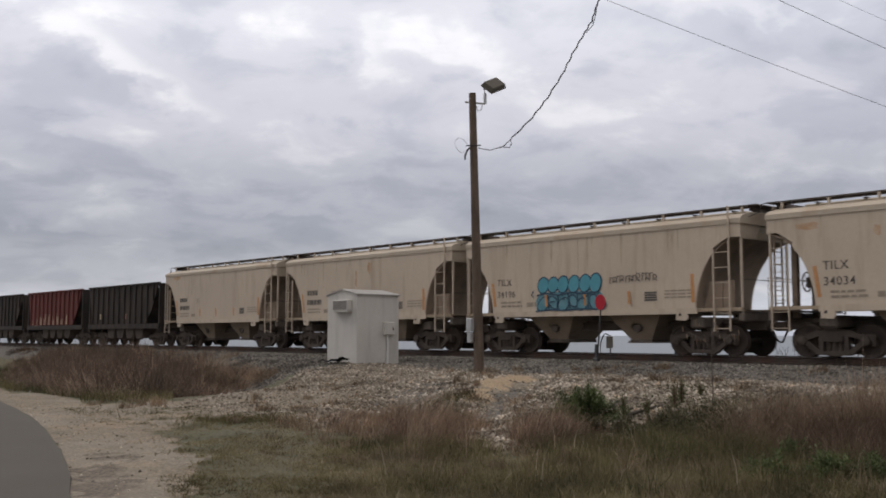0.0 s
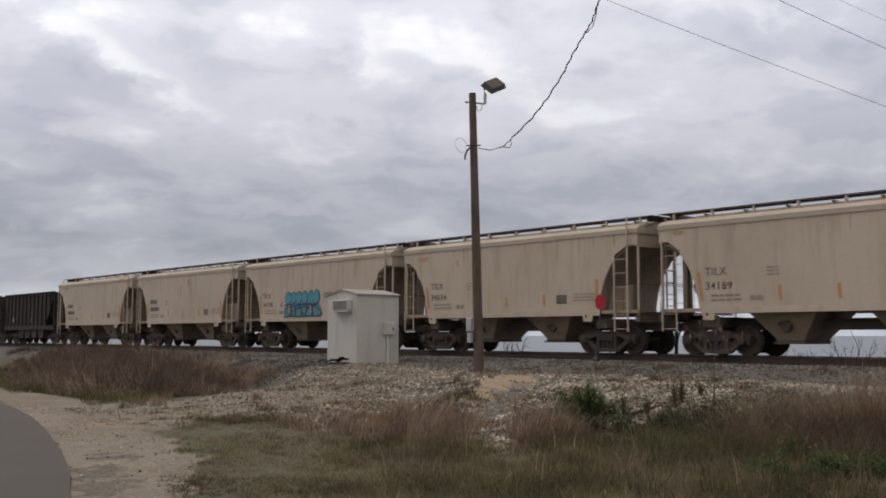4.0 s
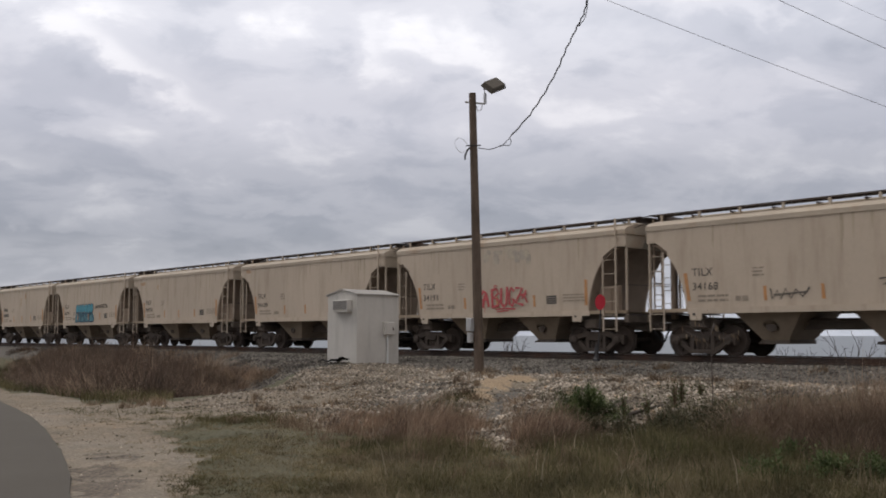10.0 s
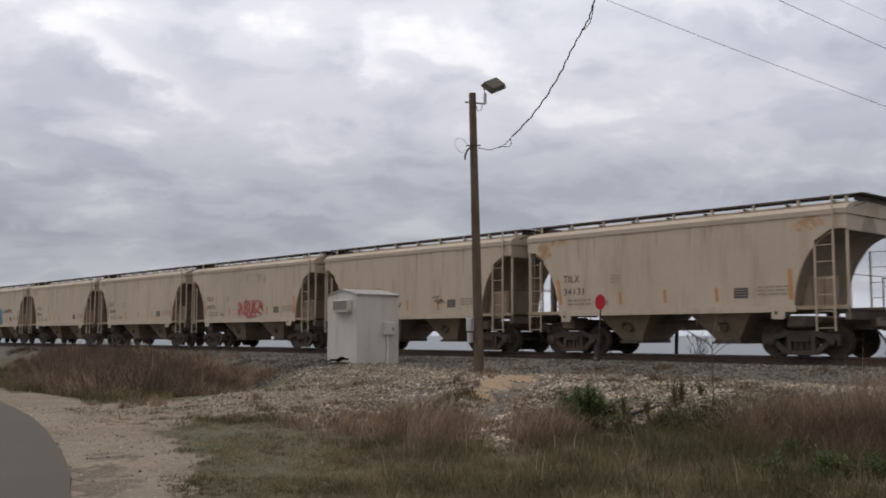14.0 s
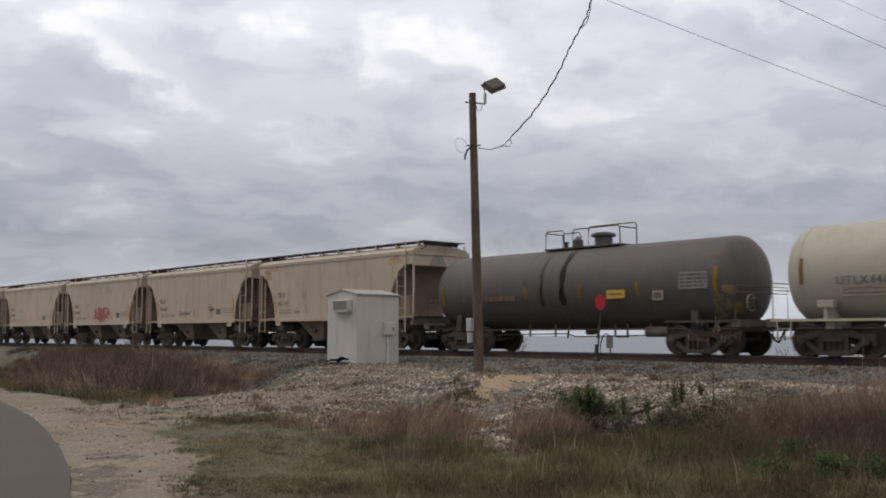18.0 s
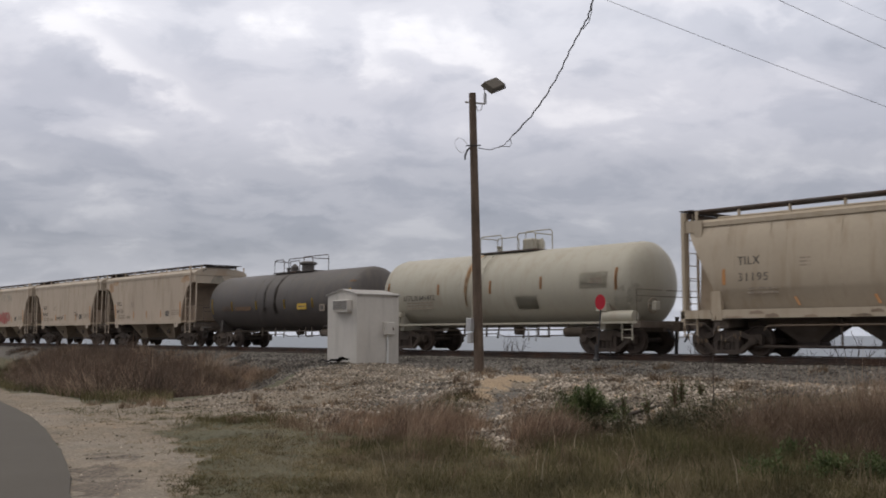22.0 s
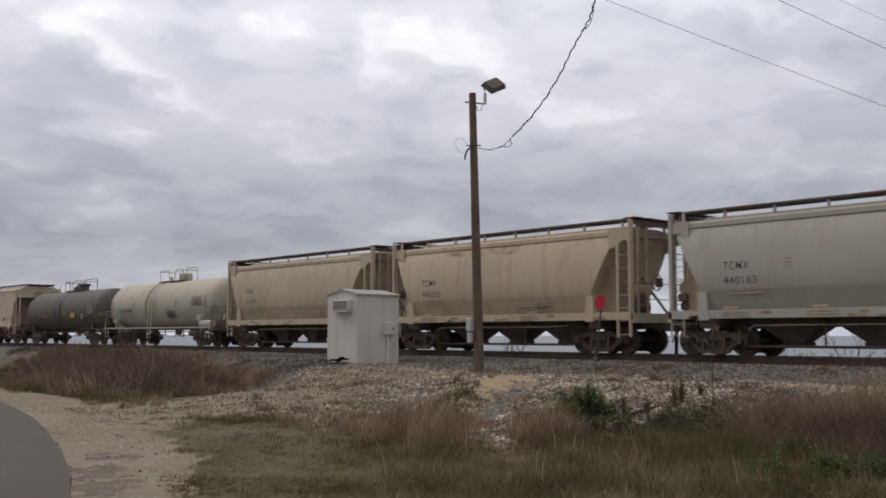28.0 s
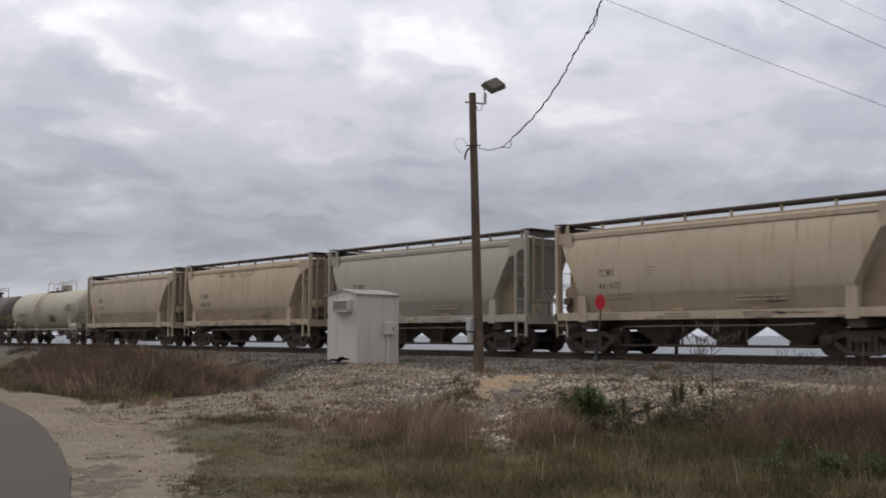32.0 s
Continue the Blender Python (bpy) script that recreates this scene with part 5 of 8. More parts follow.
# ---- tank car ----
def tank_car(paint, half, frame_paint, pale, zc):
    """Tank on stub sills; half: coupler to the middle."""
    car = empty("tank_car", "", "freight car", "tank cars of the train")
    R, tip = 1.40, half - 0.62
    prof = [(-tip, 0.02), (-tip + 0.015, 0.25), (-tip + 0.07, 0.6), (-tip + 0.17, 0.93), (-tip + 0.32, 1.2), (-tip + 0.5, 1.36), (-tip + 0.7, R)]
    prof = prof + [(-d, r) for d, r in prof[::-1]]
    bm = bmesh.new()
    lathe(bm, prof, 48, "x")
    for v in bm.verts:
        v.co.z += zc
    tank = part("tank", bm, paint, car, smooth=True)
    for x in (-tip + 0.75, -1.6, 1.1, tip - 0.75):
        bm = bmesh.new()
        ring = [(x, (R + 0.002) * math.cos(a * math.tau / 40), zc + (R + 0.002) * math.sin(a * math.tau / 40)) for a in range(40)]
        tube(bm, ring, 0.006, 4, True)
        part("weld_seam", bm, paint, tank)
    # manway platform, guard rails, valves, dome
    px = 0.35 if pale else 0.30
    far = 1.1 if pale else 1.55     # the platform's end past its middle
    bm = bmesh.new()
    box(bm, px - 1.80, px + far + 0.05, -0.5, 0.5, zc + R - 0.02, zc + R + 0.03)
    part("top_platform", bm, M["walkway"], car)
    bm = bmesh.new()
    zt = zc + R + 0.02
    mid = px - 0.55 if pale else px - 0.85
    for y, x0, x1, top in ((-0.45, px - 1.75, mid - 0.05, 0.62), (-0.45, mid + (0.75 if pale else 0.35), px + far, 0.62), (0.45, px - 1.75, mid - 0.05, 0.62), (0.45, mid + 0.3, px + far, 0.78)):
        tube(bm, [(x0, y, zt - 0.05), (x0, y, zt + top - 0.1), (x0 + 0.08, y, zt + top), (x1 - 0.08, y, zt + top), (x1, y, zt + top - 0.1), (x1, y, zt - 0.05)], 0.022, 6)
    for x in (px - 1.75, px + far):
        tube(bm, [(x, -0.45, zt + 0.57), (x, 0.45, zt + 0.57)], 0.022, 6)
    part("guard_rail", bm, M["walkway"] if not pale else M["white_tank"], car)
    bm = bmesh.new()
    if pale:
        box(bm, px + 0.28, px + 0.82, -0.30, 0.30, zt, zt + 0.42, 0.05)
    else:
        lathe(bm, [(zt, 0.30), (zt + 0.3, 0.30), (zt + 0.34, 0.42), (zt + 0.42, 0.42), (zt + 0.48, 0.25)], 18, "z")
        for v in bm.verts:
            v.co.x += px + 0.5
    part("dome", bm, paint, car, smooth=not pale)
    bm = bmesh.new()
    lathe(bm, [(zt, 0.19), (zt + 0.28, 0.19), (zt + 0.34, 0.12), (zt + 0.42, 0.05)], 14, "z")
    for v in bm.verts:
        v.co.x += px - 0.65 if not pale else px + 1.02
        if pale:
            v.co.x, v.co.y = px + 1.02 + (v.co.x - px - 1.02) * 0.5, v.co.y * 0.5
    part("relief_valve", bm, paint, car, smooth=True)
    bm = bmesh.new()
    lathe(bm, [(zt, 0.08), (zt + 0.18, 0.08), (zt + 0.2, 0.11), (zt + 0.26, 0.11)], 10, "z")
    for v in bm.verts:
        v.co.x += px - 1.2
    part("vacuum_valve", bm, paint, car)
    # side ladders in the middle
    for side in (-1, 1) if pale else ():
        bm = bmesh.new()
        for x in (px - 1.15, px - 0.68):
            pts = [(x, side * (R + 0.08) * math.cos(a), zc + (R + 0.08) * math.sin(a)) for a in np.linspace(radians(0), radians(62), 7)]
            pts = [(x + (0.06 if x < px - 0.9 else -0.06), side * (R + 0.10), 0.38), (x, side * (R + 0.08), 0.9)] + pts
            tube(bm, pts, 0.022, 5)
        for z in np.arange(0.54, zc + 1.0, 0.36):
            yy = R + 0.08 if z < zc else math.sqrt(max(0.01, (R + 0.08) ** 2 - (z - zc) ** 2))
            tube(bm, [(px - 1.15, side * yy, z), (px - 0.68, side * yy, z)], 0.012, 5)
        part("ladder", bm, frame_paint, car)
    # running board along the side and end platforms
    tr = half - 2.13
    for side in (-1, 1):
        a, b = sorted((side * 1.28, side * 1.52))
        for x0, x1 in ((-half + 0.55, half - 0.55),) if pale else ((-half + 0.55, -half + 1.6), (half - 3.0, half - 0.55)):
            bm = bmesh.new()
            box(bm, x0, x1, a, b, 0.98, 1.05)
            part("running_board", bm, frame_paint, car)
    for sgn in (-1, 1):
        def span(a, b):
            return min(sgn * a, sgn * b), max(sgn * a, sgn * b)
        bm = bmesh.new()
        box(bm, *span(half - 0.72, half - 0.42), -1.5, 1.5, 0.85, 1.06)
        box(bm, *span(half - 2.9, half - 0.45), -0.3, 0.3, 0.72, 1.02)
        part("stub_sill", bm, M["under"], car)
        bm = bmesh.new()
        # saddle plates under the tank
        prism(bm, [(-1.25, 0.78), (1.25, 0.78), (1.2, 1.36), (0.9, 1.1), (0.0, 0.86), (-0.9, 1.1), (-1.2, 1.36)], sgn * tr - 0.12, sgn * tr + 0.12, "x")
        part("saddle", bm, frame_paint, car)
        bm = bmesh.new()
        for y in (-1.46, 1.46):
            tube(bm, [(sgn * (half - 0.6), y, 1.05), (sgn * (half - 0.6), y, 2.05), (sgn * (half - 0.6), y * 0.1, 2.05)], 0.02 if sgn < 0 else 0.013, 5)
        tube(bm, [(sgn * (half - 0.6), -1.46, 1.85), (sgn * (half - 0.6), 1.46, 1.85)], 0.013, 5)
        part("hand_rail", bm, frame_paint if sgn < 0 else M["under"], car)
        add_truck(car, sgn * tr)
        add_coupler(car, sgn * half, sgn)
        for y in (-1.5, 1.5):
            a, b = sorted((sgn * (half - 1.15), sgn * (half - 0.75)))
            ladder("sill_step", car, a, b, y, 0.45, 1.0, 0.25, frame_paint, 0.016)
    bm = bmesh.new()
    tube(bm, [(-half + 0.9, -0.8, 0.80), (half - 0.9, -0.8, 0.80)], 0.028, 6)
    part("brake_pipe", bm, M["under"], car)
    bm = bmesh.new()
    lathe(bm, [(0.62, 0.12), (0.66, 0.2), (0.95, 0.22)], 14, "z")
    for v in bm.verts:
        v.co.x += 0.2
    part("bottom_outlet", bm, M["under"], car)
    for x in (-1.9, -0.7, 1.9, 2.4, 3.3):
        bm = bmesh.new()
        box(bm, x - 0.025, x + 0.025, -0.85, -0.8, 0.55, 0.98)
        part("pipe_hanger", bm, M["under"], car)
    bm = bmesh.new()
    box(bm, 1.9, 2.4, -0.80, -0.76, 0.53, 0.57)
    part("hanger_bar", bm, M["under"], car)
    # brake rod and levers
    bm = bmesh.new()
    tube(bm, [(-3.9, -0.55, 0.62), (-0.4, -0.55, 0.66), (0.0, -0.55, 0.56), (3.9, -0.55, 0.62)], 0.02, 5)
    part("brake_rod", bm, M["under"], car)
    for x in (-0.4, 0.9):
        bm = bmesh.new()
        prism(bm, [(x, 0.50), (x + 0.07, 0.50), (x + 0.16, 0.95), (x + 0.09, 0.95)], -0.60, -0.57)
        part("brake_lever", bm, M["under"], car)
    bm = bmesh.new()
    lathe(bm, [(-0.45, 0.05), (-0.42, 0.17), (0.42, 0.17), (0.45, 0.05)], 14, "x")
    for w in bm.verts:
        w.co += Vector((3.55, -0.75, 0.72))
    part("brake_cylinder", bm, M["under"], car, smooth=True)
    brake_wheel(car, half - 0.50, -0.75, 1.55, 0.24, frame_paint)
    return car


def on_tank(z, zc):
    """y of the tank's near side at height z."""
    return -math.sqrt(max(0.05, 1.404 ** 2 - (z - zc) ** 2)) - 0.004


def wrap_stripe(car, x, z0, z1, material, zc, w=0.11):
    """A strip that follows the tank's curve."""
    bm = bmesh.new()
    rows = []
    for z in np.linspace(z0, z1, 6):
        y = on_tank(z, zc)
        rows.append([(x - w / 2, y, z), (x + w / 2, y, z)])
    quad_strip(bm, rows)
    bmesh.ops.solidify(bm, geom=bm.faces[:], thickness=0.004)
    bmesh.ops.recalc_face_normals(bm, faces=bm.faces[:])
    return part("reflective_stripe", bm, material, car)


def dress_black_tank(car):
    zc = 2.22
    text_part("UTLX", 0.30, (-4.84, on_tank(2.0, zc) - 0.012, 1.82), car, M["orange_ink"], width=0.95)
    bars("lettering", car, -3.6, 2.03, 1.5, 0.24, 1, M["orange_ink"], on_tank(1.92, zc) - 0.01, 0.2)
    for x, z0, z1 in ((-5.92, 1.68, 2.46), (-3.93, 1.8, 2.27), (-1.6, 1.83, 2.27), (0.9, 1.84, 2.26), (3.22, 1.85, 2.27), (6.05, 1.75, 2.63)):
        wrap_stripe(car, x, z0, z1, M["yellow"], zc, 0.13)
    y = on_tank(2.05, zc) - 0.006
    bm = bmesh.new()
    box(bm, 2.02, 2.76, y - 0.006, y, 1.78, 2.05)
    plac = part("placard", bm, M["yellow"], car, "yellow warning placard")
    bm = bmesh.new()
    box(bm, 2.12, 2.66, y - 0.012, y - 0.006, 1.89, 1.94)
    part("legend_bar", bm, M["ink"], plac)
    bm = bmesh.new()
    box(bm, 3.82, 4.22, y - 0.006, y, 1.68, 1.98)
    st = part("data_panel", bm, M["faint_ink"], car)
    bm = bmesh.new()
    box(bm, 3.89, 4.15, y - 0.012, y - 0.006, 1.74, 1.92)
    part("legend_bar", bm, M["black_tank"], st)
    y = on_tank(2.2, zc) - 0.012
    bm = bmesh.new()
    box(bm, 4.79, 5.80, y - 0.005, y, 1.99, 2.50)
    panel = part("data_panel", bm, M["panel"], car, "faded grey lettered panel")
    bars("legend_bar", panel, 4.85, 2.46, 0.9, 0.44, 4, M["black_tank"], y - 0.008, 0.55)


    for i, (x, z, w, h) in enumerate(((6.15, 1.55, 0.50, 0.55), (6.35, 1.95, 0.34, 0.34), (5.95, 1.22, 0.42, 0.34), (6.42, 1.42, 0.30, 0.42))):
        head_patch(car, x, z, w, h, M["mustard_spray"], zc, 6.71, 60 + i)
    head_patch(car, 6.05, 2.95, 0.55, 0.12, M["orange_ink"], zc, 6.71, 66)
    # soot and spilled product beside the ladder
    for x, w in ((-0.85, 0.16), (0.10, 0.24)):
        rows = [[(x + k * w * (1 + 0.3 * math.sin(i * 1.3 + k)), -1.403 * math.cos(a), zc + 1.403 * math.sin(a)) for k in (-0.5, 0.5)] for i, a in enumerate(np.linspace(radians(-25), radians(80), 16))]
        bm = bmesh.new()
        quad_strip(bm, rows)
        bmesh.ops.solidify(bm, geom=bm.faces[:], thickness=0.003)
        bmesh.ops.recalc_face_normals(bm, faces=bm.faces[:])
        part("spill_streak", bm, M["black_frame"] if w > 0.2 else M["black_tank"], car)


def head_patch(car, x, z, w, h, material, zc, tip, seed):
    """A thin irregular patch that follows the tank's side and rounded head."""
    r = random.Random(seed)
    bm = bmesh.new()
    rim = []
    n = 14
    for i in range(n):
        a = i * math.tau / n
        k = r.uniform(0.6, 1.1)
        rim.append((x + w / 2 * k * math.cos(a), z + h / 2 * k * math.sin(a)))

    def lay(q, up):
        d = tip - q[0]
        rad = 1.40 if d > 0.7 else float(np.interp(d, [0.0, 0.015, 0.07, 0.17, 0.32, 0.5, 0.7], [0.02, 0.25, 0.6, 0.93, 1.2, 1.36, 1.40]))
        return (q[0], -math.sqrt(max(0.02, (rad + up) ** 2 - (q[1] - zc) ** 2)), q[1])
    mid = bm.verts.new(lay((x, z), 0.014))
    out = [bm.verts.new(lay(q, 0.010)) for q in rim]
    half = [bm.verts.new(lay(((q[0] + x) / 2, (q[1] + z) / 2), 0.012)) for q in rim]
    for i in range(n):
        j = (i + 1) % n
        bm.faces.new((mid, half[i], half[j]))
        bm.faces.new((half[i], out[i], out[j], half[j]))
    bmesh.ops.recalc_face_normals(bm, faces=bm.faces)
    return part("spray_patch", bm, material, car)


def dress_white_tank(car):
    zc = 2.29
    for i, (x, z, w, h) in enumerate(((6.0, 1.75, 0.8, 0.9), (6.35, 1.95, 0.35, 0.8))):
        head_patch(car, x, z, w, h, M["head_grime"], zc, 6.65, 80 + i)
    for x, z, w, h in ((1.32, 1.52, 1.0, 0.46), (4.30, 2.15, 1.15, 0.52)):
        bm = bmesh.new()
        y = on_tank(z + h / 2, zc)
        rows = [[(x + k * w, on_tank(z + h * u, zc) - 0.004, z + h * u) for k in (0, 1)] for u in np.linspace(0, 1, 7)]
        quad_strip(bm, rows)
        bmesh.ops.solidify(bm, geom=bm.faces[:], thickness=0.003)
        bmesh.ops.recalc_face_normals(bm, faces=bm.faces[:])
        part("painted_panel", bm, M["grime_patch"], car)
    text_part("UTLX", 0.31, (-4.86, on_tank(2.1, zc) - 0.012, 1.95), car, M["ink"], width=0.86)
    text_part("641412", 0.29, (-3.92, on_tank(2.1, zc) - 0.012, 1.96), car, M["ink"], width=0.90)
    bars("stencil_block", car, -4.7, 1.92, 1.6, 0.32, 3, M["faint_ink"], on_tank(1.62, zc) - 0.12, 0.6)
    for x, z0, z1 in ((-5.84, 1.98, 2.69), (-2.79, 2.14, 2.55), (0.06, 2.11, 2.57), (2.55, 2.19, 2.62), (5.81, 1.95, 2.78)):
        wrap_stripe(car, x, z0, z1, M["orange"], zc)
    bars("data_panel", car, 4.75, 2.50, 0.5, 0.22, 2, M["faint_ink"], on_tank(2.25, zc) - 0.014, 0.3)
    # rust run under the walkway
    bm = bmesh.new()
    rows = []
    for i, a in enumerate(np.linspace(radians(-26), radians(86), 24)):
        w = 0.03 + 0.085 * min(1.0, i / 9) + 0.008 * math.sin(i * 1.7)
        rows.append([(-1.30 + 0.10 * math.sin(i * 0.13) + k * w, -1.404 * math.cos(a), 2.29 + 1.404 * math.sin(a)) for k in (-1, 1)])
    quad_strip(bm, rows)
    bmesh.ops.solidify(bm, geom=bm.faces[:], thickness=0.004)
    bmesh.ops.recalc_face_normals(bm, faces=bm.faces[:])
    part("rust_run", bm, surface("rust_run_stain", (0.42, 0.235, 0.10), 0.8, 0, 0.3, 2, 12, 0.02, (0.45, 0.38, 0.28), 0.8), car)
    bm = bmesh.new()
    lathe(bm, [(-0.62, 0.02), (-0.6, 0.2), (0.6, 0.2), (0.62, 0.02)], 14, "x")
    for v in bm.verts:
        v.co += Vector((5.85, -1.25, 1.20))
    part("air_reservoir", bm, M["white_tank"], car, smooth=True)
    bm = bmesh.new()
    box(bm, 4.98, 5.42, -1.42, -1.1, 1.36, 1.66, 0.03)
    part("valve_box", bm, M["white_tank"], car)
    bm = bmesh.new()
    box(bm, 5.12, 5.28, -1.36, -1.16, 1.05, 1.362)
    part("valve_bracket", bm, M["white_tank"], car)
    bm = bmesh.new()
    box(bm, -5.35, -4.9, -1.5, -1.3, 1.35, 1.55)
    part("junction_box", bm, M["white_tank"], car)
    bm = bmesh.new()
    box(bm, -5.2, -5.1, -1.45, -1.35, 1.05, 1.352)
    part("junction_post", bm, M["white_tank"], car)


# ---- open-top ribbed hopper ----
def open_hopper(paint, label):
    car = empty("open_hopper", label, "freight car", "open hoppers of the train")
    hl = 5.55
    # ends, stakes and sill go near-black on any car, their shade painted in
    dark = M["dark_car"]
    cut = [(3.05, 1.28), (3.70, 1.95), (4.25, 2.85), (4.58, 3.52)]      # the side's outline is cut on a slant at this end
    for side in (-1, 1):
        bm = bmesh.new()
        prism(bm, [(-4.55, 1.28)] + cut + [(-5.06, 3.52), (-4.85, 2.4)], side * 1.46, side * 1.52)
        part("side_sheet", bm, paint, car)
        for x in np.linspace(-4.45, 4.05, 12):
            bm = bmesh.new()
            z0 = 1.28 if x < 3.05 else float(np.interp(x, [q[0] for q in cut], [q[1] for q in cut]))
            box(bm, float(x) - 0.06, float(x) + 0.06, side * 1.565 - 0.045, side * 1.565 + 0.045, z0, 3.5, 0.015)
            part("rib", bm, paint, car)
        bm = bmesh.new()
        box(bm, -5.12, 4.84, side * 1.55 - 0.07, side * 1.55 + 0.07, 3.50, 3.60, 0.02)
        part("top_chord", bm, paint, car)
        bm = bmesh.new()
        box(bm, -5.12, 4.84, side * 1.52 - 0.06, side * 1.52 + 0.06, 0.98, 1.27)
        part("side_sill", bm, dark, car, "black side sill")
        # end stakes and the deep recess behind them
        for x in (4.74, -5.04):
            bm = bmesh.new()
            box(bm, x - 0.06, x + 0.06, side * 1.47 - 0.06, side * 1.47 + 0.06, 1.0, 3.52)
            part("corner_stake", bm, dark, car)
    for x, lean in ((4.76, 1), (-5.06, -1)):
        bm = bmesh.new()
        box(bm, x - 0.03, x + 0.03, -1.42, 1.42, 1.0, 3.54)
        part("end_sheet", bm, dark, car)
        bm = bmesh.new()
        prism(bm, [(x - lean * 0.05, 3.5), (x - lean * 0.15, 3.5), (x - lean * 1.85, 1.2), (x - lean * 1.75, 1.15)], -1.44, 1.44)
        part("slope_sheet", bm, dark, car)
        bm = bmesh.new()
        box(bm, min(x, x + lean * 0.2), max(x, x + lean * 0.2), -1.5, 1.5, 0.80, 1.1)
        part("end_sill", bm, dark, car)
        add_coupler(car, lean * hl, lean)
        add_truck(car, lean * 3.9 - 0.1)
    bm = bmesh.new()
    box(bm, -5.1, 4.8, -0.3, 0.3, 0.62, 1.05)
    part("centre_sill", bm, dark, car)
    for cx in (-2.0, -0.7, 0.6, 1.9):
        bm = bmesh.new()
        prism(bm, [(cx - 0.64, 1.12), (cx + 0.64, 1.12), (cx + 0.35, 0.42), (cx - 0.35, 0.42)], -1.38, 1.38)
        part("discharge_bay", bm, M["truck"], car)
    return car


# ---- assemble the train ----
train = []


def place_car(car, x0, label):
    car["label"] = label
    car.location = (x0 - run(0), TRACK_Y, 0)
    train.append((car, x0))


HOPPER_X = [-81.99 + 12.27 * (k - 2.5) for k in range(8)]   # A to H
hoppers = [two_bay] + [copy_thing(two_bay, pose(0, 0, 0)) for _ in range(7)]
hopper_labels = [
    "beige two-bay covered hopper car with faint rust streaks",
    "beige two-bay covered hopper car streaked with dirt",
    "beige covered hopper car sprayed with blue bubble graffiti",
    "beige covered hopper car with a rust patch near its roof",
    "clean beige two-bay covered hopper car with orange stripes",
    "beige covered hopper car sprayed with red graffiti",
    "beige two-bay covered hopper car with small dark stencils",
    "beige covered hopper car with rust runs below its roof",
]
for k, (c, num) in enumerate(zip(hoppers, ("", "", "34196", "34034", "34189", "34193", "34168", "34131"))):
    dress_hopper(c, num, marks=bool(num), proud=0.036 if k == 2 else 0.0)
    place_car(c, HOPPER_X[k], hopper_labels[k])

blue_graffiti(hoppers[2])
red_graffiti(hoppers[5])
for i, pts in enumerate(([(-1.55, 1.9), (-1.5, 1.6), (-1.35, 1.85), (-1.25, 1.6), (-1.1, 1.88), (-0.95, 1.62), (-0.8, 1.86), (-0.6, 1.65), (-0.4, 1.9)],
                         [(-1.45, 1.72), (-0.45, 1.78)], [(1.5, 2.05), (1.9, 2.1), (1.6, 1.9), (2.1, 1.95), (1.8, 1.82)], [(2.0, 2.0), (2.2, 1.85)])):
    stroke(hoppers[6], pts, 0.045, -1.541 - 0.003 * i, M["ink"])
for k, x, z, w, h in ((3, -4.5, 3.55, 0.7, 0.22), (3, -2.6, 3.3, 0.2, 0.3), (7, -4.95, 3.50, 0.75, 0.62), (7, 4.45, 3.58, 0.75, 0.34), (7, 4.75, 3.74, 0.6, 0.2), (7, 4.9, 3.62, 0.5, 0.22), (7, -4.3, 3.70, 0.9, 0.25), (0, -4.4, 3.7, 0.8, 0.2), (1, 0.6, 3.4, 0.25, 0.5), (1, -0.3, 3.0, 0.15, 0.7), (4, -5.0, 3.7, 0.5, 0.18)):
    blob(hoppers[k], x, z, w, h, M["rust_patch"], -1.534, k, "rust_stain")

black_car = tank_car(M["black_tank"], 7.33, M["black_frame"], False, 2.22)
dress_black_tank(black_car)
place_car(black_car, -13.45, "faded black tank car with yellow placards and stripes")
white_car = tank_car(M["white_tank"], 7.27, M["white_tank"], True, 2.29)
dress_white_tank(white_car)
place_car(white_car, 1.13, "off-white tank car with an orange rust run")
for paint, x0, mark, num, kind, lab in (
        (M["tan"], 15.27, "TILX", "31195", "tilx", "tan three-bay covered hopper car with orange stripes"),
        (M["tan_rust"], 28.55, "TCMX", "440385", "tcmx", "tan three-bay covered hopper car stained with rust"),
        (M["gray_car"], 41.92, "TCMX", "440163", "plain", "pale grey three-bay covered hopper car"),
        (M["tan"], 55.2, "TCMX", "441470", "tcmx", "yellowish tan three-bay covered hopper car")):
    c = three_bay_hopper(paint, 1 if num in ("31195", "440385") else -1)
    dress_three_bay(c, mark, num, kind)
    weather_three_bay(c, int(num), paint is M["tan_rust"], M["dust_film"] if paint is M["gray_car"] else M["dirt_film"])
    place_car(c, x0, lab)
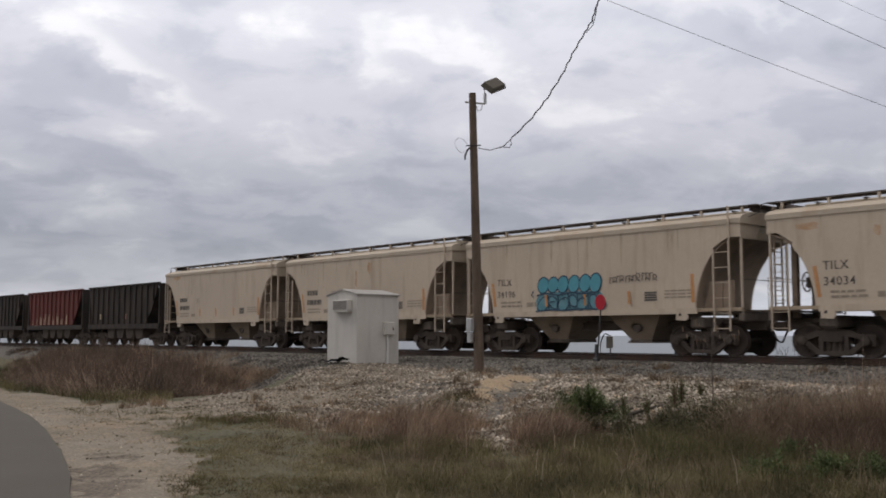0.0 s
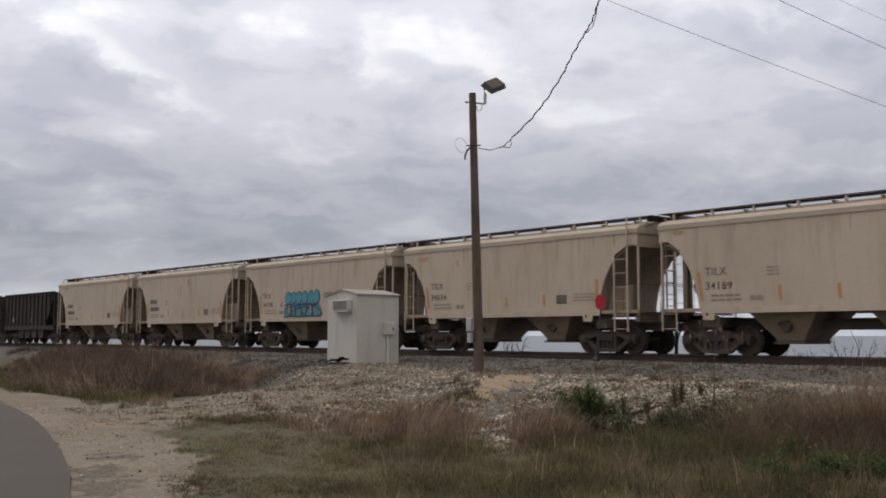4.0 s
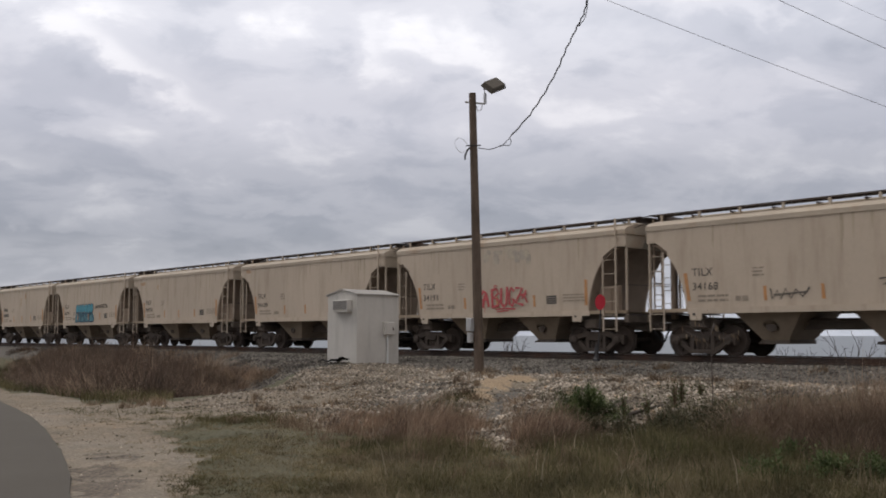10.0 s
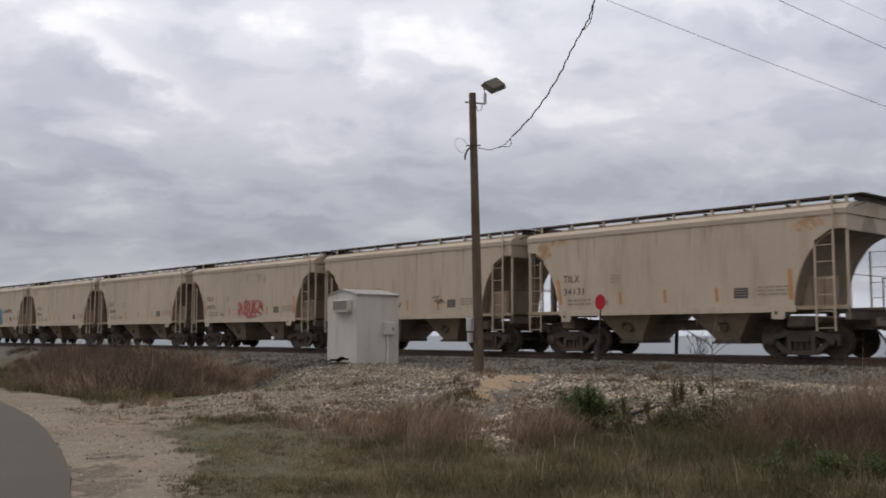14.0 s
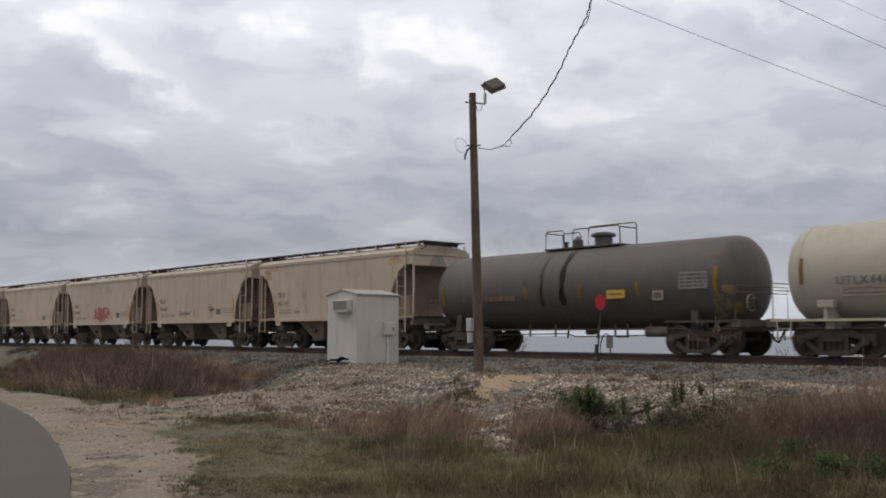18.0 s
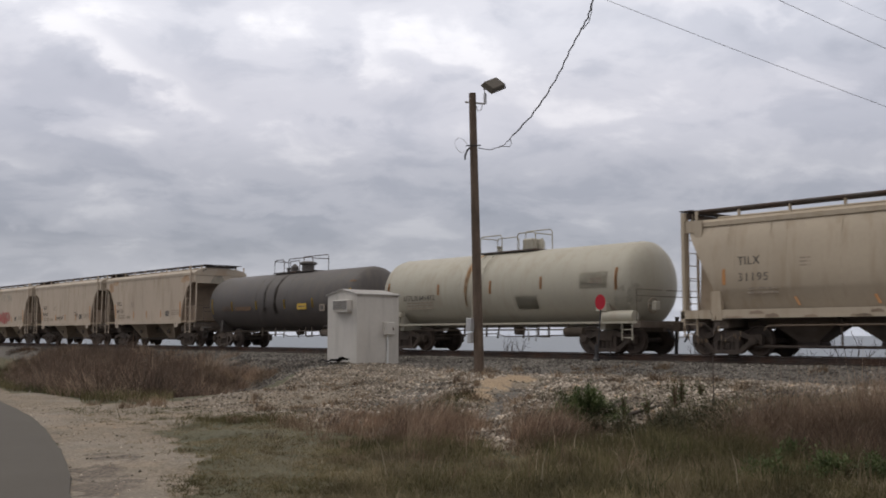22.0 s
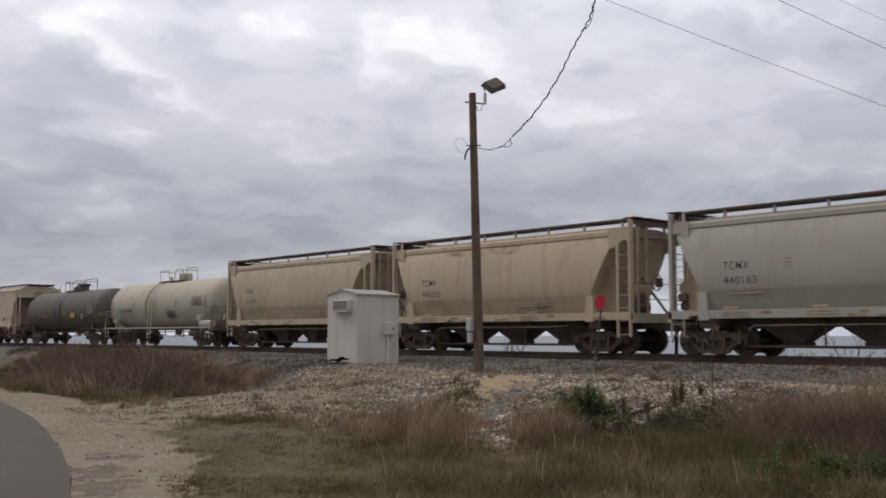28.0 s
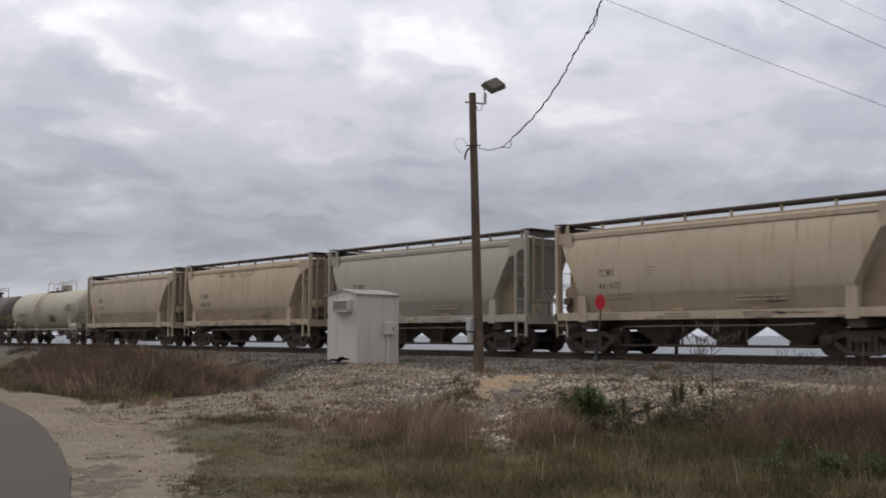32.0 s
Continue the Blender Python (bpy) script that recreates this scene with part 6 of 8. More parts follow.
for paint, x0, lab in ((M["dark_car"], -123.9, "black ribbed open-top hopper car"), (M["red_car"], -134.9, "faded red ribbed open-top hopper car with worn white lettering"), (M["dark_car"], -145.9, "dark brown ribbed open-top hopper car")):
    c = open_hopper(paint, lab)
    place_car(c, x0, lab)
    if paint is M["red_car"]:
        for i in range(9):
            for k in range(3):
                bm = bmesh.new()
                x = -4.36 + i * 0.773 + k * 0.19
                w, top = random.uniform(0.10, 0.18), random.uniform(1.7, 2.25) - (0.25 if i < 2 else 0.0)
                prism(bm, [(x, 1.32), (x + w, 1.32), (x + w * 0.9, top - 0.15), (x + w * 0.55, top), (x + w * 0.15, top - 0.3)], -1.526, -1.521)
                part("worn_lettering", bm, M["white_worn"], c, "scuffed white paint")
    elif x0 > -130:
        for x, h in ((-3.42, 0.34), (0.28, 0.30)):
            bm = bmesh.new()
            box(bm, x, x + 0.17, -1.526, -1.521, 1.56, 1.56 + h)
            part("worn_lettering", bm, M["white_worn"], c, "scuffed white paint")


# ---- shed ----
def make_shed():
    shed = empty("equipment_shed", "small pale grey metal signal shed with a gabled roof on gravel", "shed", at=(-27.75, 20.90, -0.46))
    wx, wy, h = 0.85, 0.90, 2.44
    for name, args in (("wall", (-wx, wx, -wy, -wy + 0.05, 0.04, h)), ("wall", (-wx, wx, wy - 0.05, wy, 0.04, h)), ("wall", (-wx, -wx + 0.05, -wy + 0.05, wy - 0.05, 0.04, h)), ("wall", (wx - 0.05, wx, -wy + 0.05, wy - 0.05, 0.04, h))):
        bm = bmesh.new()
        box(bm, *args)
        part(name, bm, M["shed"], shed)
    for y in (-wy, wy - 0.05):
        bm = bmesh.new()
        prism(bm, [(-wx, h), (wx, h), (0, h + 0.17)], y, y + 0.05)
        part("gable", bm, M["shed"], shed)
    for s in (-1, 1):
        bm = bmesh.new()
        prism(bm, [(0, h + 0.17), (s * (wx + 0.06), h - 0.012), (s * (wx + 0.06), h + 0.03), (0, h + 0.215)], -wy - 0.05, wy + 0.05)
        part("roof_panel", bm, M["shed_roof"], shed)
    bm = bmesh.new()
    box(bm, -wx + 0.004, wx - 0.004, -wy + 0.004, wy - 0.004, -0.5, 0.045)
    part("base", bm, M["shed"], shed)
    # louvred air unit on the gable
    bm = bmesh.new()
    box(bm, -0.28, 0.58, -wy - 0.20, -wy, 1.90, 2.27, 0.02)
    vent = part("air_unit", bm, M["shed"], shed, "louvred air unit on the gable")
    for i in range(10):
        bm = bmesh.new()
        box(bm, -0.22 + i * 0.08, -0.19 + i * 0.08, -wy - 0.225, -wy - 0.20, 1.94, 2.24)
        part("louvre", bm, M["shed_dark"], vent)
    bm = bmesh.new()
    box(bm, -0.26, 0.60, -wy - 0.24, -wy, 1.85, 1.89)
    part("drip_sill", bm, M["shed"], vent)
    # meter box and conduit on the side towards the east
    bm = bmesh.new()
    box(bm, wx, wx + 0.16, 0.20, 0.62, 1.08, 1.52, 0.02)
    mb = part("meter_box", bm, M["shed"], shed, "grey electrical box on the wall")
    bm = bmesh.new()
    box(bm, wx + 0.16, wx + 0.18, 0.52, 0.56, 1.24, 1.34)
    part("latch", bm, M["under"], mb)
    bm = bmesh.new()
    tube(bm, [(wx + 0.06, 0.38, 0.0), (wx + 0.06, 0.38, 1.08)], 0.035, 8)
    part("conduit", bm, M["white_plate"], mb)
    for y in (-wy, wy - 0.05):
        bm = bmesh.new()
        box(bm, wx - 0.004, wx + 0.012, y, y + 0.05, 0.06, h - 0.02)
        part("corner_trim", bm, M["shed"], shed)
    return shed


make_shed()


# ---- lamp pole ----
POLE_FOOT, POLE_TOP = Vector((-21.57, 20.60, -0.55)), Vector((-21.17, 19.97, 7.83))


def make_pole():
    pole = empty("light_pole", "leaning weathered wooden pole with a floodlight", "pole", at=tuple(POLE_FOOT))
    d = POLE_TOP - POLE_FOOT
    bm = bmesh.new()
    tube(bm, [d * t for t in np.linspace(0, 1, 12)], 0.155, 16, r2=0.105)
    part("post", bm, M["pole"], pole, smooth=True)
    right = Vector((math.sin(YAW), math.cos(YAW), 0))
    fwd = Vector((-math.cos(YAW), math.sin(YAW), 0))

    def at(a, up, b=0.0):
        return d + right * a + Vector((0, 0, up)) + fwd * b
    bm = bmesh.new()
    tube(bm, [at(-0.22, -0.27), at(0.38, -0.33)], 0.03, 6)
    tube(bm, [at(0.38, -0.33), at(0.38, -0.02)], 0.045, 8)
    part("arm", bm, M["galv"], pole, "bracket arm bolted to the pole top")
    # floodlight: a shallow tapered box with a hood, tilted down
    bm = bmesh.new()
    a, b = [(-0.30, -0.22), (0.30, -0.22), (0.30, 0.22), (-0.30, 0.22)], [(-0.24, -0.17), (0.24, -0.17), (0.24, 0.17), (-0.24, 0.17)]
    lo, hi = [bm.verts.new((*p, 0.0)) for p in a], [bm.verts.new((*p, 0.15)) for p in b]
    for i in range(4):
        bm.faces.new((lo[i], lo[(i + 1) % 4], hi[(i + 1) % 4], hi[i]))
    bm.faces.new(lo[::-1])
    bm.faces.new(hi)
    bmesh.ops.recalc_face_normals(bm, faces=bm.faces)
    bmesh.ops.bevel(bm, geom=bm.edges[:], offset=0.015, segments=1, affect="EDGES")
    head = part("floodlight", bm, M["lamp_body"], pole, "square bronze floodlight tilted down")
    e1 = (right * 0.42 + Vector((0, 0, 0.25)) + fwd * 0.35).normalized()
    e2 = (right * 0.30 - Vector((0, 0, 0.28)) - fwd * 0.16).normalized()
    e3 = -e1.cross(e2).normalized()
    e2 = e3.cross(e1)
    turn = Matrix((e1, e2, e3)).transposed().to_4x4()
    head.matrix_basis = Matrix.Translation(at(0.63, 0.18)) @ turn @ Matrix.Scale(1.12, 4)
    bm = bmesh.new()
    box(bm, -0.27, 0.27, -0.19, 0.19, -0.014, -0.004)
    part("lens", bm, M["galv"], head, "clouded glass front")
    bm = bmesh.new()
    tube(bm, [at(0.38, -0.02), at(0.34, 0.12), at(0.5, 0.12)], 0.025, 6)
    tube(bm, [at(0.12, -0.4), at(0.16, -0.55), at(0.26, -0.52), at(0.30, -0.36)], 0.012, 5)
    part("yoke", bm, M["lamp_body"], pole)
    # service head, insulator and loop of cable
    bm = bmesh.new()
    tube(bm, [at(-0.10, -1.60), at(-0.26, -1.42), at(-0.40, -1.35), at(-0.50, -1.42), at(-0.53, -1.55), at(-0.46, -1.70), at(-0.36, -1.80), at(-0.24, -1.78)], 0.007, 5)
    part("cable_loop", bm, M["galv"], pole)
    bm = bmesh.new()
    tube(bm, [at(-0.08, -1.66), at(-0.16, -1.74), at(-0.22, -1.9), at(-0.22, -2.02)], 0.03, 6)
    tube(bm, [at(-0.2, -1.60), at(0.25, -1.58)], 0.02, 6)
    part("service_head", bm, M["cable"], pole)
    # meter box low on the post
    bm = bmesh.new()
    q = d * 0.185
    box(bm, q.x - 0.22, q.x - 0.02, q.y - 0.30, q.y - 0.12, q.z - 0.28, q.z + 0.12, 0.02)
    box(bm, q.x - 0.20, q.x - 0.04, q.y - 0.28, q.y - 0.14, q.z - 0.62, q.z - 0.31, 0.02)
    part("meter_box", bm, M["galv"], pole, "small grey electric boxes on the post")
    return pole


make_pole()


# ---- overhead lines ----
def view_point(x, y, depth):
    """The place that lies depth metres off along the view, x and y as shares of the lens's half width."""
    f = Vector((-math.cos(YAW) * math.cos(TILT), math.sin(YAW) * math.cos(TILT), math.sin(TILT)))
    r = Vector((math.sin(YAW), math.cos(YAW), 0))
    k = math.tan(radians(48.26) / 2)
    return EYE + (f + r * (x * k) + r.cross(f) * (y * k)) * depth


WIRE_FOOT = view_point(0.082, 0.229, 29.6)


def make_wires():
    drop = empty("service_drop", "thick twisted black service cable slung to the pole", "cable", at=tuple(WIRE_FOOT))
    base = [(0.0, 0.229), (0.020, 0.227), (0.045, 0.229), (0.062, 0.233)]
    pts = []
    way = [(0.080, 0.228), (0.105, 0.223), (0.135, 0.2305), (0.150, 0.245), (0.200, 0.295), (0.235, 0.34), (0.270, 0.395), (0.292, 0.44), (0.318, 0.485), (0.336, 0.515), (0.347, 0.55), (0.358, 0.575), (0.40, 0.66), (0.47, 0.80)]
    n = len(way)
    fine = []
    for i in range(n - 1):
        for k in range(6):
            t = k / 6
            fine.append((way[i][0] + (way[i + 1][0] - way[i][0]) * t, way[i][1] + (way[i + 1][1] - way[i][1]) * t))
    fine.append(way[-1])
    for i, (x, y) in enumerate(fine):
        t = i / (len(fine) - 1)
        w = 0.0014 * math.sin(i * 1.9) * (1 if i > 8 else 0.3)
        pts.append(view_point(x + w, y, 29.6 - 3.0 * t) - WIRE_FOOT)
    bm = bmesh.new()
    tube(bm, pts[:20], 0.012, 6)
    tube(bm, pts[19:], 0.020, 6)
    part("cable", bm, M["cable"], drop, smooth=True)
    bm = bmesh.new()
    loop = [view_point(x, y, 26.9) - WIRE_FOOT for x, y in ((0.347, 0.553), (0.345, 0.53), (0.338, 0.505), (0.325, 0.490), (0.318, 0.487))]
    tube(bm, loop, 0.012, 5)
    part("cable_tail", bm, M["cable"], drop)
    bm = bmesh.new()
    loop = [view_point(x, y, 29.3) - WIRE_FOOT for x, y in ((0.152, 0.247), (0.155, 0.237), (0.150, 0.229), (0.128, 0.231))]
    tube(bm, loop, 0.012, 5)
    part("cable_tail", bm, M["cable"], drop)
    for name, (x0, y0, x1, y1), depth, r in (("overhead_wire", (0.30, 0.59, 1.10, 0.285), 34, 0.009), ("overhead_wire", (0.68, 0.60, 1.10, 0.41), 30, 0.009), ("overhead_wire", (0.86, 0.58, 1.10, 0.475), 30, 0.005)):
        a, b = view_point(x0, y0, depth), view_point(x1, y1, depth)
        e = a + (a - b) * 0.8
        f = b + (b - a) * 0.8
        bm = bmesh.new()
        line = []
        for t in np.linspace(0, 1, 24):
            p = e.lerp(f, t)
            p.z -= 0.25 * (1 - (2 * t - 1) ** 2) - 0.2
            line.append(p)
        tube(bm, line, r, 5)
        tagged(part(name, bm, M["wire"]), "thin overhead line crossing the cloudy sky", "wire")
    return drop


service_drop = make_wires()


# ---- switch target and small trackside things ----
def make_target():
    t = empty("switch_target", "red oval switch target on a thin mast beside the rail", "signal", at=(-19.87, 24.0, -0.19))
    bm = bmesh.new()
    tube(bm, [(0.05, 0, 0.25), (0.12, 0, 0.9), (0.19, 0, 1.62)], 0.022, 8)
    part("mast", bm, M["cable"], t)
    bm = bmesh.new()
    lathe(bm, [(-0.012, 0.0001), (-0.012, 0.16), (0.012, 0.16), (0.012, 0.0001)], 24, "y")
    for v in bm.verts:
        v.co.z *= 1.5
    disc = part("disc", bm, M["red_sign"], t, "red enamelled oval disc")
    disc.matrix_basis = Matrix.Translation((0.20, -0.03, 1.82)) @ pose(0, 0, 0, 0, 3, 38)
    bm = bmesh.new()
    box(bm, -0.10, 0.10, -0.10, 0.10, -0.06, 0.10, 0.03)
    lathe(bm, [(0.10, 0.075), (0.34, 0.06), (0.52, 0.045)], 12, "z")
    part("stand", bm, M["cable"], t)
    return t


make_target()


def make_marker():
    """A plate on a thin post behind the track, with a bent rod beside it."""
    m = empty("marker_plate", "pale grey plate on a thin post behind the track", "marker", at=(-23.27, 28.9, float(ground_z(-23.27, 28.9))))
    bm = bmesh.new()
    tube(bm, [(0, 0, -0.2), (0, 0, 0.82)], 0.022, 8)
    part("post", bm, M["under"], m)
    bm = bmesh.new()
    box(bm, -0.16, 0.16, -0.045, -0.024, 0.34, 0.78, 0.01)
    part("plate", bm, M["white_plate"], m)
    bm = bmesh.new()
    tube(bm, [(-0.48, 0, -0.15), (-0.47, 0, 0.44), (-0.42, 0, 0.62), (-0.31, 0, 0.82), (-0.22, 0, 0.88), (0, 0, 0.80)], 0.022, 7)
    part("bent_rod", bm, M["cable"], m)


make_marker()


def make_post():
    p = empty("track_post", "short dark steel post behind the track", "post", at=(-20.2, 28.6, -0.45))
    bm = bmesh.new()
    tube(bm, [(0, 0, -0.2), (0.09, 0, 1.65)], 0.065, 10)
    part("shaft", bm, M["cable"], p)
    bm = bmesh.new()
    lathe(bm, [(1.64, 0.08), (1.68, 0.08)], 10, "z")
    for v in bm.verts:
        v.co.x += 0.09
    part("cap", bm, M["under"], p)


make_post()


# ---- vegetation and stones ----
def leaf_material(name, stops, rough=0.8, through_light=0.3):
    """Dry or green stems: one tone for each blade, taken from a ramp."""
    m = bpy.data.materials.new(name)
    m.use_nodes = True
    nt = m.node_tree
    b = nt.nodes["Principled BSDF"]
    b.inputs["Roughness"].default_value = rough
    b.inputs["Specular IOR Level"].default_value = 0.2
    g = nt.nodes.new("ShaderNodeNewGeometry")
    r = nt.nodes.new("ShaderNodeValToRGB")
    els = r.color_ramp.elements
    while len(els) < len(stops):
        els.new(0.5)
    for e, (p, c) in zip(els, stops):
        e.position, e.color = p, (*c, 1)
    nt.links.new(g.outputs["Random Per Island"], r.inputs[0])
    tc = nt.nodes.new("ShaderNodeTexCoord")
    n = nt.nodes.new("ShaderNodeTexNoise")
    n.inputs["Scale"].default_value, n.inputs["Detail"].default_value = 1.1, 3
    nt.links.new(tc.outputs["Object"], n.inputs[0])
    mr = nt.nodes.new("ShaderNodeMapRange")
    for i, v in enumerate((0.3, 0.7, 0.5, 1.45)):
        mr.inputs[i + 1].default_value = v
    nt.links.new(n.outputs["Fac"], mr.inputs[0])
    mx = nt.nodes.new("ShaderNodeMix")
    mx.data_type, mx.blend_type = "RGBA", "MULTIPLY"
    mx.inputs[0].default_value = 1.0
    nt.links.new(r.outputs[0], mx.inputs[6])
    nt.links.new(mr.outputs[0], mx.inputs[7])
    nt.links.new(mx.outputs[2], b.inputs["Base Color"])
    # thin stems and leaves let some light through
    tr = nt.nodes.new("ShaderNodeBsdfTranslucent")
    nt.links.new(mx.outputs[2], tr.inputs[0])
    ms = nt.nodes.new("ShaderNodeMixShader")
    ms.inputs[0].default_value = through_light
    nt.links.new(b.outputs[0], ms.inputs[1])
    nt.links.new(tr.outputs[0], ms.inputs[2])
    for n in list(nt.nodes):
        if n.bl_idname == "ShaderNodeOutputMaterial":
            nt.links.new(ms.outputs[0], n.inputs[0])
    return m


def tone_material(name, stops, rough=0.85):
    """Stems whose tone, 0 to 1, was given to each blade as it grew."""
    m = leaf_material(name, stops, rough)
    nt = m.node_tree
    at = nt.nodes.new("ShaderNodeAttribute")
    at.attribute_name = "tone"
    for n in nt.nodes:
        if n.bl_idname == "ShaderNodeValToRGB":
            nt.links.new(at.outputs["Fac"], n.inputs[0])
    return m


GRASS = tone_material("verge_grass", [(0.0, (0.038, 0.048, 0.023)), (0.25, (0.090, 0.084, 0.038)), (0.5, (0.150, 0.126, 0.066)), (0.75, (0.225, 0.180, 0.114)), (1.0, (0.38, 0.32, 0.23))])
SEDGE = tone_material("dry_broomsedge", [(0.0, (0.080, 0.058, 0.043)), (0.4, (0.165, 0.108, 0.075)), (0.75, (0.27, 0.182, 0.125)), (1.0, (0.44, 0.34, 0.25))])
THICKET = tone_material("ditch_brush", [(0.0, (0.052, 0.040, 0.032)), (0.35, (0.118, 0.083, 0.062)), (0.7, (0.215, 0.148, 0.105)), (1.0, (0.36, 0.28, 0.20))])
DRY = leaf_material("dry_weed", [(0.0, (0.13, 0.090, 0.060)), (0.5, (0.20, 0.142, 0.095)), (0.8, (0.25, 0.19, 0.13)), (1.0, (0.34, 0.28, 0.20))])
BRUSH = leaf_material("ditch_brush", [(0.0, (0.10, 0.072, 0.046)), (0.6, (0.17, 0.122, 0.078)), (1.0, (0.25, 0.19, 0.125))])
SHRUB = leaf_material("green_shrub", [(0.0, (0.050, 0.072, 0.028)), (0.6, (0.096, 0.126, 0.050)), (1.0, (0.155, 0.172, 0.082))])
rng = np.random.default_rng(7)
WIND = math.atan2(math.cos(YAW), math.sin(YAW))      # the stems bow before a wind along the bank


def blades(name, x, y, h, w, lean, material, bend=0.35, la=None, tone=None):
    """Grass: a tapering, bending strip of five corners for each place."""
    n = len(x)
    z = ground_z(x, y) - 0.02
    a = rng.uniform(0, math.tau, n)
    la = rng.uniform(0, math.tau, n) if la is None else la
    dx, dy = np.cos(a) * w / 2, np.sin(a) * w / 2
    lx, ly = np.cos(la) * lean * h, np.sin(la) * lean * h
    base = np.stack([x, y, z], 1)
    off = np.stack([dx, dy, 0 * dx], 1)
    mid = base + np.stack([lx * bend, ly * bend, h * 0.55], 1)
    tip = base + np.stack([lx, ly, h * np.sqrt(np.maximum(0.1, 1 - 0.6 * lean ** 2))], 1)
    v = np.stack([base - off, base + off, mid + off * 0.75, mid - off * 0.75, tip], 1).reshape(-1, 3)
    me = bpy.data.meshes.new(name)
    me.vertices.add(5 * n)
    me.vertices.foreach_set("co", v.ravel())
    i = np.arange(n) * 5
    loops = np.stack([i, i + 1, i + 2, i + 3, i + 3, i + 2, i + 4], 1).ravel()
    me.loops.add(7 * n)
    me.loops.foreach_set("vertex_index", loops)
    me.polygons.add(2 * n)
    start = np.stack([np.arange(n) * 7, np.arange(n) * 7 + 4], 1).ravel()
    me.polygons.foreach_set("loop_start", start)
    me.update(calc_edges=True)
    me.validate()
    me.materials.append(material)
    if tone is not None:
        me.attributes.new("tone", "FLOAT", "POINT").data.foreach_set("value", np.repeat(np.clip(tone, 0, 1), 5).astype(np.float32))
    return new(name, me)


def in_view(x, y, margin=1.5):
    """The stretch of land beside the road that lies before the camera's stand."""
    z = -x * math.cos(YAW) + y * math.sin(YAW)
    a = x * math.sin(YAW) + y * math.cos(YAW)
    return (z > 7.0) & (np.abs(a) < z * 0.46 + margin)


def across(x, y):
    return x * math.sin(YAW) + y * math.cos(YAW)


def depth(x, y):
    return -x * math.cos(YAW) + y * math.sin(YAW)


def clumps(spots, n, spread):
    """Places gathered round given middles."""
    k = rng.integers(0, len(spots), n)
    s = np.array(spots, float)[k]
    r = rng.normal(0, 1, (n, 2)) * s[:, 2:3] * spread
    return s[:, 0] + r[:, 0], s[:, 1] + r[:, 1], s[:, 3]


def tufts(cx, cy, count, radius, height, tone, spread=0.5, noise=0.19):
    """Blades that fan out from the middles of tufts; every argument is a row with one value for each tuft."""
    k = np.repeat(np.arange(len(cx)), count)
    n = len(k)
    r, la = np.sqrt(rng.random(n)), rng.uniform(0, math.tau, n)
    x, y = cx[k] + np.cos(la) * r * radius[k], cy[k] + np.sin(la) * r * radius[k]
    h = height[k] * rng.uniform(0.25, 1.15, n) * (1 - 0.35 * r)
    lean = np.clip(spread * (0.3 + 0.9 * r) + rng.normal(0, 0.18, n), 0.05, 1.25)
    return x, y, h, lean, la + rng.normal(0, 0.7, n), tone[k] + rng.normal(0, noise, n)


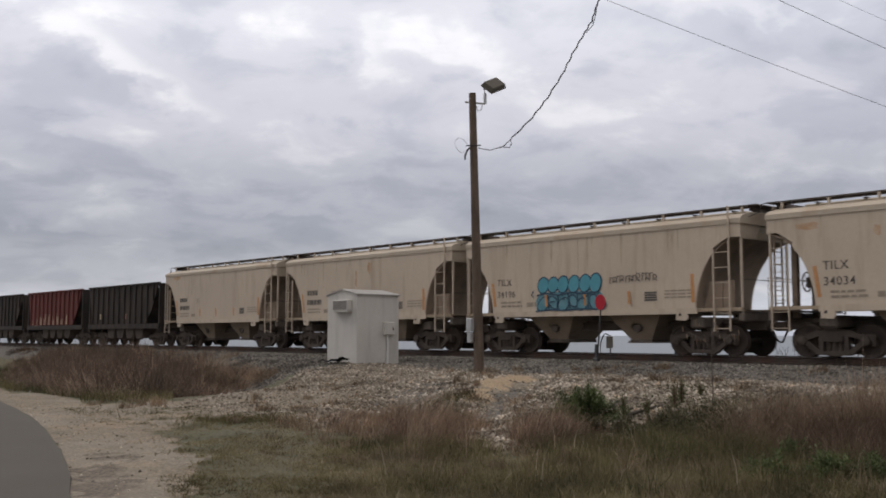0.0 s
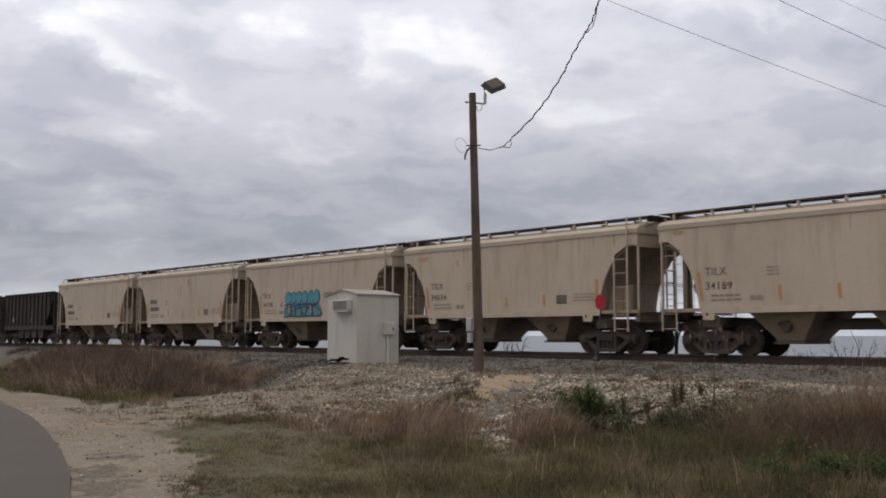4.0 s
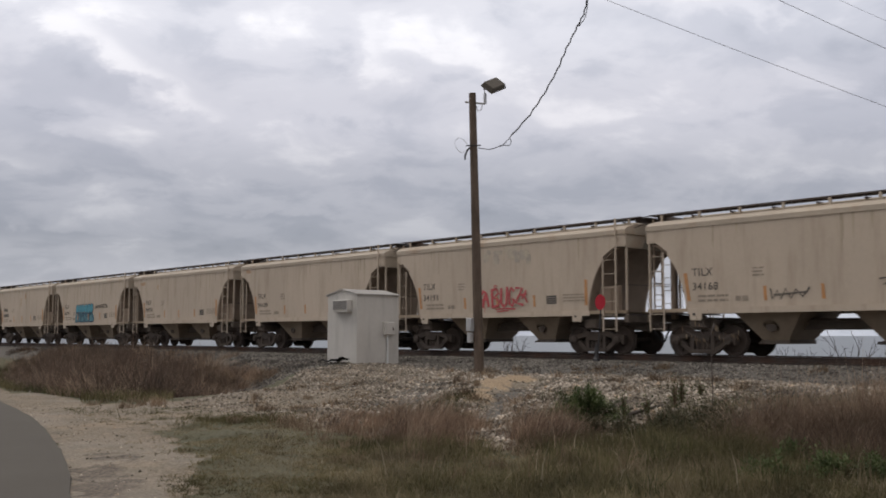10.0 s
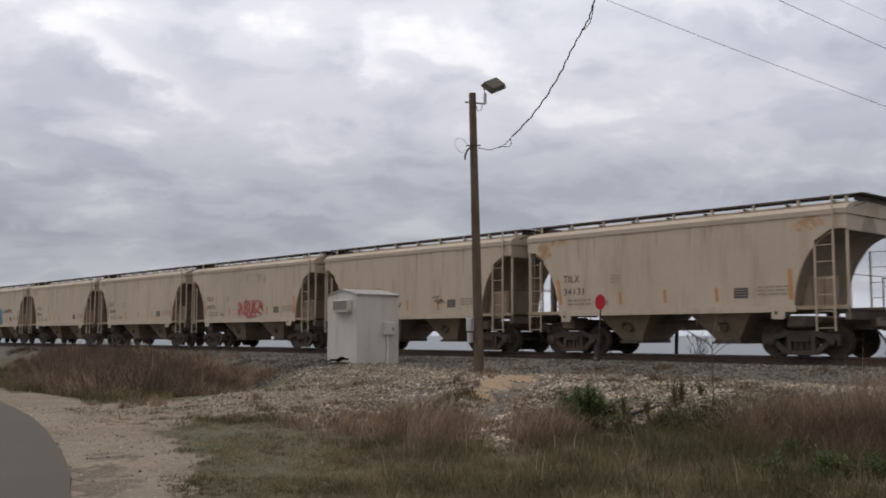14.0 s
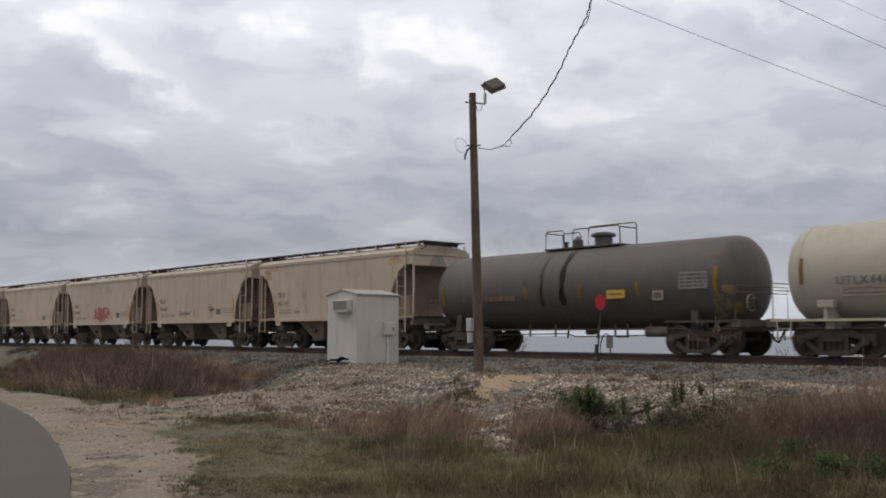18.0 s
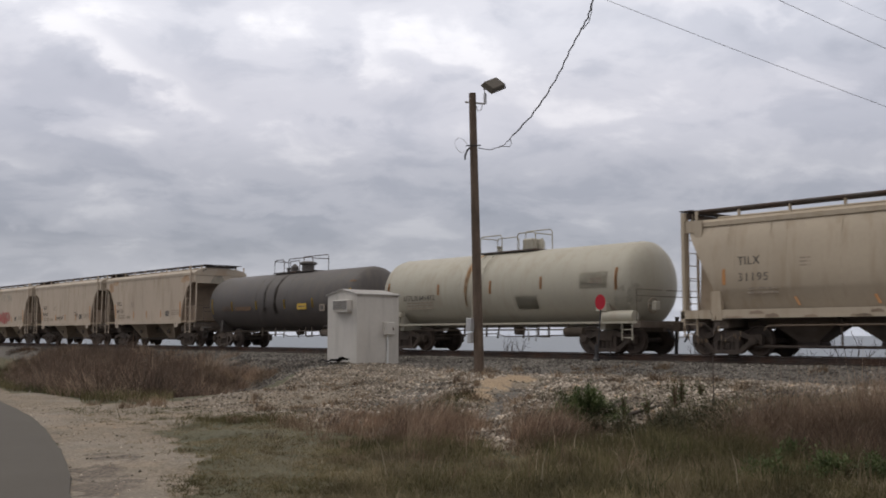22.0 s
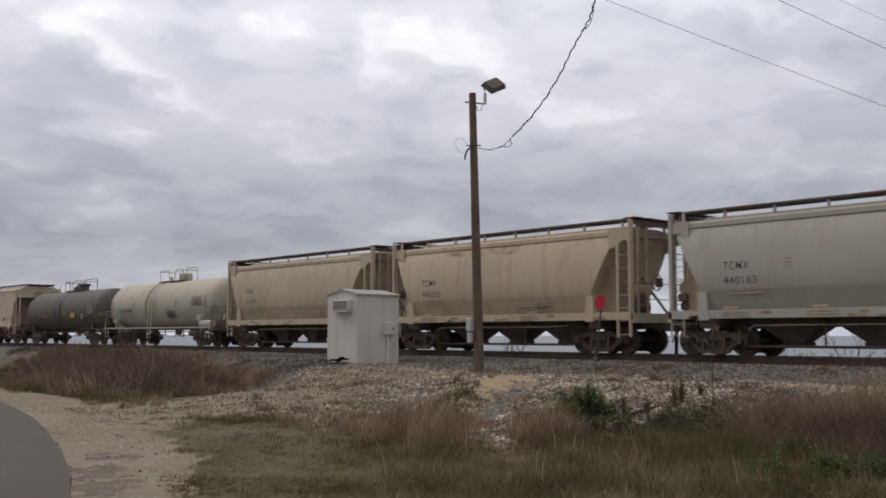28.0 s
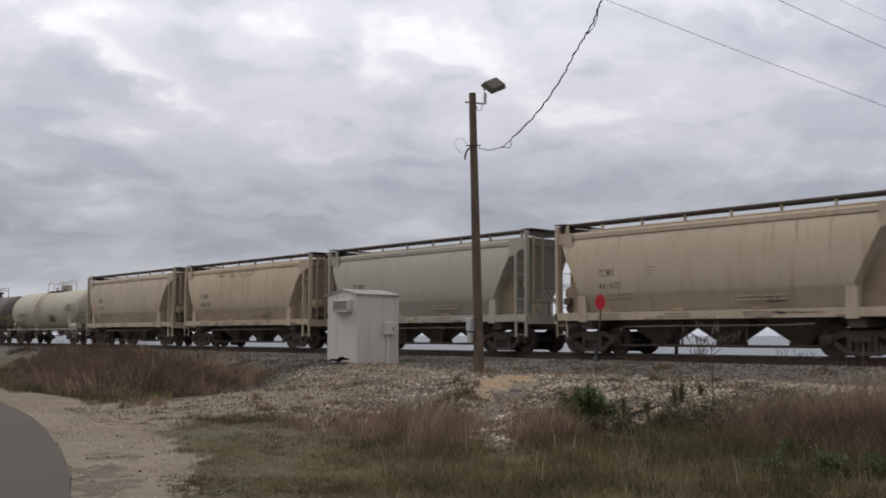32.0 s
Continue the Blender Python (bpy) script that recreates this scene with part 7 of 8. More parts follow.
def make_grass():
    # turf of many tufts: short and straw-green beside the shoulder, rank and olive under the bank
    n = 62000
    x, y = rng.uniform(-26, 0, n), rng.uniform(2.5, 19, n)
    a, d = across(x, y), depth(x, y)
    g = np.maximum(gravel_cover(x, y), ballast_cover(x, y))
    patch, fine = wave(x, y, 0.55, 11), wave(x, y, 1.9, 14)
    keep = in_view(x, y) & (y > road_edge(x) + 0.95) & ((y < 12.5) | (x > -18)) & (d < 22)
    keep &= rng.random(n) < np.clip(1.35 - 1.3 * g + 0.4 * patch + 0.3 * fine, 0.0, 1)
    x, y, a, d, patch, fine = x[keep], y[keep], a[keep], d[keep], patch[keep], fine[keep]
    rank = smooth(-2.6, 0.8, a)
    q = len(x)
    h = (0.05 + 0.06 * rng.random(q)) * (1 - rank) + (0.12 + 0.26 * rng.random(q) ** 1.5) * rank
    h *= np.clip(1 + 0.4 * patch + 0.25 * fine, 0.4, 1.7)
    # low where the bank's gravel shows behind
    h *= 1 - 0.78 * np.exp(-((a / d - 0.060) / 0.030) ** 2) * smooth(10.5, 12.6, d) - 0.6 * np.exp(-((a / d - 0.195) / 0.026) ** 2) * smooth(11.5, 13.5, d)
    tone = 0.56 - 0.06 * rank + 0.17 * wave(x, y, 0.8, 17) + 0.10 * wave(x, y, 2.6, 18) + rng.normal(0, 0.09, q) - 0.16 * smooth(2.5, 4.5, a) * smooth(12.5, 10.5, d)
    tone += 0.06 * smooth(-2.0, -4.5, a) - 0.30 * smooth(16.5, 18.5, d)
    count = ((14 + 9 * (1 - rank)) * np.clip(12 / d, 0.5, 1.3)).astype(int)
    bx, by, bh, lean, la, bt = tufts(x, y, count, rng.uniform(0.05, 0.16, q) * (0.7 + 0.8 * rank), h, tone, 1.0, 0.11)
    ob = blades("verge_grass", bx, by, bh, rng.uniform(0.004, 0.010, len(bx)), lean, GRASS, 0.3, la, bt)
    tagged(ob, "uneven olive and straw-coloured grass on the verge", "grass", kind="stuff")
    # dry reddish bunches on the bank and along the verge: bearing, distance, their spreads, number, height, tone
    groups = ((-0.105, 17.6, 0.016, 0.8, 26, 0.42, 0.45), (-0.070, 17.2, 0.016, 0.9, 34, 0.50, 0.50), (-0.040, 16.8, 0.014, 0.9, 60, 0.62, 0.50), (-0.012, 16.4, 0.013, 0.9, 64, 0.66, 0.45),
              (0.008, 15.8, 0.009, 0.8, 44, 0.64, 0.45), (-0.03, 15.0, 0.04, 0.7, 40, 0.36, 0.40),
              (0.092, 15.2, 0.010, 0.6, 46, 0.80, 0.50), (0.112, 15.0, 0.010, 0.5, 42, 0.74, 0.45), (0.10, 13.8, 0.016, 0.4, 30, 0.50, 0.30), (0.132, 14.6, 0.012, 0.5, 26, 0.42, 0.25),
              (0.262, 14.0, 0.026, 0.6, 40, 0.42, 0.20), (0.300, 14.4, 0.018, 0.5, 34, 0.50, 0.30), (0.37, 11.6, 0.05, 0.7, 26, 0.34, 0.35), (0.10, 12.2, 0.08, 0.8, 22, 0.30, 0.50))
    rows = []
    for t0, d0, st, sd, num, top, tone in groups:
        for _ in range(num):
            t1, d1 = t0 + rng.normal(0, st * 1.3), d0 + rng.normal(0, sd * 1.5)
            px, py = d1 * (t1 * math.sin(YAW) - math.cos(YAW)), d1 * (t1 * math.cos(YAW) + math.sin(YAW))
            rows.append((px, py, rng.uniform(0.06, 0.15), top * rng.uniform(0.45, 1.2), tone + rng.normal(0, 0.24)))
    r = np.array(rows)
    bx, by, bh, lean, la, bt = tufts(r[:, 0], r[:, 1], np.full(len(r), 40), r[:, 2] * 1.5, r[:, 3], r[:, 4] + 0.08, 0.6, 0.18)
    la = np.where(rng.random(len(la)) < 0.6, WIND + rng.normal(0, 0.5, len(la)), la)
    ob = blades("dry_grass", bx, by, bh, rng.uniform(0.003, 0.008, len(bx)), lean, SEDGE, 0.3, la, bt)
    tagged(ob, "tall dry reddish bunch grass on the bank", "grass", kind="stuff")
    # rank olive weeds in low domes
    rows = []
    for t0, d0, st, sd, num, top in ((0.235, 14.0, 0.020, 0.5, 90, 0.60), (0.280, 13.6, 0.022, 0.6, 110, 0.70), (0.14, 14.3, 0.016, 0.4, 50, 0.45), (0.33, 12.6, 0.04, 0.6, 80, 0.55), (0.42, 11.8, 0.03, 0.6, 80, 0.60), (-0.02, 14.0, 0.03, 0.6, 40, 0.34), (-0.20, 18.6, 0.035, 0.5, 80, 0.26)):
        for _ in range(num):
            t1, d1 = t0 + rng.normal(0, st), d0 + rng.normal(0, sd)
            rows.append((d1 * (t1 * math.sin(YAW) - math.cos(YAW)), d1 * (t1 * math.cos(YAW) + math.sin(YAW)), rng.uniform(0.08, 0.2), top * rng.uniform(0.5, 1.1), rng.normal(0.33, 0.15)))
    r = np.array(rows)
    r[:, 3] *= 0.8
    bx, by, bh, lean, la, bt = tufts(r[:, 0], r[:, 1], np.full(len(r), 66), r[:, 2] * 1.2, r[:, 3], r[:, 4] * 0.6 + 0.16, 0.8, 0.10)
    ob = blades("rank_weeds", bx, by, bh, rng.uniform(0.004, 0.010, len(bx)), lean, GRASS, 0.3, la, bt)
    tagged(ob, "rank olive-green weeds in low domes", "weeds", kind="stuff")
    # a tangle of low weeds, olive and brown, in front of the bank
    rows = []
    while len(rows) < 330:
        t1, d1 = rng.uniform(-0.10, 0.47), rng.uniform(9.8, 14.6)
        px, py = d1 * (t1 * math.sin(YAW) - math.cos(YAW)), d1 * (t1 * math.cos(YAW) + math.sin(YAW))
        lush = float(wave(px, py, 0.75, 91))
        if rng.random() > 0.5 + 0.6 * lush or (d1 > 12.2 and 0.030 < t1 < 0.085) or (t1 < 0.08 and d1 < 11.6 + 10 * (0.08 - t1)):
            continue
        rows.append((px, py, rng.uniform(0.15, 0.42), rng.uniform(0.14, 0.42) * (1 + 0.4 * lush) * (0.6 + 0.4 * float(smooth(-0.1, 0.1, t1))), 0.45 + 0.18 * float(wave(px, py, 1.1, 93)) + rng.normal(0, 0.17)))
    r = np.array(rows)
    bx, by, bh, lean, la, bt = tufts(r[:, 0], r[:, 1], (420 * r[:, 2]).astype(int), r[:, 2], r[:, 3], r[:, 4], 0.7, 0.10)
    lean = np.clip(lean + rng.normal(0, 0.35, len(lean)), 0.05, 1.3)
    ob = blades("weed_tangle", bx, by, bh, rng.uniform(0.005, 0.013, len(bx)), lean, GRASS, 0.6, rng.uniform(0, math.tau, len(bx)), bt)
    tagged(ob, "tangle of low olive and brown weeds below the bank", "weeds", kind="stuff")
    # pale bent stalks
    n = 900
    x, y = rng.uniform(-18, 0, n), rng.uniform(5, 16, n)
    k = in_view(x, y) & (across(x, y) > -1.2) & (gravel_cover(x, y) < 0.8) & (wave(x, y, 0.7, 41) > -0.1) & (depth(x, y) > 10.0)
    x, y = x[k], y[k]
    ob = blades("dry_stalks", x, y, rng.uniform(0.30, 0.85, len(x)), rng.uniform(0.006, 0.011, len(x)), rng.uniform(0.2, 1.0, len(x)),
                leaf_material("straw_stalk", [(0.0, (0.14, 0.105, 0.07)), (0.6, (0.28, 0.22, 0.15)), (1.0, (0.50, 0.43, 0.33))]), 0.25)
    tagged(ob, "pale bent straw stalks among the grass", "grass", kind="stuff")
    # sparse tufts on the gravel
    spots = []
    for _ in range(700):
        px, py = rng.uniform(-27, -2), rng.uniform(9, 23.3)
        if wave(px, py, 0.9, 31) > 0.12 and px > -24 + 0.2 * (py - 12):
            spots.append((px, py, rng.uniform(0.05, 0.16), rng.uniform(0.12, 0.34)))
    x, y, top = clumps(spots, 13000, 1.0)
    ob = blades("gravel_weeds", x, y, top * rng.uniform(0.4, 1.0, len(x)), rng.uniform(0.008, 0.016, len(x)), rng.uniform(0.3, 1.0, len(x)), DRY)
    tagged(ob, "sparse dry weeds growing through the gravel", "grass", kind="stuff")
    # low green band along the road's far verge
    n = 90000
    x, y = rng.uniform(-62, -18, n), rng.uniform(8.5, 26, n)
    e = y - road_edge(x)
    k = (e > 0.9) & (gravel_cover(x, y) < 0.35) & ((y < 17.5) | (x < -33)) & (y < 23) & (ballast_cover(x, y) < 0.3) & in_view(x, y, 3) & (across(x, y) < -0.27 * depth(x, y))
    x, y = x[k], y[k]
    tone = 0.22 + 0.25 * smooth(1.9, 0.9, y - road_edge(x)) + 0.2 * wave(x, y, 0.5, 19) + 0.25 * smooth(-26, -22, x) + rng.normal(0, 0.12, len(x))
    ob = blades("ditch_grass", x, y, rng.uniform(0.12, 0.40, len(x)), rng.uniform(0.012, 0.026, len(x)), rng.uniform(0.3, 1.0, len(x)), GRASS, tone=tone)
    tagged(ob, "green grass on the side of the ditch", "grass", kind="stuff")


def make_brush():
    # leafless thicket in the ditch: rounded bushes of thin stems that arch outwards
    got = [[] for _ in range(6)]
    made = 0
    while made < 620:
        px, py = rng.uniform(-80, -24.5), rng.uniform(10.5, 22.8)
        if py - float(road_edge(px)) < 2.3 or (px > -33.0 and py > 17.6) or px > -23.4 - 0.5 * (py - 12) or across(px, py) < -0.43 * depth(px, py):
            continue
        made += 1
        R = rng.uniform(0.3, 1.0)
        z = float(ground_z(px, py))
        swell = 0.6 * float(wave(px, py, 0.33, 51)) + 0.7 * float(wave(px, py, 1.0, 57))
        H = rng.uniform(0.42, 1.0) * (0.42 + 0.45 * swell + rng.normal(0, 0.25) - z) * (0.6 + 0.4 * float(smooth(-0.435, -0.37, across(px, py) / depth(px, py))))
        if H < 0.3:
            continue
        bearing = float(across(px, py) / depth(px, py))
        if bearing > -0.195:
            continue
        if bearing > -0.275:
            if rng.random() < (0.30 if bearing < -0.235 else 0.72):
                continue
            H *= 0.8 if bearing < -0.235 else 0.5
        tone = 0.42 + 0.35 * float(wave(px, py, 0.5, 52)) + rng.normal(0, 0.25)
        q = int(250 * R * R + 50)
        r, la = np.sqrt(rng.random(q)), rng.uniform(0, math.tau, q)
        got[0].append(px + 0.75 * R * r * np.cos(la))
        got[1].append(py + 0.75 * R * r * np.sin(la))
        top = rng.random(q) ** 1.2
        got[2].append(H * np.sqrt(np.maximum(0.08, 1 - 0.85 * r * r)) * (0.30 + 0.75 * top) * np.where(rng.random(q) < 0.05, 1.3, 1.0))
        got[3].append(np.clip(0.45 + 0.60 * r + rng.normal(0, 0.40, q), 0.05, 1.35))
        got[4].append(la + rng.normal(0, 1.5, q))
        got[5].append(tone + rng.normal(0, 0.22, q))
    # single taller or redder clumps: place, width, height, tone
    for px, py, R, H, tone in ((-38.0, 20.4, 0.42, 2.1, 0.85), (-38.7, 20.3, 0.5, 1.25, 0.75), (-36.9, 20.3, 0.5, 1.15, 0.8), (-36.2, 20.5, 0.6, 0.85, 0.75), (-35.5, 20.5, 0.7, 0.9, 0.8), (-34.8, 20.6, 0.7, 0.72, 0.85),
                               (-34.0, 20.8, 0.65, 0.5, 0.8), (-41.1, 17.5, 0.7, 2.9, 0.25), (-40.6, 17.4, 0.5, 2.5, 0.3), (-39.0, 18.1, 0.6, 2.55, 0.45), (-42.0, 16.0, 0.7, 2.4, 0.35), (-37.7, 18.6, 0.6, 1.75, 0.45),
                               (-37.0, 19.1, 0.6, 1.55, 0.5), (-36.1, 19.6, 0.8, 0.7, 0.12), (-35.2, 19.9, 0.7, 0.55, 0.2), (-37.0, 18.4, 0.8, 0.8, 0.15), (-34.2, 19.6, 0.6, 0.5, 0.55)):
        q = int(900 * R)
        r, la = np.sqrt(rng.random(q)), rng.uniform(0, math.tau, q)
        for g, v in zip(got, (px + 0.8 * R * r * np.cos(la), py + 0.8 * R * r * np.sin(la), H * np.sqrt(1 - 0.8 * r * r) * rng.uniform(0.3, 1.05, q),
                              np.clip(0.35 + 0.5 * r + rng.normal(0, 0.3, q), 0.05, 1.3), la + rng.normal(0, 1.2, q), tone + rng.normal(0, 0.18, q))):
            g.append(v)
    x, y, h, lean, la, tone = (np.concatenate(g) for g in got)
    k = (x < -22.3 - 0.45 * (y - 12)) & (y - road_edge(x) > 1.5)
    x, y, h, lean, la, tone = x[k], y[k], h[k], lean[k], la[k], tone[k]
    ob = blades("ditch_brush", x, y, h, rng.uniform(0.006, 0.020, len(x)), lean, THICKET, 0.6, la, tone)
    tagged(ob, "dense brown leafless brush filling the ditch", "brush", kind="stuff")


def make_thickets():
    """Matted reddish-brown brush on the verge, in domes of bowed and crossing stems: place, width, height, tone."""
    spots = ((-7.17, 12.56, 0.42, 1.12, 0.62), (-7.35, 12.2, 0.40, 0.90, 0.50), (-6.98, 12.75, 0.36, 0.92, 0.55), (-7.6, 12.5, 0.34, 0.66, 0.50), (-6.85, 12.3, 0.45, 0.66, 0.45),
             (-6.62, 13.1, 0.36, 0.90, 0.52), (-6.45, 13.2, 0.40, 1.22, 0.62), (-6.2, 12.9, 0.45, 1.14, 0.55), (-5.95, 13.2, 0.50, 1.12, 0.60), (-5.6, 12.9, 0.5, 1.15, 0.5), (-6.6, 12.4, 0.5, 0.62, 0.42), (-6.1, 12.3, 0.5, 0.72, 0.40),
             (-6.4, 11.6, 0.50, 0.52, 0.30), (-5.5, 11.7, 0.60, 0.60, 0.36), (-7.3, 11.6, 0.45, 0.48, 0.34))
    got = [[] for _ in range(6)]
    for px, py, R, H, tone in spots:
        q = int(5200 * R)
        r, la = np.sqrt(rng.random(q)), rng.uniform(0, math.tau, q)
        got[0].append(px + R * r * np.cos(la))
        got[1].append(py + R * r * np.sin(la))
        lobe = 1 + 0.25 * np.sin(3 * la + px * 5) + 0.15 * np.sin(5 * la + py * 7)
        got[2].append(H * lobe * np.sqrt(np.maximum(0.10, 1 - 0.8 * r * r)) * (0.3 + 0.75 * rng.random(q) ** 0.7))
        got[3].append(np.clip(0.45 + 0.6 * r + rng.normal(0, 0.35, q), 0.1, 1.3))
        got[4].append(np.where(rng.random(q) < 0.35, WIND + rng.normal(0, 0.6, q), rng.uniform(0, math.tau, q)))
        got[5].append(tone + 0.14 + 0.12 * np.sin(la * 2 + px) + rng.normal(0, 0.17, q))
    x, y, h, lean, la, tone = (np.concatenate(g) for g in got)
    ob = blades("verge_brush", x, y, h, rng.uniform(0.003, 0.009, len(x)), lean, THICKET, 0.62, la, tone)
    tagged(ob, "matted reddish-brown brush on the verge", "brush", kind="stuff")


def leafy_shrub(name, label, at, size, count, material):
    """A low bush: forked twigs with many small leaves."""
    root = empty(name, label, "shrub", at=(at[0], at[1], float(ground_z(at[0], at[1])) - 0.03))
    bm = bmesh.new()
    tips = []
    for _ in range(44):
        a, r = rng.uniform(0, math.tau), rng.uniform(0.15, 1.0)
        lobe = 0.7 + 0.3 * math.sin(a * 3 + at[0]) + rng.normal(0, 0.12)
        tip = Vector((math.cos(a) * r * size[0] * lobe, math.sin(a) * r * size[0] * lobe, size[1] * rng.uniform(0.35, 1.0) * (1.1 - 0.5 * r)))
        tube(bm, [(0, 0, 0), tip * 0.5 + Vector((0, 0, 0.08)), tip], 0.006, 4, r2=0.002)
        tips.append(tip)
    tagged(part("stem_cluster", bm, BRUSH, root), kind="stuff")
    verts, faces = [], []
    for i in range(count):
        t = tips[int(rng.integers(len(tips)))]
        p = t * rng.uniform(0.2, 1.12) + Vector(rng.normal(0, 0.035, 3))
        d = (Vector(rng.normal(0, 0.7, 3)) + t.normalized() * 0.9).normalized()
        s = d.cross(Vector((0, 0, 1))).normalized() if abs(d.z) < 0.98 else Vector((1, 0, 0))
        l, w = rng.uniform(0.03, 0.07), rng.uniform(0.008, 0.016)
        k = len(verts)
        verts += [p, p + d * l * 0.5 + s * w, p + d * l, p + d * l * 0.5 - s * w]
        faces.append((k, k + 1, k + 2, k + 3))
    me = bpy.data.meshes.new("foliage")
    me.from_pydata([tuple(v) for v in verts], [], faces)
    me.materials.append(material)
    ob = new("foliage", me)
    ob.parent = root
    tagged(ob, kind="stuff")
    return root


def bare_bush(name, label, at, height, limbs, material, spread=0.55, seed=1, leaves=0):
    """A leafless bush that forks three times."""
    r2 = np.random.default_rng(seed)
    root = empty(name, label, "shrub", at=at)
    bm = bmesh.new()
    ends = []

    def grow(p, d, l, r, level):
        q = p + d * l
        m = p + d * l * 0.5 + Vector(r2.normal(0, 0.04 * l, 3))
        tube(bm, [p, m, q], r, 5, r2=r * 0.6)
        if level == 0:
            ends.append(q)
            return
        for _ in range(3 if level > 1 else 2):
            e = (d + Vector(r2.normal(0, spread, 3)) + Vector((0, 0, 0.15))).normalized()
            grow(q - d * l * r2.uniform(0, 0.35), e, l * r2.uniform(0.5, 0.8), r * 0.6, level - 1)
    for _ in range(limbs):
        grow(Vector((r2.normal(0, 0.06), r2.normal(0, 0.06), -0.05)), Vector((r2.normal(0, 0.35), r2.normal(0, 0.35), 1)).normalized(), height * 0.42, 0.016 * height / 1.5, 3)
    tagged(part("crown", bm, material, root), kind="stuff")
    if leaves:
        verts, faces = [], []
        for _ in range(leaves):
            p = ends[int(r2.integers(len(ends)))] + Vector(r2.normal(0, 0.05, 3))
            d = Vector((r2.normal(0, 0.5), r2.normal(0, 0.5), -1)).normalized()
            s = d.cross(Vector((0.3, 1, 0))).normalized()
            k = len(verts)
            l, w = r2.uniform(0.05, 0.12), r2.uniform(0.008, 0.02)
            verts += [p, p + d * l * 0.5 + s * w, p + d * l, p + d * l * 0.5 - s * w]
            faces.append((k, k + 1, k + 2, k + 3))
        me = bpy.data.meshes.new("withered_leaves")
        me.from_pydata([tuple(v) for v in verts], [], faces)
        me.materials.append(DRY)
        ob = new("withered_leaves", me)
        ob.parent = root
        tagged(ob, kind="stuff")
    return root


def rocks(name, x, y, size, material, label, sink=0.35):
    """Broken stones: squashed, uneven eight-sided lumps."""
    n = len(x)
    z = ground_z(x, y)
    unit = np.array([[1, 0, 0], [0, 1, 0], [-1, 0, 0], [0, -1, 0], [0, 0, 1], [0, 0, -1]], float)
    v = unit[None] * rng.uniform(0.65, 1.25, (n, 6, 1)) + rng.normal(0, 0.16, (n, 6, 3))
    v *= size[:, None, None] * np.array([1, 1, 0.72])
    a = rng.uniform(0, math.tau, n)
    c, s = np.cos(a)[:, None], np.sin(a)[:, None]
    vx, vy = v[:, :, 0] * c - v[:, :, 1] * s, v[:, :, 0] * s + v[:, :, 1] * c
    v = np.stack([vx + x[:, None], vy + y[:, None], v[:, :, 2] + (z + size * (0.5 - sink))[:, None]], 2).reshape(-1, 3)
    f = np.array([[0, 1, 4], [1, 2, 4], [2, 3, 4], [3, 0, 4], [1, 0, 5], [2, 1, 5], [3, 2, 5], [0, 3, 5]])
    faces = (np.arange(n)[:, None, None] * 6 + f[None]).reshape(-1, 3)
    me = bpy.data.meshes.new(name)
    me.vertices.add(len(v))
    me.vertices.foreach_set("co", v.ravel())
    me.loops.add(len(faces) * 3)
    me.loops.foreach_set("vertex_index", faces.ravel())
    me.polygons.add(len(faces))
    me.polygons.foreach_set("loop_start", np.arange(len(faces)) * 3)
    me.update(calc_edges=True)
    me.validate()
    me.materials.append(material)
    return tagged(new(name, me), label, "gravel", kind="stuff")


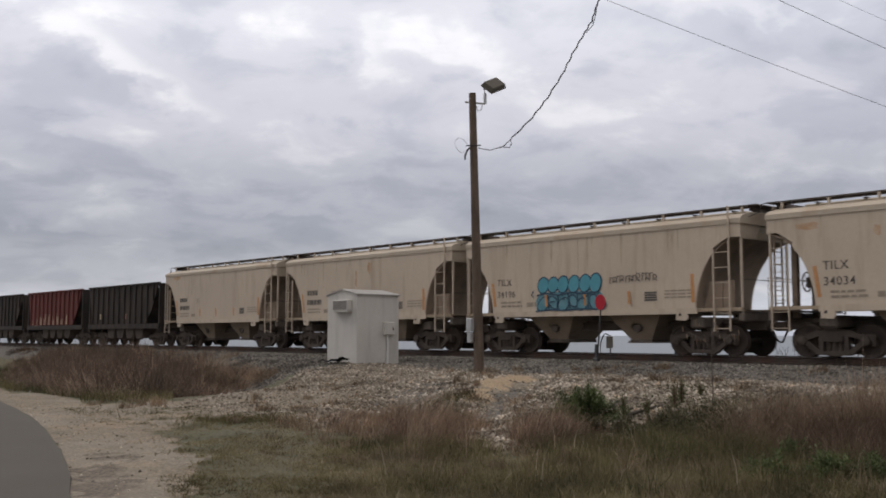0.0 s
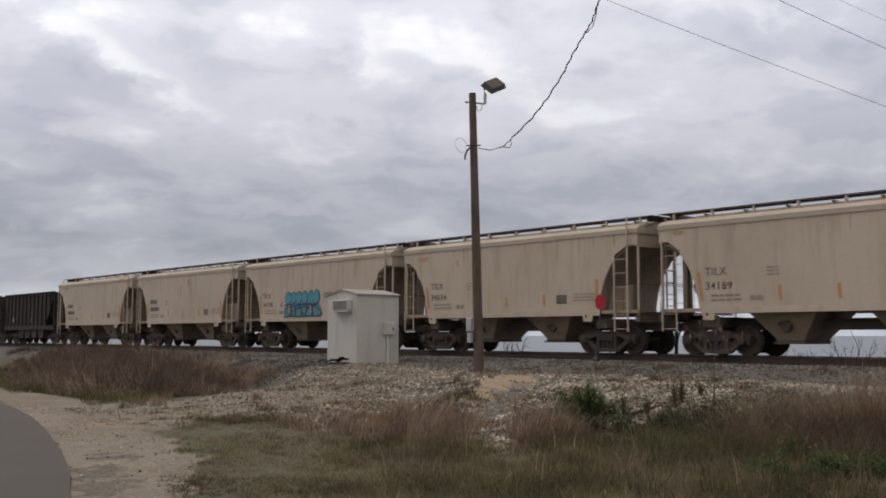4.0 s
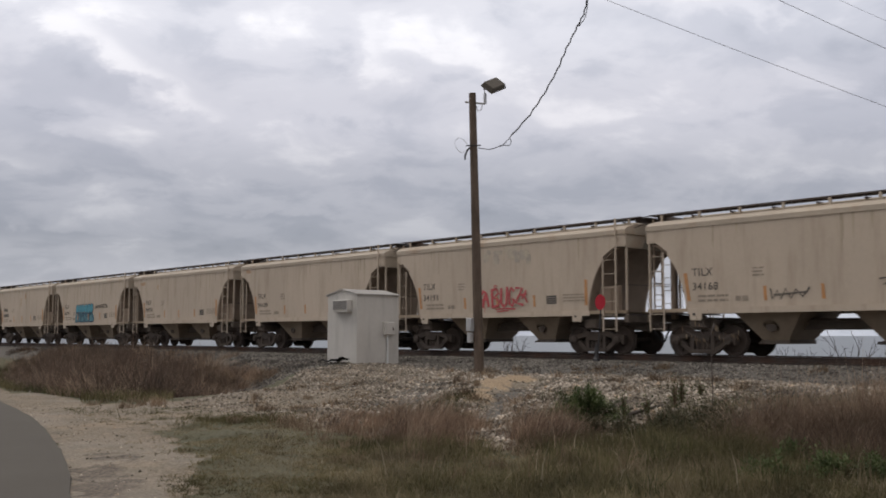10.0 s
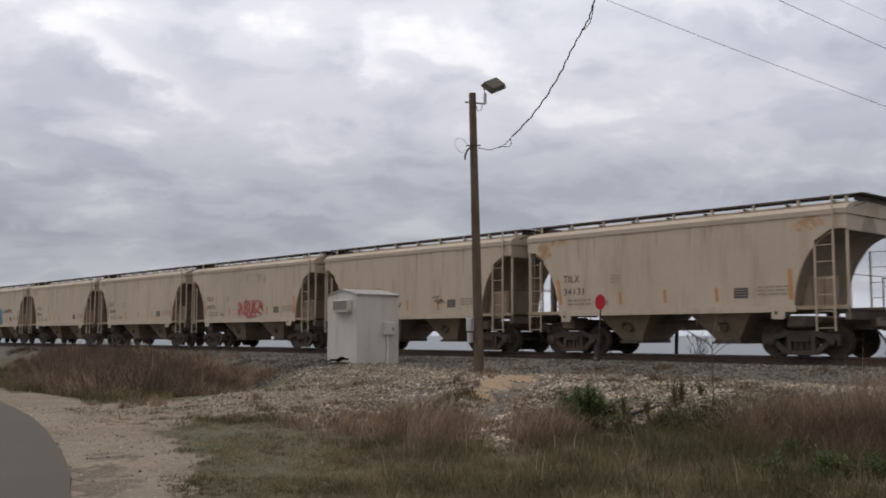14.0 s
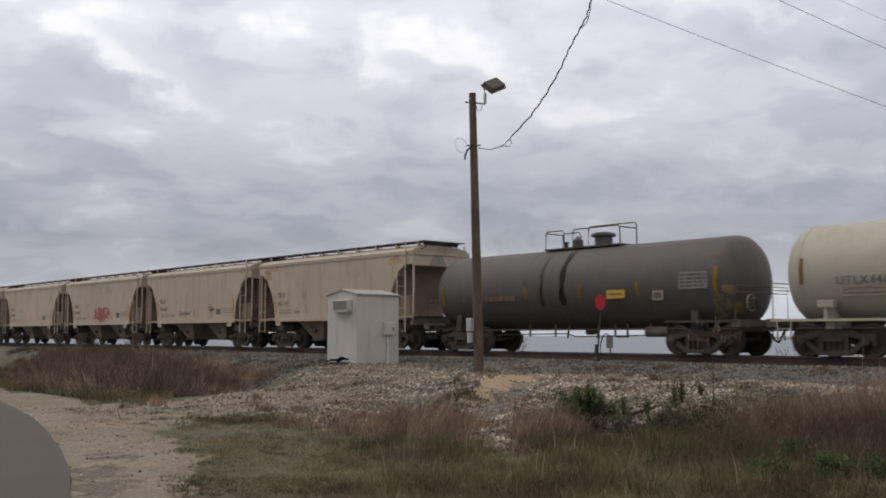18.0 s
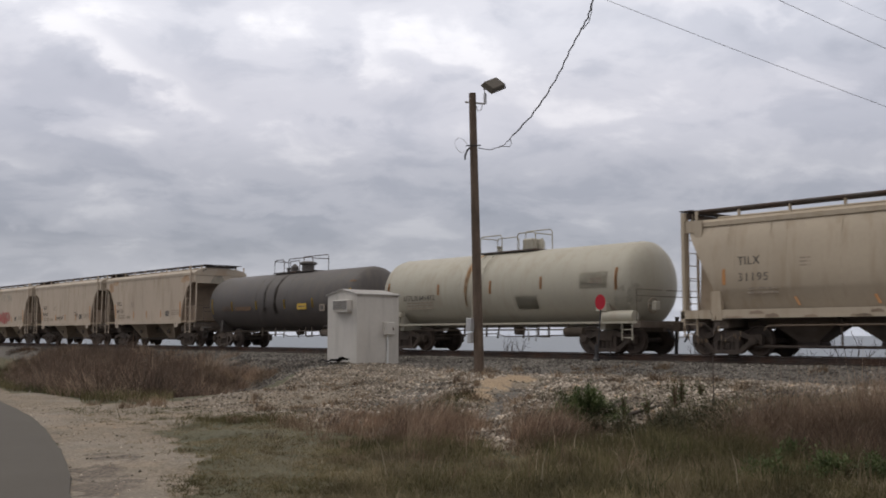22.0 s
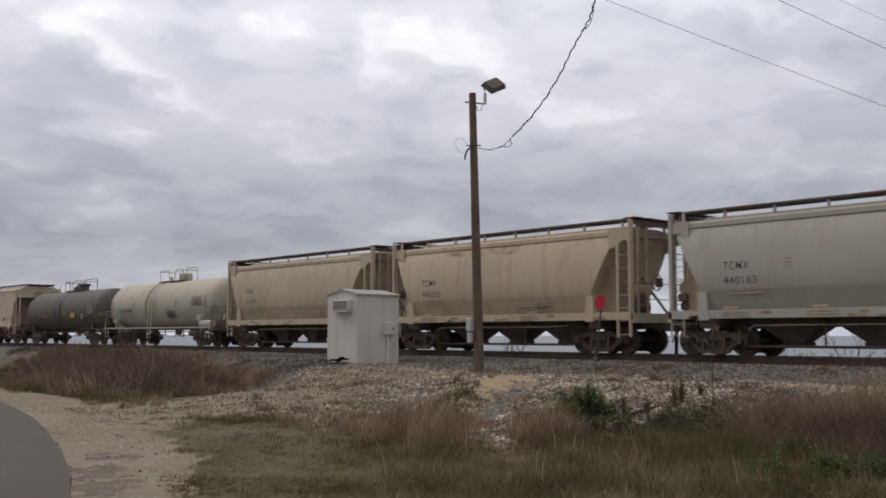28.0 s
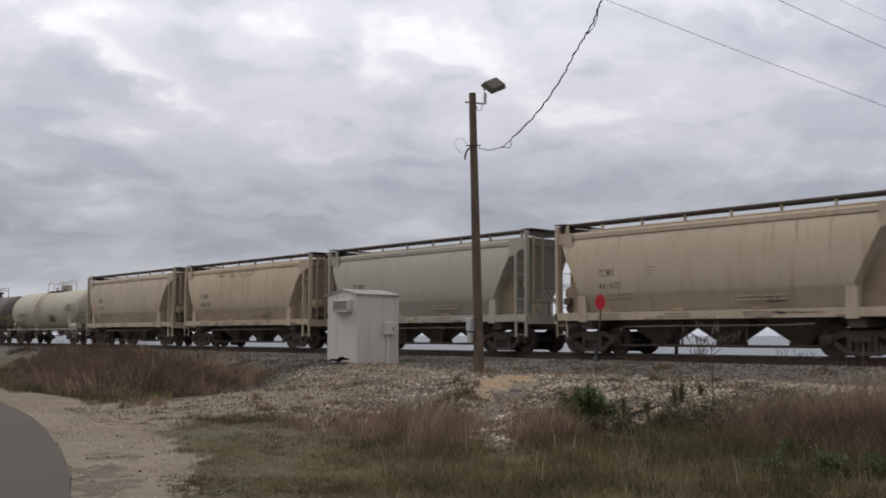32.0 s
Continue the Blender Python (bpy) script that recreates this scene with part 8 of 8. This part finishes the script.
def make_stones():
    pale = leaf_material("limestone_gravel", [(0.0, (0.085, 0.070, 0.054)), (0.35, (0.165, 0.138, 0.108)), (0.75, (0.30, 0.258, 0.208)), (0.94, (0.44, 0.39, 0.325)), (1.0, (0.33, 0.235, 0.145))], 0.9, 0.0)
    gray = leaf_material("ballast_stone", [(0.0, (0.07, 0.063, 0.054)), (0.6, (0.14, 0.127, 0.11)), (1.0, (0.24, 0.22, 0.19))], 0.9, 0.0)
    n = 125000
    x, y = rng.uniform(-31, -2, n), rng.uniform(9.0, 22.2, n)
    k = in_view(x, y) & (rng.random(n) < gravel_cover(x, y) * np.clip(depth(x, y) / 22, 0.35, 1) * (1 - 0.55 * ballast_cover(x, y))) & (y > 10.2) & (rng.random(n) > 1.5 * sand_cover(x, y))
    x, y = x[k], y[k]
    on_drive = np.abs(x + 18.8 + 0.52 * (y - 9.0)) < 2.4 + 0.05 * (y - 9)
    k = ~on_drive | (rng.random(len(x)) < 0.35 + 0.5 * smooth(13.0, 16.0, y))
    x, y, on_drive = x[k], y[k], on_drive[k]
    rocks("gravel_bank", x, y, (0.016 + 0.050 * rng.random(len(x)) ** 2) * np.where(on_drive, 0.7, 1.0), pale, "pale broken limestone gravel on the bank and drive")
    n = 16000
    x, y = rng.uniform(-24, -7, n), rng.uniform(3.5, 10.5, n)
    k = in_view(x, y) & (rng.random(n) < gravel_cover(x, y) ** 2 * 0.14)
    x, y = x[k], y[k]
    rocks("shoulder_gravel", x, y, rng.uniform(0.008, 0.026, len(x)), pale, "fine pale gravel on the road shoulder", 0.45)
    # broken dark rubble where the drive crosses the ditch
    x, y = rng.normal(-35.2, 1.6, 120), rng.normal(19.0, 0.9, 120)
    rocks("rubble", x, y, rng.uniform(0.04, 0.13, 120), gray, "broken grey concrete rubble beside the drive", 0.2)
    x, y = rng.uniform(-38, -28.4, 5200), rng.uniform(18.4, 22.4, 5200)
    k = in_view(x, y) & (rng.random(len(x)) < dirt_cover(x, y))
    # a darker grey than the other ballast
    dark_stone = leaf_material("dark_ballast_stone", [(0.0, (0.035, 0.031, 0.027)), (0.6, (0.085, 0.076, 0.066)), (1.0, (0.20, 0.18, 0.155))], 0.8, 0.0)
    rocks("dark_ballast", x[k], y[k], rng.uniform(0.03, 0.075, int(k.sum())), dark_stone, "dark ballast spilled beside the shed")
    n = 46000
    x, y = rng.uniform(-60, 0, n), rng.uniform(16.5, 25.2, n)
    k = in_view(x, y) & (rng.random(n) < ballast_cover(x, y)) & (rng.random(n) > 1.6 * sand_cover(x, y))
    x, y = x[k], y[k]
    rocks("ballast", x, y, rng.uniform(0.025, 0.055, len(x)), gray, "grey crushed stone ballast beside the rails")


make_grass()
make_brush()
make_thickets()
make_stones()
leafy_shrub("green_shrub", "low dark green shrub on the gravel bank", (-11.45, 13.55), (0.95, 0.62), 13000, SHRUB)
for wx, wy, high in ((-9.6, 15.0, 0.6), (-10.86, 13.84, 0.75), (-10.87, 14.5, 0.6), (-10.74, 15.15, 0.85), (-10.98, 15.72, 0.8), (-11.62, 17.28, 0.5), (-9.2, 14.3, 0.5)):
    leafy_shrub("green_weed", "thin upright green weed growing through the gravel", (wx, wy), (0.16, high * 0.8), 110, SHRUB)
OLIVE = leaf_material("olive_weed_leaf", [(0.0, (0.040, 0.042, 0.024)), (0.5, (0.078, 0.076, 0.044)), (0.85, (0.115, 0.100, 0.062)), (1.0, (0.17, 0.135, 0.09))])
leafy_shrub("olive_shrub", "small olive-green bush in the verge grass", (-8.99, 12.83), (0.36, 0.42), 1300, OLIVE)
for wx, wy, wide, high, mat in ((-9.3, 13.0, 0.42, 0.42, OLIVE), (-8.9, 13.2, 0.50, 0.47, OLIVE), (-8.5, 12.9, 0.52, 0.60, OLIVE), (-8.0, 12.6, 0.52, 0.55, OLIVE), (-8.9, 12.2, 0.50, 0.42, OLIVE), (-8.3, 11.9, 0.50, 0.42, OLIVE),
                                (-7.8, 11.9, 0.50, 0.45, OLIVE), (-9.6, 12.2, 0.45, 0.34, OLIVE), (-10.4, 12.4, 0.5, 0.30, OLIVE), (-5.9, 10.0, 0.50, 0.30, SHRUB), (-5.4, 10.4, 0.50, 0.34, SHRUB), (-5.0, 10.8, 0.50, 0.34, SHRUB), (-6.3, 11.2, 0.30, 0.34, SHRUB)):
    leafy_shrub("weed_mound", "low mound of olive leafy weeds in the verge grass", (wx, wy), (wide, high), int(5200 * wide), mat)
TWIG = surface("bare_twig_bark", (0.075, 0.06, 0.05), 0.9, 0, 0.25, 6, 30, 0.1)
def tall_weed(at, height):
    """A single thin stem that forks near its top, with withered pods."""
    r2 = np.random.default_rng(9)
    root = empty("tall_weed", "tall thin leafless weed with hanging seed pods", "weed", at=at)
    bm = bmesh.new()
    tube(bm, [(0, 0, 0), (0.02, 0, height * 0.35), (0.0, 0.02, height * 0.7), (0.03, 0, height)], 0.013, 6, r2=0.005)
    part("stem", bm, TWIG, root)
    bm = bmesh.new()
    ends = []
    for i in range(11):
        z = height * r2.uniform(0.68, 0.95)
        a = r2.uniform(0, math.tau)
        l = r2.uniform(0.25, 0.6)
        p = Vector((0.02, 0, z))
        q = p + Vector((math.cos(a) * l * 0.8, math.sin(a) * l * 0.8, l * 0.55))
        tube(bm, [p, p.lerp(q, 0.5) + Vector((0, 0, 0.03)), q], 0.006, 4, r2=0.003)
        ends += [p.lerp(q, k) for k in (0.6, 0.8, 1.0)]
        e = q + Vector((r2.normal(0, 0.12), r2.normal(0, 0.12), 0.1))
        tube(bm, [p.lerp(q, 0.6), e], 0.004, 4, r2=0.002)
        ends.append(e)
    tagged(part("twig_cluster", bm, TWIG, root), kind="stuff")
    bm = bmesh.new()
    for i in range(24):
        p = ends[int(r2.integers(len(ends)))] + Vector(r2.normal(0, 0.03, 3))
        l, w = r2.uniform(0.06, 0.13), r2.uniform(0.008, 0.016)
        prism(bm, [(p.x, p.z), (p.x + w, p.z - l * 0.5), (p.x + 0.01, p.z - l), (p.x - w, p.z - l * 0.5)], p.y - 0.004, p.y + 0.004)
    tagged(part("seed_pod", bm, DRY, root), kind="stuff")
    return root


weed = tall_weed((-10.08, 15.35, -0.95), 1.72)
for i, (x, hgt) in enumerate(((-30.4, 1.6), (-20.8, 1.7), (-16.8, 1.6), (-15.1, 2.0))):
    bare_bush("bare_bush", "leafless bush at the water's edge behind the track", (x, 31.0, float(ground_z(x, 31.0))), hgt + 0.6, 3, TWIG, 0.45, 20 + i)


WOODY = surface("reddish_twig_bark", (0.115, 0.078, 0.056), 0.9, 0, 0.3, 6, 30, 0.1)
twig_rng = random.Random(77)
placed = 0
while placed < 34:
    bx, by = twig_rng.uniform(-62, -26), twig_rng.uniform(12.5, 22.0)
    bear = float(across(bx, by) / depth(bx, by))
    if by - float(road_edge(bx)) < 3.0 or bear > -0.21 or bear < -0.40 or (bx > -33 and by > 17.6):
        continue
    bz = float(ground_z(bx, by))
    placed += 1
    bare_bush("ditch_bush", "reddish-brown leafless bush in the ditch brush", (bx, by, bz), min(twig_rng.uniform(1.0, 2.1), 0.75 + twig_rng.uniform(-0.35, 0.2) - bz), 4, WOODY, 0.5, 100 + placed)


def make_log():
    a, b = Vector((-11.0, 14.1, 0)), Vector((-11.1, 15.3, 0))
    log = empty("fallen_branch", "dark fallen branch lying on the gravel bank", "branch", at=tuple(a + Vector((0, 0, float(ground_z(a.x, a.y)) + 0.02))))
    bm = bmesh.new()
    d = b - a
    tube(bm, [Vector((0, 0, 0.04)), d * 0.35 + Vector((0.03, 0, 0.08)), d * 0.7 + Vector((-0.02, 0, 0.11)), d + Vector((0, 0, 0.14))], 0.036, 8, r2=0.02)
    part("limb", bm, M["tie"], log)
    bm = bmesh.new()
    tube(bm, [d * 0.55 + Vector((0, 0, 0.13)), d * 0.7 + Vector((0.15, -0.1, 0.3))], 0.018, 6, r2=0.008)
    part("twig", bm, TWIG, log)


make_log()


def make_debris():
    """Torn dark sheeting at the shed's foot."""
    bm = bmesh.new()
    rows = []
    for i in range(9):
        u = i / 8
        rows.append([(-0.75 + 1.25 * u, v * 0.45, 0.03 + 0.13 * abs(math.sin(u * 7 + v * 3)) * (1 - 0.4 * v) + 0.12 * u ** 4) for v in (0.0, 0.35, 0.7, 1.0)])
    quad_strip(bm, rows)
    bmesh.ops.solidify(bm, geom=bm.faces[:], thickness=0.02)
    ob = part("torn_sheeting", bm, M["black_rubber"])
    ob.location = (-27.5, 19.35, float(ground_z(-27.5, 19.5)) - 0.02)
    tagged(ob, "crumpled black sheeting lying at the shed's foot", "debris")


make_debris()


# ---- motion ----
def motions():
    beats = [i * 1.0 for i in range(33)]
    spins = [i * 2 / 15 for i in range(241)]
    for car, x0 in train:
        walk(car, [(t, pose(x0 - run(t), TRACK_Y, 0)) for t in beats])
        for truck in car.children:
            if not truck.name.startswith("truck"):
                continue
            for ws in truck.children:
                if ws.name.startswith("wheelset"):
                    p = ws.location.copy()
                    walk(ws, [(t, pose(p.x, p.y, p.z, 0, -math.degrees((run(t) - run(0)) / WHEEL_R), 0)) for t in spins])
    # the slack cable swings in the wind about the line between its ends
    sway = [(0, 0.0), (1, -5), (2, -1), (3, -2), (6, 9), (7, -6), (8, 5), (9, -9), (10, -20), (11, -7), (12, -19), (13, -13), (14, -7), (17, -7), (18, -13),
            (19, -7), (20, -14), (21, -18), (22, -10), (23, -30), (24, -15), (25, -13), (28, -6), (29, -13), (30, -2), (31, -6), (32, 4)]
    gust = [(0, -2), (1, 2), (2, 0), (3, 4), (6, 8), (7, 1), (8, 4), (9, -7), (10, -3), (11, 2), (12, 3), (13, 1), (14, 0), (17, 4), (18, 2), (19, 7), (20, 5), (21, 0),
            (22, 2), (23, -5), (24, 1), (25, 0), (28, -1), (29, 3), (30, 1), (31, 0), (32, -1)]
    p = weed.location.copy()
    walk(weed, [(t, pose(p.x, p.y, p.z, 0, v * 0.30, 0)) for t, v in gust])
    axis = (EYE - WIRE_FOOT).normalized()
    walk(service_drop, [(t, Matrix.Translation(WIRE_FOOT) @ Matrix.Rotation(-v / 262.0 * 0.82, 4, axis)) for t, v in sway])


motions()
